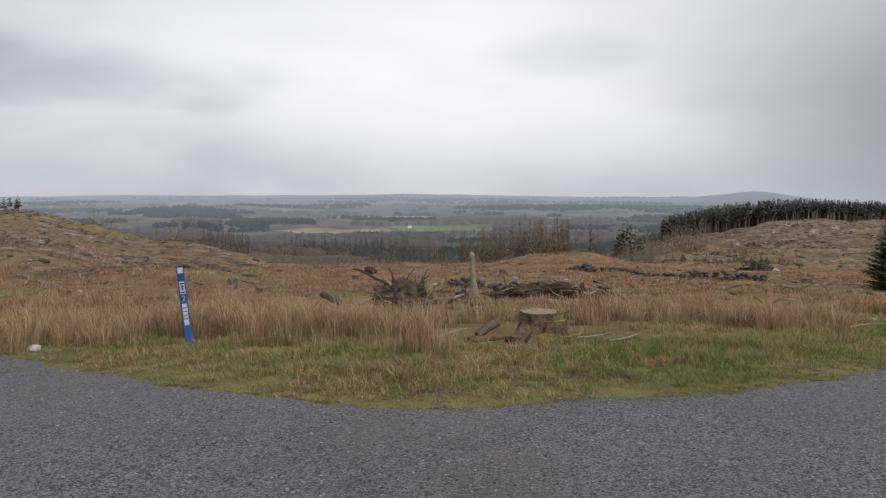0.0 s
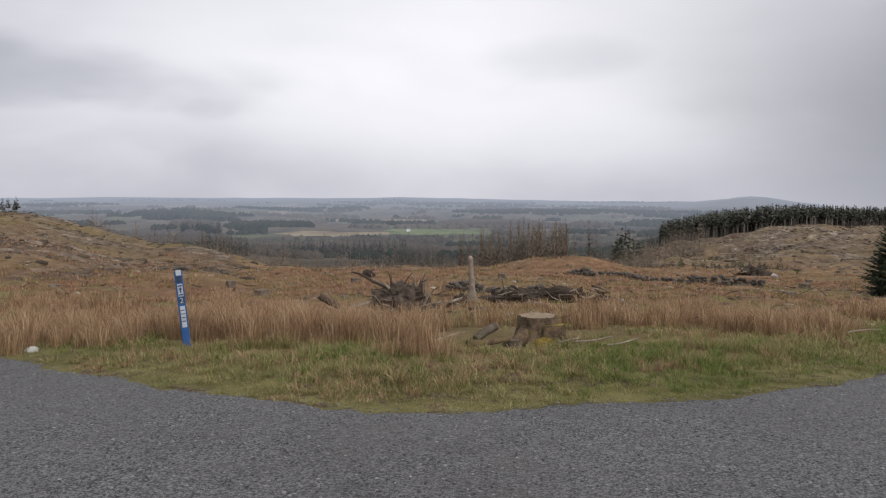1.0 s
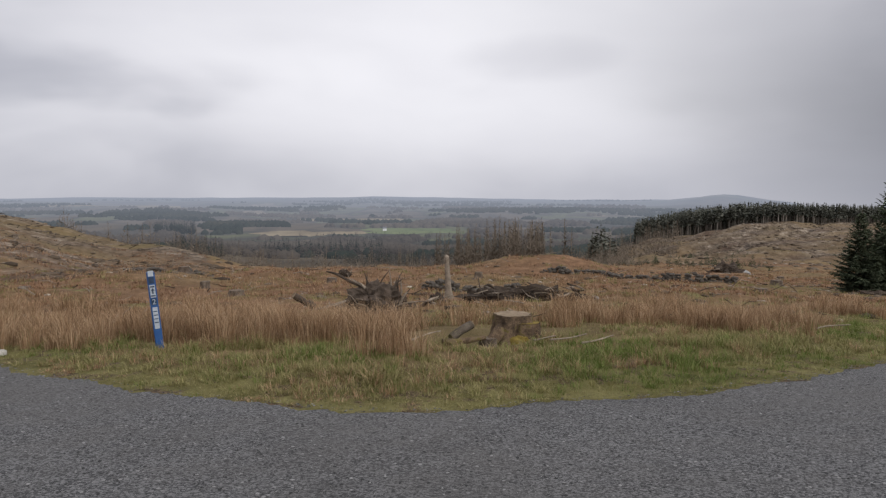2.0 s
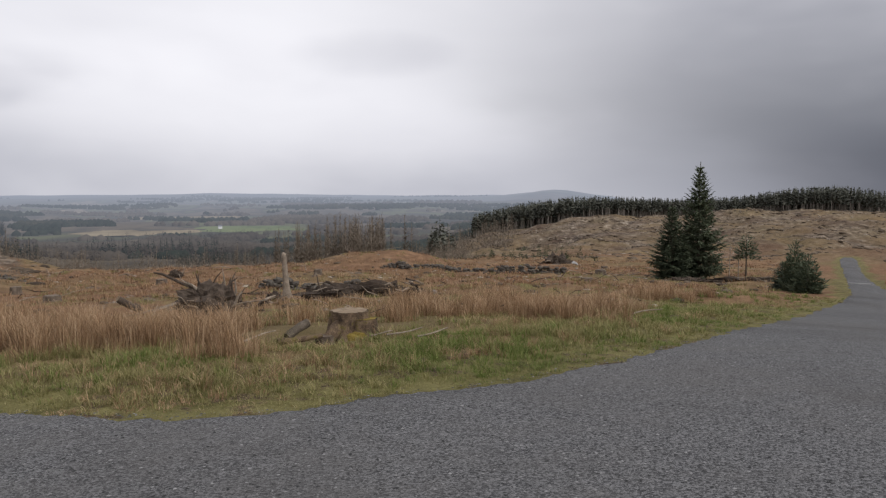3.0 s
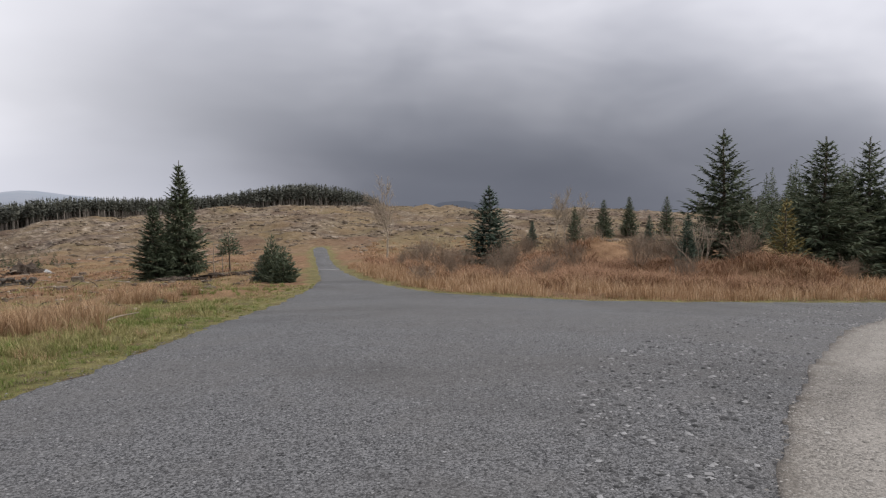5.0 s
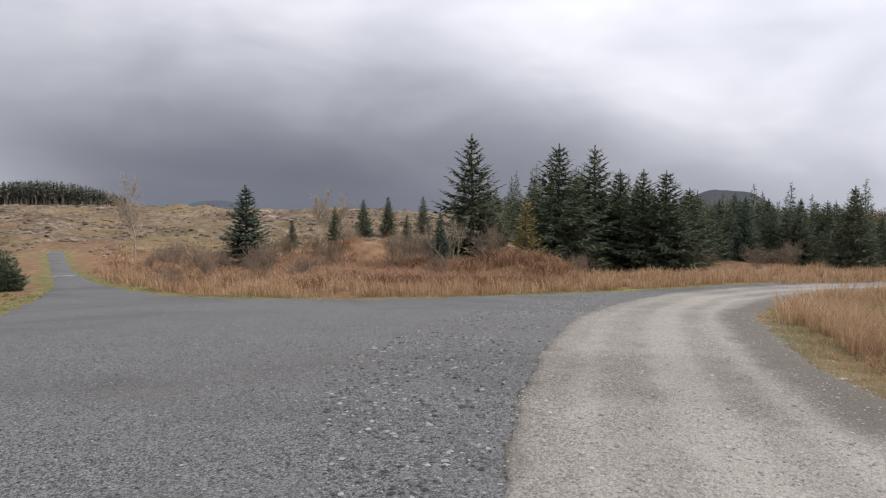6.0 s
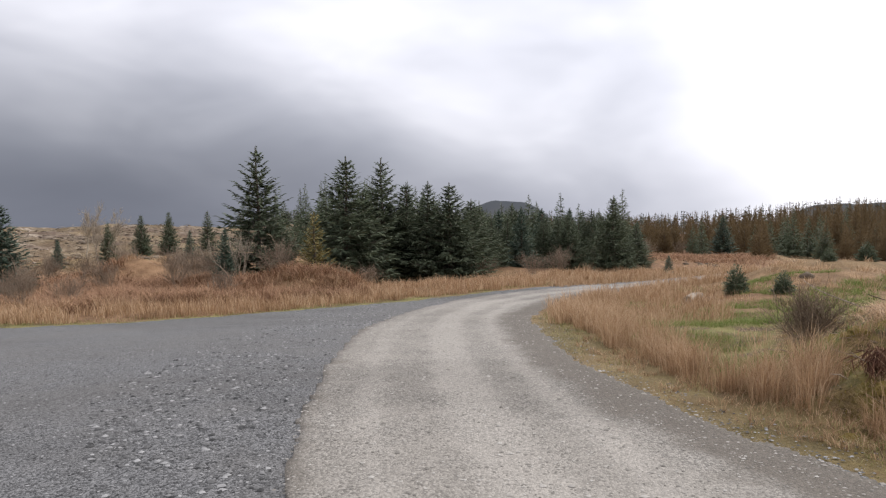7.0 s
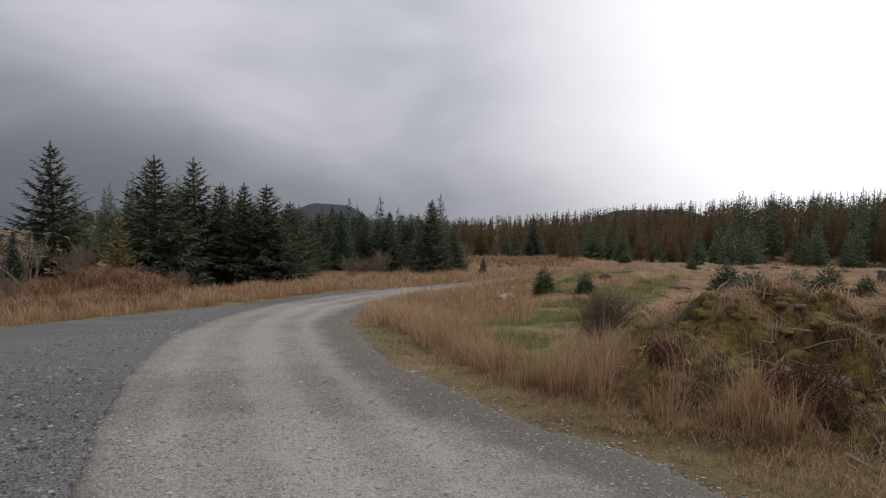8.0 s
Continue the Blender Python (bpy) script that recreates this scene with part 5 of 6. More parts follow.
def stump_body(radius, height, flare, seed, step=0.0, sides=40):
    """A stump with root flare and fluted bark; one side may stand lower."""
    rg = np.random.default_rng(seed)
    a = np.arange(sides) * 2 * np.pi / sides
    flute = 1 + 0.07 * np.sin(5 * a + seed) + 0.05 * np.sin(9 * a + 2) + 0.04 * rg.normal(0, 1, sides)
    rows = []
    levels = [(-0.08, 1.75), (0.0, 1.45), (0.12, 1.2), (0.3, 1.08), (0.6, 1.0), (0.9, 0.97), (1.0, 0.95)]
    top = height * (1 - step * (np.cos(a - 0.35) > 0.15))
    for f, w_ in levels:
        w2 = 1 + (w_ - 1) * flare * (1 + 0.6 * np.sin(5 * a + seed))
        rad = radius * flute * w2 * (1 + 0.02 * rg.normal(0, 1, sides))
        rows.append(np.stack([rad * np.cos(a), rad * np.sin(a), f * top], 1))
    v = np.concatenate(rows)
    k, m = np.arange(len(levels) - 1)[:, None] * sides, np.arange(sides)[None]
    q = np.stack([k + m, k + (m + 1) % sides, k + sides + (m + 1) % sides, k + sides + m], -1).reshape(-1, 4)
    return v, q, rows[-1]


def cap_of(ring, lift=0.004, shrink=0.985):
    c = ring.mean(0)
    r = (ring - c) * (shrink, shrink, 1) + c + (0, 0, lift)
    k = len(ring)
    i = np.arange(k)
    inner = (r - c) * (0.55, 0.55, 1) + c
    v = np.vstack([r, inner, [c + (0, 0, lift)]])
    q = np.stack([i, (i + 1) % k, k + (i + 1) % k, k + i], 1)
    return Pile().add(v, q, np.stack([k + i, k + (i + 1) % k, np.full(k, 2 * k)], 1))


def tree_stump(x, y, radius, height, seed, label, group="", step=0.0, flare=1.0, moss=False, turn=0.0):
    ob = thing("tree_stump", label, "stump", group, spot(x, y, -0.03), turn)
    v, q, ring = stump_body(radius, height, flare, seed, step)
    part("bark", Pile().add(v, q).mesh("bark", M_STUMP if moss else M_OLDSTUMP), M_BARK, ob)
    part("cut_face", cap_of(ring).mesh("cut_face", M_CUT if moss else M_OLDCUT), M_CUT, ob, "weathered sawn top")
    if moss:
        part("moss", lump_mesh(seed, radius * 0.75, radius * 0.5, height * 0.32, 3, 0.3, M_MOSS), M_MOSS, ob, "yellow-green moss").matrix_basis = Matrix.Translation((radius * 0.55, -radius * 0.62, height * 0.12))
    return ob


wide_stump = tree_stump(1.36, 11.1, 0.27, 0.43, 3, "wide sawn spruce stump with mossy flanks and a lower ledge", flare=0.7, moss=True, turn=-30)
v, q, ring = stump_body(0.20, 0.33, 0.7, 12)
ledge = part("ledge", Pile().add(v, q).mesh("ledge", M_STUMP), M_STUMP, wide_stump, "lower mossy ledge")
ledge.matrix_basis = Matrix.Translation((0.19, -0.02, 0))
part("ledge_top", cap_of(ring).mesh("ledge_top", M_MOSS), M_MOSS, ledge, "mossy top of the ledge")
part("root", Pile().tube(((-0.05, -0.12, 0.30), (-0.10, -0.26, 0.19), (-0.16, -0.40, 0.07), (-0.20, -0.52, -0.03)), (0.10, 0.10, 0.085, 0.05), 9).mesh("root", M_STUMP), M_STUMP, wide_stump, "split mossy root flank")
tree_stump(0.98, 10.8, 0.12, 0.15, 8, "low rotten root spur beside the wide stump", flare=1.1, turn=40)
log("cut_log", "short sawn log propped beside the stump", 0.48, 11.15, 0.05, 35, 22, 0.42, 0.062, 0.068, 5)
log("fallen_branch", "mossy rotten branch lying in the grass", 0.35, 10.55, 0.03, 12, 6, 0.6, 0.05, 0.03, 7, M_STUMP, False, category="branch")
for k, (x, y, a, L) in enumerate(((1.75, 10.2, 25, 0.55), (2.1, 9.9, 30, 0.5), (1.55, 10.45, 20, 0.35), (-0.1, 10.9, 40, 0.6), (6.5, 12.6, 10, 0.7))):
    log("stick", "peeled grey stick lying on the grass", x, y, 0.07, a, 4, L, 0.013, 0.008, 20 + k, M_DEADWOOD, False, category="stick", group="sticks by the stump")
log("fallen_log", "pale barkless log behind the marker post", -3.85, 12.1, 0.05, -14, 2, 0.62, 0.05, 0.035, 31, M_DEADWOOD, False)
log("fallen_log", "weathered log end sticking up from rushes", -2.55, 19.4, 0.10, 205, 30, 0.6, 0.075, 0.085, 33, M_DARKWOOD)
log("fallen_branch", "long pale bent branch by the upturned roots", -2.9, 18.0, 0.16, 8, 6, 1.7, 0.016, 0.032, 34, M_DEADWOOD, False, 0.09, "branch")
log("fallen_branch", "grey broken branch on the gravel edge", -1.74, 3.98, 0.085, 12, 0, 0.42, 0.010, 0.005, 35, M_DEADWOOD, False, 0.1, "branch")

# upturned roots, snag and debris heaps on the cleared field
def root_plate(x, y, size, seed, label, turn=0.0, limb=True):
    """A torn-up root stock: an upright fan of splintered roots on a dark earthy body."""
    rg = np.random.default_rng(seed)
    ob = thing("upturned_roots", label, "root plate", "clearfell debris", spot(x, y, -0.05), turn)
    part("stump", lump_mesh(seed, 0.50 * size, 0.36 * size, 0.42 * size, 4, 0.5, M_DARKWOOD, 1.8), M_DARKWOOD, ob).matrix_basis = Matrix.Translation((0, 0, 0.22 * size))
    for k in range(44):
        upright = k < 26
        a = rg.uniform(0, 6.28)
        d = np.array([rg.normal(0, 0.35), rg.normal(0, 0.25), 1.0]) if upright else np.array([math.cos(a), 0.6 * math.sin(a), rg.uniform(-0.1, 0.35)])
        d /= np.linalg.norm(d)
        L = size * (rg.uniform(0.35, 0.8) if upright else rg.uniform(0.5, 1.2))
        pts = [np.array([rg.normal(0.05, 0.22) * size, rg.normal(0, 0.12) * size, rg.uniform(0.1, 0.3) * size])]
        for _ in range(5):
            d = d + rg.normal(0, 0.2 if upright else 0.3, 3)
            d /= np.linalg.norm(d)
            nxt = pts[-1] + d * L / 5
            nxt[2] = max(nxt[2], -0.03)
            pts.append(nxt)
        mat = M_DARKWOOD if k % 3 else M_DEADWOOD
        part("root", Pile().tube(pts, np.linspace(0.05 if upright else 0.028, 0.006, 6) * size * rg.uniform(0.6, 1.3), 5).mesh("root", mat), mat, ob)
    if limb:
        pts = [(-0.2 * size, 0, 0.52 * size), (-0.55 * size, 0.1, 0.68 * size), (-0.85 * size, 0.1, 0.84 * size), (-1.02 * size, 0.1, 0.88 * size)]
        part("limb", Pile().tube(pts, [0.03, 0.034, 0.03, 0.016], 7).mesh("limb", M_DARKWOOD), M_DARKWOOD, ob)
    return ob


root_plate(-0.95, 18.2, 1.15, 4, "dark upturned root plate with tangled roots and a snapped limb")
root_plate(0.55, 21.5, 0.5, 9, "small dark heap of torn roots", 60, False)
root_plate(-4.2, 44, 0.7, 14, "far torn root heap on the cleared field", 20, False)

snag = thing("dead_snag", "pale barkless tree stem still standing on the field", "dead tree", "", spot(1.05, 25.6, -0.1))
zs = np.linspace(0, 1.55, 12)
part("stem", Pile().tube(np.stack([-0.06 * zs, 0.02 * np.sin(3 * zs), zs], 1), (0.105 - 0.016 * zs) + 0.2 * np.exp(-zs / 0.2), 12).mesh("stem", M_DEADWOOD, True), M_DEADWOOD, snag)
part("broken_top", Pile().tube([(-0.093, 0, 1.5), (-0.10, 0, 1.57), (-0.12, 0.01, 1.60), (-0.13, 0.01, 1.64)], [0.082, 0.080, 0.055, 0.02], 9).mesh("broken_top", M_DEADWOOD), M_DEADWOOD, snag)
for k, a in enumerate((0.3, 1.6, 2.9, 4.0, 5.2)):
    part("root", Pile().tube([(0.08 * math.cos(a), 0.08 * math.sin(a), 0.16), (0.3 * math.cos(a), 0.3 * math.sin(a), 0.07), (0.6 * math.cos(a), 0.6 * math.sin(a), 0.0)], [0.07, 0.05, 0.02], 6).mesh("root", M_DEADWOOD), M_DEADWOOD, snag)


def debris_heap(x, y, w_, d_, h_, seed, label, turn=0.0, sticks=26):
    rg = np.random.default_rng(seed)
    ob = thing("brash_heap", label, "brash heap", "clearfell debris", spot(x, y, -0.08), turn)
    part("heather", lump_mesh(seed, w_ / 2, d_ / 2, h_ * 0.8, 4, 0.85, M_DARKWOOD, 3.4), M_DARKWOOD, ob)
    for k in range(sticks):
        p = np.array([rg.uniform(-0.5, 0.5) * w_, rg.uniform(-0.5, 0.5) * d_, rg.uniform(0.5, 1.0) * h_])
        a, e = rg.uniform(0, 6.28), rg.normal(0, 0.25)
        L = rg.uniform(0.3, 1.0) * w_ * 0.25
        q = p + L * np.array([math.cos(a), math.sin(a), e])
        m_ = (p + q) / 2 + rg.normal(0, 0.05, 3)
        part("branch", Pile().tube([p, m_, q], np.array([0.030, 0.026, 0.012]) * rg.uniform(0.5, 1.6), 5).mesh("branch", M_DARKWOOD if k % 4 else M_DEADWOOD), M_DARKWOOD, ob)
    return ob


debris_heap(3.6, 24.3, 3.6, 1.3, 0.62, 3, "low heap of dark heathery branches and bleached roots", 6, 40)
debris_heap(2.3, 24.6, 1.5, 0.8, 0.5, 5, "bleached root tangle at the foot of the dead stem", -10, 16)
debris_heap(-0.2, 19.6, 1.6, 0.7, 0.22, 6, "scatter of dark broken branches", 10, 18)
debris_heap(20.5, 34, 2.5, 1.0, 0.20, 8, "dark brush under the clump of spruces", 0, 10)
debris_heap(23.2, 33.5, 3.0, 1.0, 0.22, 9, "dark brush beside the clump of spruces", 0, 10)
debris_heap(21.5, 53, 2.6, 1.4, 0.8, 11, "grey pile of brash on the cleared slope", 30, 18)

# small stumps of the felled crop
rg = np.random.default_rng(51)
spots = [(-6.0, 25.8), (-9, 33), (-12, 40), (-4, 36), (3, 38), (14, 31), (17, 36), (-15, 30), (22, 46), (26, 52), (29.5, 47), (33, 55), (24, 58), (37, 62),
         (41, 70), (-20, 46), (-24, 58), (-31, 62), (-36, 70)]
for k, (x, y) in enumerate(spots):
    r = math.hypot(x, y)
    tree_stump(x, y, rg.uniform(0.13, 0.2) * (1 + r / 120), rg.uniform(0.14, 0.30) * (1 + r / 160), 60 + k, "grey weathered conifer stump among dead grass", "stumps of the felled crop", turn=rg.uniform(0, 360))

# tumbled dry-stone walls
stones = [rock_mesh(200 + k, 0.16, 0.62, 1, M_WALLSTONE) for k in range(8)]


def dry_wall(points, height, seed, label):
    rg = np.random.default_rng(seed)
    p = np.array(points, float)
    ob = thing("stone_wall", label, "dry-stone wall", "field walls", spot(*points[0]))
    inv = ob.matrix_basis.inverted()
    run = np.concatenate([[0], np.cumsum(np.hypot(*np.diff(p, axis=0).T))])
    for s in np.arange(0, run[-1], 0.19):
        x, y = np.interp(s, run, p[:, 0]), np.interp(s, run, p[:, 1])
        h = height * (0.75 + 0.5 * lumps(np.array([s]), np.array([seed * 9.0]), 1.6, seed)[0])
        for c in range(max(1, int(h / 0.13))):
            me = stones[rg.integers(8)]
            st = new("stone", me)
            st.parent = ob
            q = spot(x + rg.normal(0, 0.1), y + rg.normal(0, 0.1), 0.05 + 0.13 * c)
            st.matrix_basis = inv @ Matrix.Translation(q) @ pose(0, 0, 0, rg.uniform(-20, 20), rg.uniform(-20, 20), rg.uniform(0, 360)) @ Matrix.Diagonal((rg.uniform(0.7, 1.3),) * 3 + (1,))


dry_wall([(8.0, 46.5), (10, 44.5), (11.8, 42.5)], 0.46, 3, "tumbled dark dry-stone wall across rough pasture")
dry_wall([(12.0, 42.6), (14.2, 41.0), (16.9, 40.4)], 0.58, 4, "dark dry-stone wall at the field edge")
dry_wall([(0.4, 33), (2.6, 32.5), (4.4, 33)], 0.5, 5, "low broken wall behind the dead stem")
dry_wall([(-11, 41), (-14.5, 44), (-18, 48)], 0.45, 6, "low dark broken wall on the slope")

# boulders
for x, y, s, m_, label in ((-5.35, 10.3, 0.082, M_PALESTONE, "whitish stone at the gravel edge"), (5.9, 25.6, 0.16, M_STONE, "grey lichened stone by the brash heap"), (24.2, 56.5, 0.55, M_STONE, "pale grey boulder on the cleared slope"),
                           (6.1, -4.05, 0.09, M_WALLSTONE, "slate-grey stone set in the mossy bank"), (6.6, -2.95, 0.08, M_WALLSTONE, "dark stone at the foot of the mossy bank")):
    ob = new("boulder", rock_mesh(int(abs(x * 90 + y)), s, 0.75, 2, m_))
    ob.location = spot(x, y, s * 0.3)
    tagged(ob, label, "stone", "loose stones")


# -- blue marker post --
def marker_post(x, y):
    ob = thing("marker_post", "leaning blue-painted wooden trail post with white plates", "marker post", "", spot(x, y, -0.15))
    ob.matrix_basis = ob.matrix_basis @ pose(0, 0, 0, 4, -4.5, 0) @ pose(0, 0, 0, 0, 0, 22)
    w_, h_ = 0.100, 1.18
    bm = bmesh.new()
    bmesh.ops.create_cube(bm, size=1, matrix=Matrix.Translation((0, 0, h_ / 2)) @ Matrix.Diagonal((w_, w_, h_, 1)))
    bmesh.ops.bevel(bm, geom=list(bm.edges), offset=0.007, segments=2, affect="EDGES")
    part("post", bm, M_BLUE, ob)

    def plate(z, hh, ww, mat, name="plate", y=0.004, dx=0.0, label=""):
        bm = bmesh.new()
        bmesh.ops.create_cube(bm, size=1, matrix=Matrix.Translation((dx, -w_ / 2 - y, z)) @ Matrix.Diagonal((ww, 0.006, hh, 1)))
        bmesh.ops.bevel(bm, geom=list(bm.edges), offset=0.0015, segments=1, affect="EDGES")
        return part(name, bm, mat, ob, label)

    plate(1.165, 0.075, 0.066, M_WHITE, label="small white plate"), plate(1.075, 0.085, 0.066, M_INK, label="dark green plate")
    plate(0.93, 0.17, 0.066, M_WHITE, label="white plate with an arrow"), plate(0.79, 0.085, 0.066, M_INK, label="dark plate with a numeral")
    plate(0.57, 0.29, 0.062, M_WHITE, label="long white plate")
    for z in (0.99, 0.87):
        plate(z, 0.016, 0.055, M_INK, "print_bar", 0.009)
    # arrow
    bm = bmesh.new()
    vs = [bm.verts.new((cx, -w_ / 2 - 0.0085, 0.93 + cz)) for cx, cz in ((-0.008, -0.035), (0.008, -0.035), (0.008, 0.008), (0.026, 0.008), (0, 0.04), (-0.026, 0.008), (-0.008, 0.008))]
    bm.faces.new(vs)
    part("arrow", bm, M_INK, ob)
    for z in (0.66, 0.61, 0.56, 0.51):
        plate(z, 0.012, 0.05, M_INK, "print_bar", 0.0085)
    text = bpy.data.curves.new("numeral", "FONT")
    text.body, text.size, text.align_x, text.extrude = "2", 0.10, "CENTER", 0.001
    text.materials.append(M_WHITE)
    n_ = new("numeral", text)
    n_.parent, n_.matrix_basis = ob, Matrix.Translation((0, -w_ / 2 - 0.0085, 0.757)) @ pose(0, 0, 0, 90, 0, 0)
    return ob


marker_post(-3.40, 10.6)

# stakes and dead poles
for k, (az, r, h) in enumerate(((34.1, 44, 1.9), (34.7, 44.6, 1.6), (33.6, 45, 1.3), (68.2, 28.6, 0.75), (68.6, 28.8, 0.7), (67.4, 29, 0.8), (67.0, 28.7, 0.6))):
    ob = thing("stake", "thin grey dead pole standing in rough ground", "pole", "poles", spot(*polar(az, r), -0.1), 40 * k)
    part("pole", Pile().tube([(0, 0, 0), (0.01, 0.01, h * 0.5), (0.03, -0.02, h)], [0.032, 0.026, 0.014], 6).mesh("pole", M_DEADWOOD), M_DEADWOOD, ob)

# pale drain slab across the side track
slab = thing("drain_slab", "pale concrete drain slab across the side track", "drain", "", spot(*polar(42.2, 45), 0.05), -42)
bm = bmesh.new()
bmesh.ops.create_cube(bm, size=1, matrix=Matrix.Diagonal((1.15, 0.32, 0.10, 1)))
bmesh.ops.bevel(bm, geom=list(bm.edges), offset=0.02, segments=2, affect="EDGES")
part("slab", bm, M_STONE, slab)


# -- grasses, bracken, moss, gravel and brash: kinds that nobody could count --
rng = np.random.default_rng(101)
# short verge grass along the roads: a thin sward and domed tufts
def lushness(x, y):
    return lumps(x, y, 1.6, 92) - 0.45 * np.clip(-x / 4, 0, 1) + 0.9 * np.exp(-(((x - 3.6) / 2.6) ** 2 + ((y - 9.6) / 1.3) ** 2)) + 0.6 * np.exp(-(((x - 7.5) / 2.6) ** 2 + ((y - 12.4) / 1.6) ** 2))


xy = scatter(150000, (-34, 47), (6.0, 26), rng, 1.5)
off = off_road(xy[:, 0], xy[:, 1])
ok = (off > -0.06) & (off < 4.2) & (rng.uniform(0, 1, len(xy)) < np.clip(0.8 + 0.6 * lumps(xy[:, 0], xy[:, 1], 0.5, 91), 0.15, 1))
xy, off = xy[ok], off[ok]
r = np.hypot(*xy.T)
lush = lushness(*xy.T) > 0.25
h = rng.uniform(0.02, 0.06, len(xy)) * (0.5 + np.clip(off / 1.2, 0, 1.0))
for name, keep, mat, label in (("verge_sward", ~lush, M_GRASS, "thin yellow-green sward along the gravel edge"), ("lush_sward", lush, M_LUSH, "short fresh green sward on the verge")):
    stuff(name, grass_mesh(name, xy[keep], h[keep], 0.0042 * (0.7 + r[keep] / 14), 1.2, mat, rng), label, "grass")
c = scatter(14000, (-34, 47), (6.0, 30), rng, 1.4)
off = off_road(*c.T)
ok = (off > 0.02) & (off < 4.0) & (rng.uniform(0, 1, len(c)) < np.clip(1.15 - off / 5, 0.3, 1))
c, off = c[ok], off[ok]
tall = rng.uniform(0.05, 0.15, len(c)) * (0.45 + np.clip(off / 1.4, 0, 1.0)) * (1 + 0.5 * lumps(c[:, 0], c[:, 1], 0.8, 93))
wide = rng.uniform(0.05, 0.14, len(c)) * (0.7 + 0.3 * np.clip(off, 0, 1))
green = lushness(*c.T) + rng.normal(0, 0.45, len(c))
for name, keep, mat, label in (("tuft_grass", (green > -1.0) & (green <= 0.3), M_GRASS, "domed yellow-green grass tufts along the gravel edge"), ("lush_tufts", green > 0.3, M_LUSH, "fresh green grass tufts on the verge"),
                               ("bleached_tufts", green <= -1.0, M_STRAW, "bleached dry grass tufts on the verge")):
    k, xy, fan = tufts(c[keep], 26, wide[keep], rng)
    edge = np.hypot(*(xy - c[keep][k]).T) / wide[keep][k]
    h = tall[keep][k] * (1.1 - 0.55 * edge ** 2) * rng.uniform(0.6, 1.15, len(k))
    stuff(name, grass_mesh(name, xy, h, 0.0048 * (0.7 + np.hypot(*xy.T) / 14), 0.9, mat, rng, fan=fan), label, "grass")

# low yellow strip on the far side of the junction, and along the forest track
pts = [scatter(90000, (43, 103), (17, 42), rng, 1.2), scatter(90000, (86, 128), (4.6, 30), rng, 1.6)]
xy = np.concatenate(pts)
off = off_road(xy[:, 0], xy[:, 1])
ok = (off > -0.05) & (off < np.where(azimuth(xy[:, 0], xy[:, 1]) > 88, 1.6, 1.0)) & (rng.uniform(0, 1, len(xy)) < 0.35 + 0.65 * np.clip(off / 0.4, 0, 1))
xy, off = xy[ok], off[ok]
r = np.hypot(*xy.T)
bank_side = azimuth(*xy.T) > 94
keep = ~bank_side | (lumps(xy[:, 0], xy[:, 1], 0.35, 141) + 0.8 * np.clip(off - 0.4, -0.5, 1) > -0.1)
dry = bank_side & (lumps(xy[:, 0], xy[:, 1], 0.5, 142) + rng.normal(0, 0.5, len(xy)) > -0.25)
h = rng.uniform(0.025, 0.095, len(xy)) * (0.5 + np.clip(off, 0, 1))
for name, ok, mat, label in (("track_verge_grass", keep & ~dry, M_GRASS, "low yellowish grass beside the forest track"), ("dry_verge_grass", keep & dry, M_STRAW, "short dead grass beside the forest track")):
    stuff(name, grass_mesh(name, xy[ok], h[ok], 0.006 * (0.7 + r[ok] / 14), 0.9, mat, rng), label, "grass")


def rushes(name, centres, per, tall, spread, mat, label, lean=0.35, width=0.006, vary=0.45):
    k, xy, fan = tufts(centres, per, spread, rng)
    r = np.hypot(*xy.T)
    size = rng.uniform(1 - vary, 1 + vary, len(centres))[k]
    h = tall * size * rng.uniform(0.3, 1.15, len(k))
    return stuff(name, grass_mesh(name, xy, h, width * (0.55 + r / 18), lean, mat, rng, fan=fan), label, "rushes")


# taller dead grass on the inside of the bend
c = scatter(1500, (92, 106), (15, 48), rng)
off = signed(TRACK, *c.T)
c = c[(off > 0.1) & (off < 1.3) & (c[:, 1] < 3)]
rushes("bend_grass", c, 30, 0.42, np.full(len(c), 0.25), M_ORANGE, "tall dead moor grass inside the bend", 0.5, 0.008)
# tall rush tussocks behind the verge
c = scatter(5000, (-35, 44), (8.5, 26), rng, 1.0)
off = off_road(*c.T)
az = azimuth(*c.T)
gap = np.exp(-(((c[:, 0] - 1.9) / 2.3) ** 2 + ((c[:, 1] - 11.2) / 2.6) ** 2)) > 0.35
ok = (off > 2.0) & (off < 6.5) & ~gap & (lumps(c[:, 0], c[:, 1], 1.5, 95) > np.where(az < 2, 0.0, np.where(off > 3.2, 0.05, 0.55)))
c = c[ok]
c = c[rng.permutation(len(c))[:300]]
c = np.concatenate([c, scatter(150, (-19, -1), (10.3, 13.2), rng), scatter(80, (-33, -19), (11.5, 15), rng), scatter(110, (10, 28), (13.2, 17.5), rng)])
c = c[np.hypot(c[:, 0] + 3.2, c[:, 1] - 10.2) > 0.75]
rushes("rush_tussocks", c, 100, 0.43, rng.uniform(0.10, 0.22, len(c)), M_STRAW, "tall straw-brown rush tussocks behind the verge", 0.55)
c = scatter(5200, (-36, 52), (14, 80), rng, 1.15)
off = off_road(*c.T)
c = c[(off > 2.6) & (lumps(c[:, 0], c[:, 1], 3.0, 96) > -0.1)]
rushes("field_tussocks", c, 22, 0.21, np.full(len(c), 0.24) * (0.6 + np.hypot(*c.T) / 50), M_STRAW, "rough tan grass tussocks over the cleared field", 0.7, 0.008)
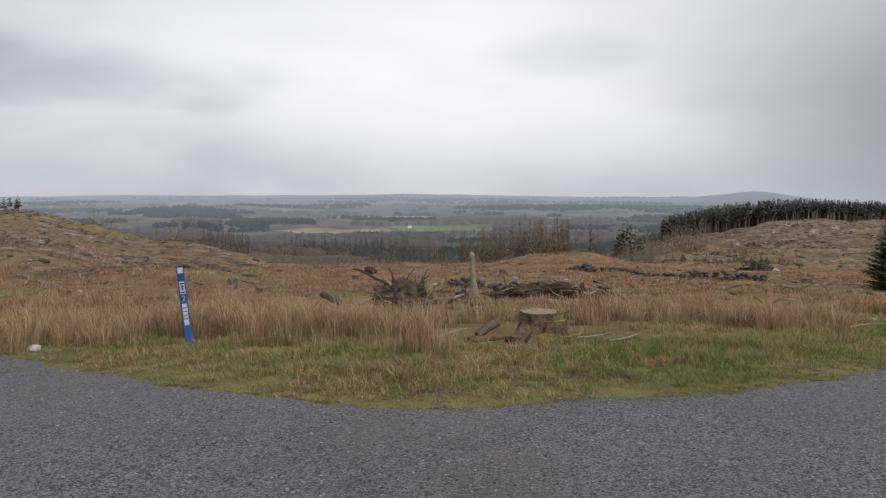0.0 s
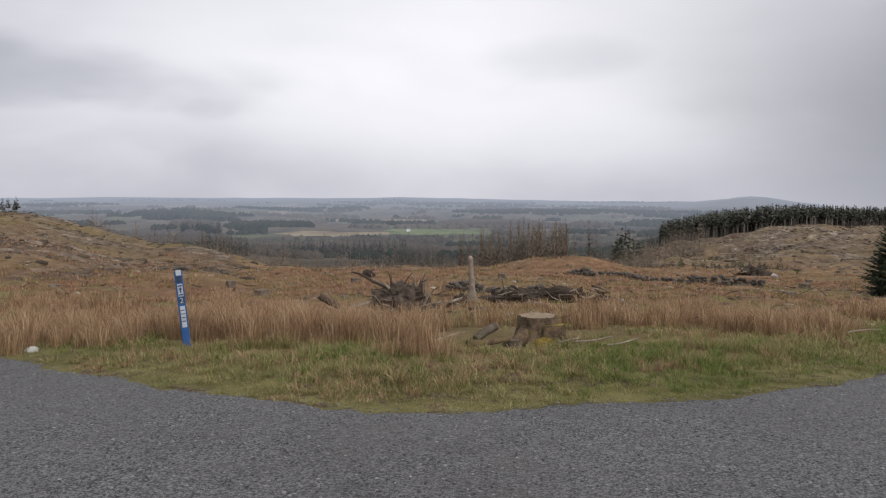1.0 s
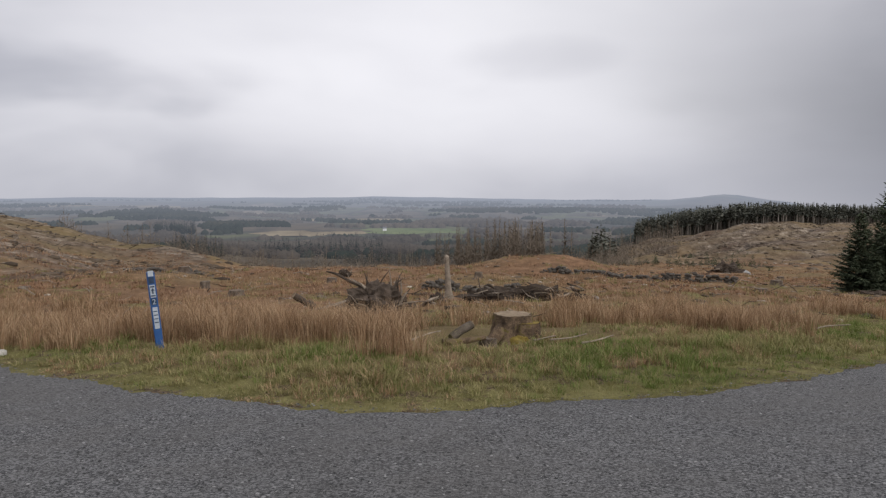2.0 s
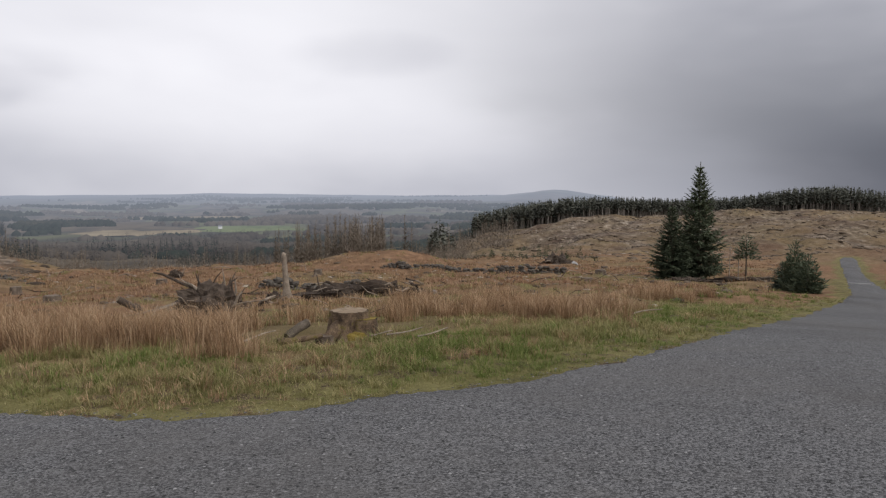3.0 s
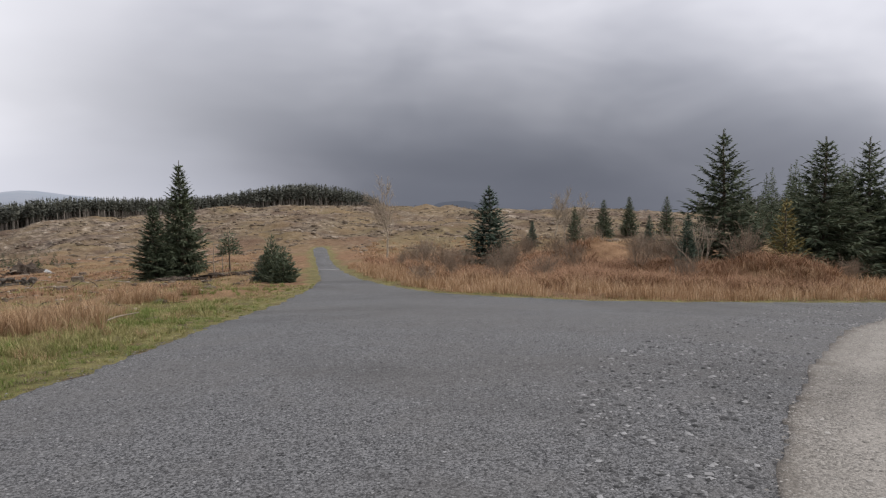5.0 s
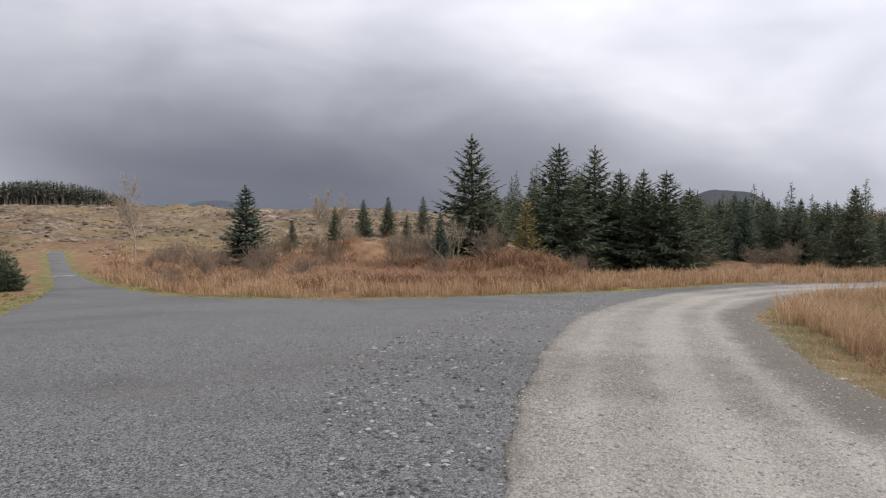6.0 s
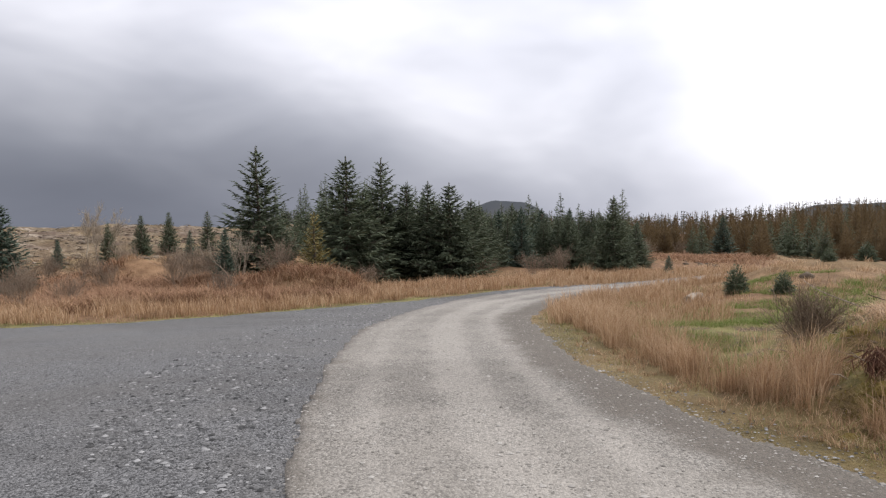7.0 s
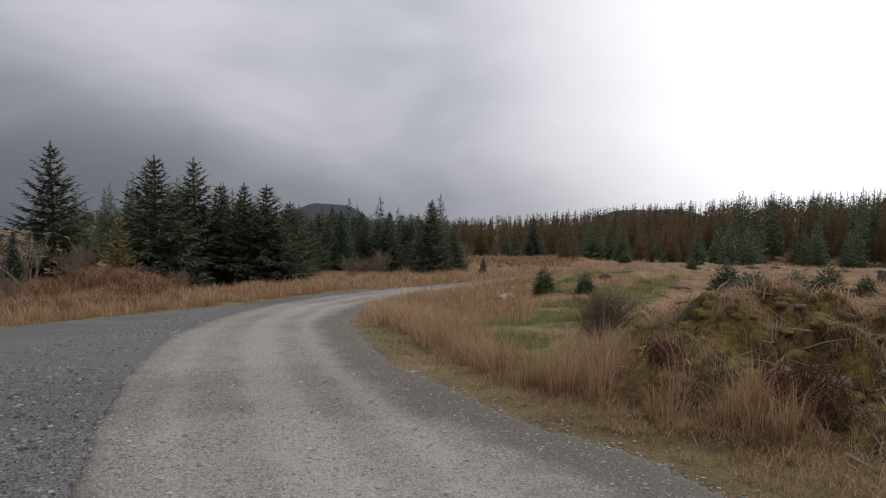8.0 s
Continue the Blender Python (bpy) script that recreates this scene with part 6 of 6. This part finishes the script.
c = scatter(2600, (-36, 52), (13, 60), rng, 1.1)
off = off_road(*c.T)
c = c[(off > 2.4) & (lumps(c[:, 0], c[:, 1], 2.6, 97) + 0.9 * np.exp(-(((c[:, 0] - 6.5) / 6) ** 2 + ((c[:, 1] - 18) / 7.5) ** 2)) > -0.12)]
rushes("green_tussocks", c, 24, 0.14, np.full(len(c), 0.26), M_GRASS, "low greenish grass tussocks in the field", 0.9, 0.008)
# orange moor grass on the far side of the junction
c = scatter(5200, (42, 104), (17, 48), rng, 1.1)
off = off_road(*c.T)
c = c[(off > 0.55) & (off < 5.5)]
c = c[rng.permutation(len(c))[:1500]]
rushes("moor_grass", c, 40, 0.36, np.full(len(c), 0.24), M_ORANGE, "band of orange dead moor grass along the junction", 0.5, 0.008)
c = scatter(1800, (40, 75), (24, 110), rng, 1.1)
c = c[off_road(*c.T) > 3]
rushes("rough_grass", c, 22, 0.34, np.full(len(c), 0.4), M_ORANGE, "rust-coloured rough grass among scrub", 0.7, 0.010)
# rushes at the foot of the mossy bank and over the island
c = scatter(2600, (88, 130), (6, 24), rng, 1.3)
off = off_road(*c.T)
r = np.hypot(*c.T)
c = c[(off > 0.7) & (off < 1.35 + 0.03 * r) & (lumps(c[:, 0], c[:, 1], 0.9, 98) > np.where(azimuth(*c.T) > 114, 0.5, -0.35))]
c = c[rng.permutation(len(c))[:300]]
rushes("bank_rushes", c, 66, 0.36, rng.uniform(0.07, 0.16, len(c)), M_ORANGE, "tall orange-brown rushes at the foot of the mossy bank", 0.62, 0.0050, 0.6)
c = scatter(3200, (92, 132), (11, 75), rng, 1.2)
off = off_road(*c.T)
c = c[(off > 2.4) & (lumps(c[:, 0], c[:, 1], 2.2, 99) > np.where((np.hypot(*c.T) < 22) & (azimuth(*c.T) < 116), 0.7, 0.1))]
rushes("island_grass", c, 24, 0.24, np.full(len(c), 0.26), M_STRAW, "dead tan grass over the island between the tracks", 0.8, 0.007)
c = scatter(6500, (90, 114), (8, 30), rng, 1.1)
off = off_road(*c.T)
c = c[(off > 1.2) & (lumps(c[:, 0], c[:, 1], 1.6, 100) > -0.1)]
rushes("island_green_grass", c, 20, 0.13, np.full(len(c), 0.2), M_LUSH, "green grass on the island slope", 0.9, 0.006)


def bracken(name, centres, per, tall, spread, label, mat=M_BRACKEN):
    k, xy, fan = tufts(centres, per, spread, rng)
    r = np.hypot(*xy.T)
    return stuff(name, grass_mesh(name, xy, tall * rng.uniform(0.4, 1.1, len(k)), 0.016 * (0.5 + r / 35), 1.7, mat, rng, 0.3, fan=fan), label, "bracken")


c = np.concatenate([scatter(900, (57, 78), (24.5, 40), rng), scatter(700, (44, 62), (30, 60), rng)])
c = c[off_road(*c.T) > 2.5]
bracken("bracken", c, 34, 0.5, np.full(len(c), 0.35), "collapsed rust-red dead bracken on a bank")
c = scatter(3000, (-34, 46), (16, 90), rng, 1.2)
c = c[(off_road(*c.T) > 4.5) & (lumps(c[:, 0], c[:, 1], 7, 22) > -0.25) & (np.exp(-(((c[:, 0] - 6.5) / 6) ** 2 + ((c[:, 1] - 18) / 7.5) ** 2)) < 0.35)]
bracken("field_bracken", c, 22, 0.2, np.full(len(c), 0.6), "dead bracken patches on the cleared field")
c = scatter(800, (97, 107), (60, 128), rng)
bracken("slope_bracken", c, 22, 0.55, np.full(len(c), 0.9), "red-brown dead bracken slope below the larches")
c = scatter(1000, (113, 134), (9.0, 17), rng)
bracken("bank_bracken", c, 26, 0.22, np.full(len(c), 0.25), "pale flattened bracken on top of the bank", M_STRAW)


# hanging dead ferns on the bank
def fern_clump(az, r, size, seed, label):
    """Matted dead fronds that slump down the bank."""
    rg = np.random.default_rng(seed)
    ob = thing("dead_fern", label, "fern", "dead ferns", spot(*polar(az, r), 0.0))
    pile = Pile()
    toward = -np.array([math.sin(radians(az)), math.cos(radians(az)), 0])
    side = np.array([-toward[1], toward[0], 0])
    for k in range(320):
        p = side * rg.normal(0, 0.3) * size - toward * rg.uniform(-0.2, 0.5) * size + np.array([0, 0, size * rg.uniform(0.1, 0.95)])
        d = toward * rg.uniform(-0.1, 0.5) + side * rg.normal(0, 0.5) + np.array([0, 0, rg.normal(-0.55, 0.45)])
        pts = [p]
        for s in range(3):
            d = d + rg.normal(0, 0.2, 3) + np.array([0, 0, -0.15])
            pts.append(pts[-1] + d * size * rg.uniform(0.10, 0.22))
        pile.tube(pts, np.array([0.004, 0.005, 0.004, 0.0015]) * rg.uniform(0.5, 1.4), 3)
    part("fronds", pile.mesh("fronds", M_FERN), M_FERN, ob)


fern_clump(121.8, 6.8, 0.44, 3, "hanging clump of dead red-brown fern on the mossy bank")
fern_clump(112.6, 7.4, 0.24, 4, "small clump of dead fern at the foot of the bank")
fern_clump(119.6, 6.9, 0.18, 5, "dead dark fern among rushes")

# moss cushions
rg = np.random.default_rng(7)
cushions = [lump_mesh(300 + k, 1, 1, 0.5, 2, 0.3, M_MOSS, 2.0) for k in range(5)]
for k in range(90):
    az, r = rg.uniform(110, 132), rg.uniform(6.5, 10.5)
    s = rg.uniform(0.05, 0.13)
    ob = new("moss_cushion", cushions[k % 5])
    ob.matrix_basis = Matrix.Translation(spot(*polar(az, r), s * 0.02)) @ pose(0, 0, 0, 0, 0, rg.uniform(0, 360)) @ Matrix.Diagonal((s, s * rg.uniform(0.6, 1), s * rg.uniform(0.7, 1.2), 1))
    tagged(ob, "yellow-green moss cushion on the bank", "moss", "moss cushions")
# fallen branches on the bank
for k, (az, r, dz, turn, pitch, L, r0) in enumerate(((114.5, 7.4, 0.12, 150, 12, 0.9, 0.02), (119.5, 7.3, 0.3, 200, -14, 1.1, 0.022), (125.6, 6.9, 0.45, 250, -40, 1.3, 0.03), (127.2, 6.3, 0.3, 235, -30, 1.2, 0.035), (123.5, 6.0, 0.12, 215, -12, 0.9, 0.03),
                                                     (113.5, 9.6, 0.25, 170, 6, 0.8, 0.02), (117, 9.2, 0.28, 185, 3, 0.7, 0.022), (107.5, 13, 0.15, 160, 25, 0.9, 0.02), (112, 14.5, 0.1, 30, 18, 1.2, 0.03), (116, 15, 0.12, 60, 10, 1.0, 0.03), (126, 5.7, 0.1, 260, -8, 1.0, 0.028))):
    log("fallen_branch", "crooked dead branch lying on the mossy bank", *polar(az, r), dz * 0.7, turn, pitch, L, r0 * 0.5, r0 * 0.2, 80 + k, M_DARKWOOD if k % 2 else M_DEADWOOD, False, 0.05, "branch", "branches on the bank")
tree_stump(*polar(127.0, 31), 0.28, 0.5, 91, "grey old stump on the island skyline")
log("fallen_log", "sawn pale log lying at the bend of the track", *polar(101.2, 23), 0.12, -30, 0, 1.6, 0.12, 0.10, 93, M_DEADWOOD)

# loose chippings
def chippings(name, n, az, r, size, keep, mat, label, lift):
    xy = scatter(n, az, r, rng, 1.25)
    xy = xy[keep(xy)]
    m = len(xy)
    octa = np.array([(1, 0, 0), (0, 1, 0), (-1, 0, 0), (0, -1, 0), (0, 0, 0.8)], float)
    s = size[0] + (size[1] - size[0]) * rng.uniform(0, 1, m) ** 2.5
    a = rng.uniform(0, 6.28, m)
    v = octa[None] * np.array([1, 1, 0.5]) * s[:, None, None] * rng.uniform(0.6, 1.2, (m, 5, 3))
    ca, sa = np.cos(a)[:, None], np.sin(a)[:, None]
    v = np.stack([v[..., 0] * ca - v[..., 1] * sa, v[..., 0] * sa + v[..., 1] * ca, v[..., 2]], -1)
    bed = land(xy[:, 0], xy[:, 1]) + 0.012 * lumps(xy[:, 0], xy[:, 1], 0.9, 33) + 0.004 * lumps(xy[:, 0], xy[:, 1], 0.2, 34)
    v += np.column_stack([xy, bed + lift + s * 0.10])[:, None]
    t = np.array([(0, 1, 4), (1, 2, 4), (2, 3, 4), (3, 0, 4)])
    return stuff(name, mesh_from(name, v.reshape(-1, 3), [(np.arange(m)[:, None, None] * 5 + t).reshape(-1, 3)], [mat]), label, "gravel")


M_CHIP = material("loose_chippings", steps((0.036, 0.036, 0.036), (0.112, 0.110, 0.109), (0.30, 0.296, 0.292)), 20, 90, 0.85, 0.3, 0.004, by="World", island=0.8)
M_CHIP_PALE = material("loose_pale_stones", steps((0.13, 0.12, 0.105), (0.24, 0.222, 0.197), (0.36, 0.34, 0.31)), 20, 90, 0.85, 0.3, 0.004, by="World", island=0.8)
chippings("loose_chippings", 70000, (-36, 128), (2.6, 13), (0.004, 0.017), lambda p: (signed(APRON, *p.T) < 0.12) & (signed(TRACK, *p.T) > -0.1), M_CHIP, "loose grey chippings over the junction", 0.016)
chippings("track_stones", 36000, (55, 128), (2.6, 18), (0.004, 0.016), lambda p: signed(TRACK, *p.T) < 0.0, M_CHIP_PALE, "loose pale stones on the forest track", 0.031)


chippings("track_pebbles", 3200, (55, 128), (2.6, 20), (0.010, 0.030), lambda p: signed(TRACK, *p.T) < 0.05, M_CHIP_PALE, "single larger stones strewn over the forest track", 0.031)


chippings("gravel_spill", 16000, (90, 128), (4.5, 24), (0.005, 0.020), lambda p: (off_road(*p.T) > -0.1) & (off_road(*p.T) < 0.45 + 0.2 * lumps(p[:, 0], p[:, 1], 0.5, 133)), M_CHIP, "gravel spilled into the grass beside the forest track", 0.012)


# brash on the felled slopes
def brash(name, n, az, r, length, mat, label):
    xy = scatter(n, az, r, rng, 0.9)
    xy = xy[off_road(*xy.T) > 3]
    pile = Pile()
    zz = ground_z(*xy.T)
    for (x, y), z in zip(xy, zz):
        d = math.hypot(x, y)
        a, e = rng.uniform(0, 6.28), rng.normal(0, 0.18)
        L = rng.uniform(*length) * (0.5 + d / 120)
        p = np.array([x, y, z + 0.05])
        q = p + L * np.array([math.cos(a), math.sin(a), abs(e)])
        pile.tube([p, (p + q) / 2 + rng.normal(0, 0.05 * L, 3), q], np.array([0.022, 0.02, 0.01]) * (0.4 + d / 90) * rng.uniform(0.5, 1.5), 4)
    return stuff(name, pile.mesh(name, mat), label, "brash")


brash("field_brash", 420, (-34, 46), (13, 75), (0.3, 1.4), M_DEADWOOD, "bleached sticks and brash on the cleared field")
brash("dark_brash", 300, (-34, 46), (13, 75), (0.3, 1.2), M_DARKWOOD, "dark rotten sticks on the cleared field")
brash("hill_brash", 1700, (14, 72), (80, 228), (0.25, 0.9), M_DEADWOOD, "grey felling debris over the hillside")
brash("hill_dark_brash", 1200, (14, 72), (80, 228), (0.25, 0.9), M_DARKWOOD, "dark felling debris over the hillside")
brash("left_slope_dark_brash", 600, (-42, -14), (45, 140), (0.2, 0.8), M_DARKWOOD, "dark felling debris on the western slope")
brash("left_slope_brash", 380, (-42, -14), (45, 140), (0.2, 0.8), M_DEADWOOD, "grey felling debris on the western slope")


# dark heather clumps and torn hags on the felled hillside
def scattered_lumps(name, n, az, r, size, flat, mat, label, category, cut):
    """Low ragged lumps lying along the slope, thick in some places and thin in others."""
    xy = scatter(n, az, r, rng, 0.8)
    xy = xy[(off_road(*xy.T) > 3) & (lumps(xy[:, 0], xy[:, 1], 9, 151) + 0.6 * lumps(xy[:, 0], xy[:, 1], 3.5, 152) > cut)]
    pile, kinds = Pile(), [lump_mesh(400 + k, 1, 1, 0.45, 1, 0.5, mat, 1.6) for k in range(5)]
    shapes = []
    for me in kinds:
        v, t = np.empty(len(me.vertices) * 3), np.empty(len(me.polygons) * 3, np.int32)
        me.vertices.foreach_get("co", v), me.loops.foreach_get("vertex_index", t)
        shapes.append((v.reshape(-1, 3), t.reshape(-1, 3)))
    for (x, y), z in zip(xy, ground_z(*xy.T)):
        v, t = shapes[rng.integers(5)]
        s, a = rng.uniform(*size), -math.atan2(x, y) + rng.normal(0, 0.8)
        v = v * (s * rng.uniform(0.8, 1.7), s, s * flat * rng.uniform(0.7, 1.5))
        v = np.stack([v[:, 0] * math.cos(a) - v[:, 1] * math.sin(a), v[:, 0] * math.sin(a) + v[:, 1] * math.cos(a), v[:, 2]], 1)
        pile.add(v + (x, y, z), t=t)
    return stuff(name, pile.mesh(name, mat), label, category)


M_HAG = material("heathery_hags", steps((0.042, 0.031, 0.023), (0.115, 0.087, 0.061), (0.23, 0.18, 0.13)), 0.6, 5, 0.95, 0.8, 0.1, by="World", island=0.4)
M_HAGPALE = material("bleached_felling_waste", steps((0.16, 0.125, 0.095), (0.30, 0.25, 0.195), (0.46, 0.41, 0.34)), 0.6, 5, 0.95, 0.6, 0.1, by="World", island=0.5)
scattered_lumps("heather_hags", 7000, (14, 74), (85, 236), (0.10, 0.55), 0.8, M_HAG, "dark heather clumps and torn peat on the felled hill", "heather", -0.1)
scattered_lumps("bleached_stumps", 1600, (14, 74), (85, 236), (0.10, 0.28), 0.9, M_HAGPALE, "bleached stumps and stones over the felled hill", "felling waste", -0.5)
scattered_lumps("left_slope_hags", 900, (-42, -12), (40, 140), (0.10, 0.45), 0.8, M_HAG, "dark heather clumps on the western slope", "heather", -0.1)
scattered_lumps("bank_hollows", 240, (109, 132), (6.6, 12), (0.03, 0.11), 0.9, M_HAG, "dark peaty clods showing through the moss", "peat", -0.2)
scattered_lumps("island_heather", 900, (95, 132), (13, 72), (0.08, 0.30), 1.0, M_HAG, "dark heather hummocks over the island", "heather", 0.1)
scattered_lumps("field_heather", 900, (-32, 45), (17, 78), (0.06, 0.20), 1.0, M_HAG, "dark heather clumps over the cleared field", "heather", 0.0)
scattered_lumps("field_stones", 900, (-32, 45), (17, 78), (0.04, 0.13), 0.9, M_HAGPALE, "bleached wood and stones over the cleared field", "felling waste", -0.3)

# moss fronds over the bank
xy = scatter(90000, (107, 133), (6.2, 12.5), rng)
xy = xy[(off_road(*xy.T) > 1.0) & (lumps(xy[:, 0], xy[:, 1], 0.4, 120) > 0.15)]
pick = lumps(xy[:, 0], xy[:, 1], 0.8, 121) + rng.normal(0, 0.4, len(xy)) > 0.25
for name, ok, mat, label in (("bank_moss", ~pick, M_MOSS, "ochre-green moss over the bank"), ("bank_fine_grass", pick, M_STRAW, "fine yellowish grass growing through the moss")):
    stuff(name, grass_mesh(name, xy[ok], rng.uniform(0.02, 0.07, ok.sum()), np.full(ok.sum(), 0.008), 1.4, mat, rng), label, "moss" if name == "bank_moss" else "grass")


# pale dry tufts and bare earth scabs along the verge
c = scatter(1500, (-34, 44), (6.2, 18), rng, 1.2)
off = off_road(*c.T)
c = c[(off > 0.9) & (off < 3.5)][:360]
k, xy, fan = tufts(c, 34, rng.uniform(0.05, 0.13, len(c)), rng)
stuff("dry_tufts", grass_mesh("dry_tufts", xy, rng.uniform(0.05, 0.16, len(xy)) * rng.uniform(0.6, 1.3, len(c))[k], np.full(len(xy), 0.006), 0.9, M_STRAW, rng, fan=fan), "small pale dry grass tufts on the verge", "grass")
c = scatter(1500, (93, 128), (4.8, 22), rng, 1.2)
off = off_road(*c.T)
c = c[(off > 0.25) & (off < 1.5)][:700]
k, xy, fan = tufts(c, 30, rng.uniform(0.04, 0.10, len(c)), rng)
stuff("bank_foot_tufts", grass_mesh("bank_foot_tufts", xy, rng.uniform(0.04, 0.13, len(xy)) * rng.uniform(0.6, 1.3, len(c))[k], np.full(len(xy), 0.005), 1.0, M_STRAW, rng, fan=fan), "small dry grass tufts along the track edge", "grass")
# windrow of loose chippings along the forest track
chippings("chipping_windrow", 34000, (60, 112), (2.6, 26), (0.008, 0.034), lambda p: (signed(TRACK, *p.T) > 0.1) & (signed(TRACK, *p.T) < 2.0) & (signed(APRON, *p.T) < 0) & (lumps(p[:, 0], p[:, 1], 0.5, 131) > -0.4), M_CHIP, "loose windrow of chippings beside the forest track", 0.016)


# twig litter over the mossy bank
xy = scatter(260, (108, 132), (6.4, 13), rng)
xy = xy[off_road(*xy.T) > 1.1]
pile, zz = Pile(), ground_z(*xy.T)
for (x, y), z in zip(xy, zz):
    a, L = rng.uniform(0, 6.28), rng.uniform(0.12, 0.5)
    p = np.array([x, y, z + 0.03])
    q = p + L * np.array([math.cos(a), math.sin(a), rng.normal(0.1, 0.25)])
    pile.tube([p, (p + q) / 2 + rng.normal(0, 0.06 * L, 3), q], np.array([0.006, 0.005, 0.002]) * rng.uniform(0.6, 1.6), 4)
stuff("twig_litter", pile.mesh("twig_litter", M_TWIG), "thin dead twigs littering the mossy bank", "twigs")
c = scatter(420, (107, 132), (6.4, 13), rng)
c = c[off_road(*c.T) > 1.3]
rushes("bank_dry_grass", c, 30, 0.16, np.full(len(c), 0.09), M_STRAW, "dry grass wisps over the mossy bank", 1.0, 0.004)
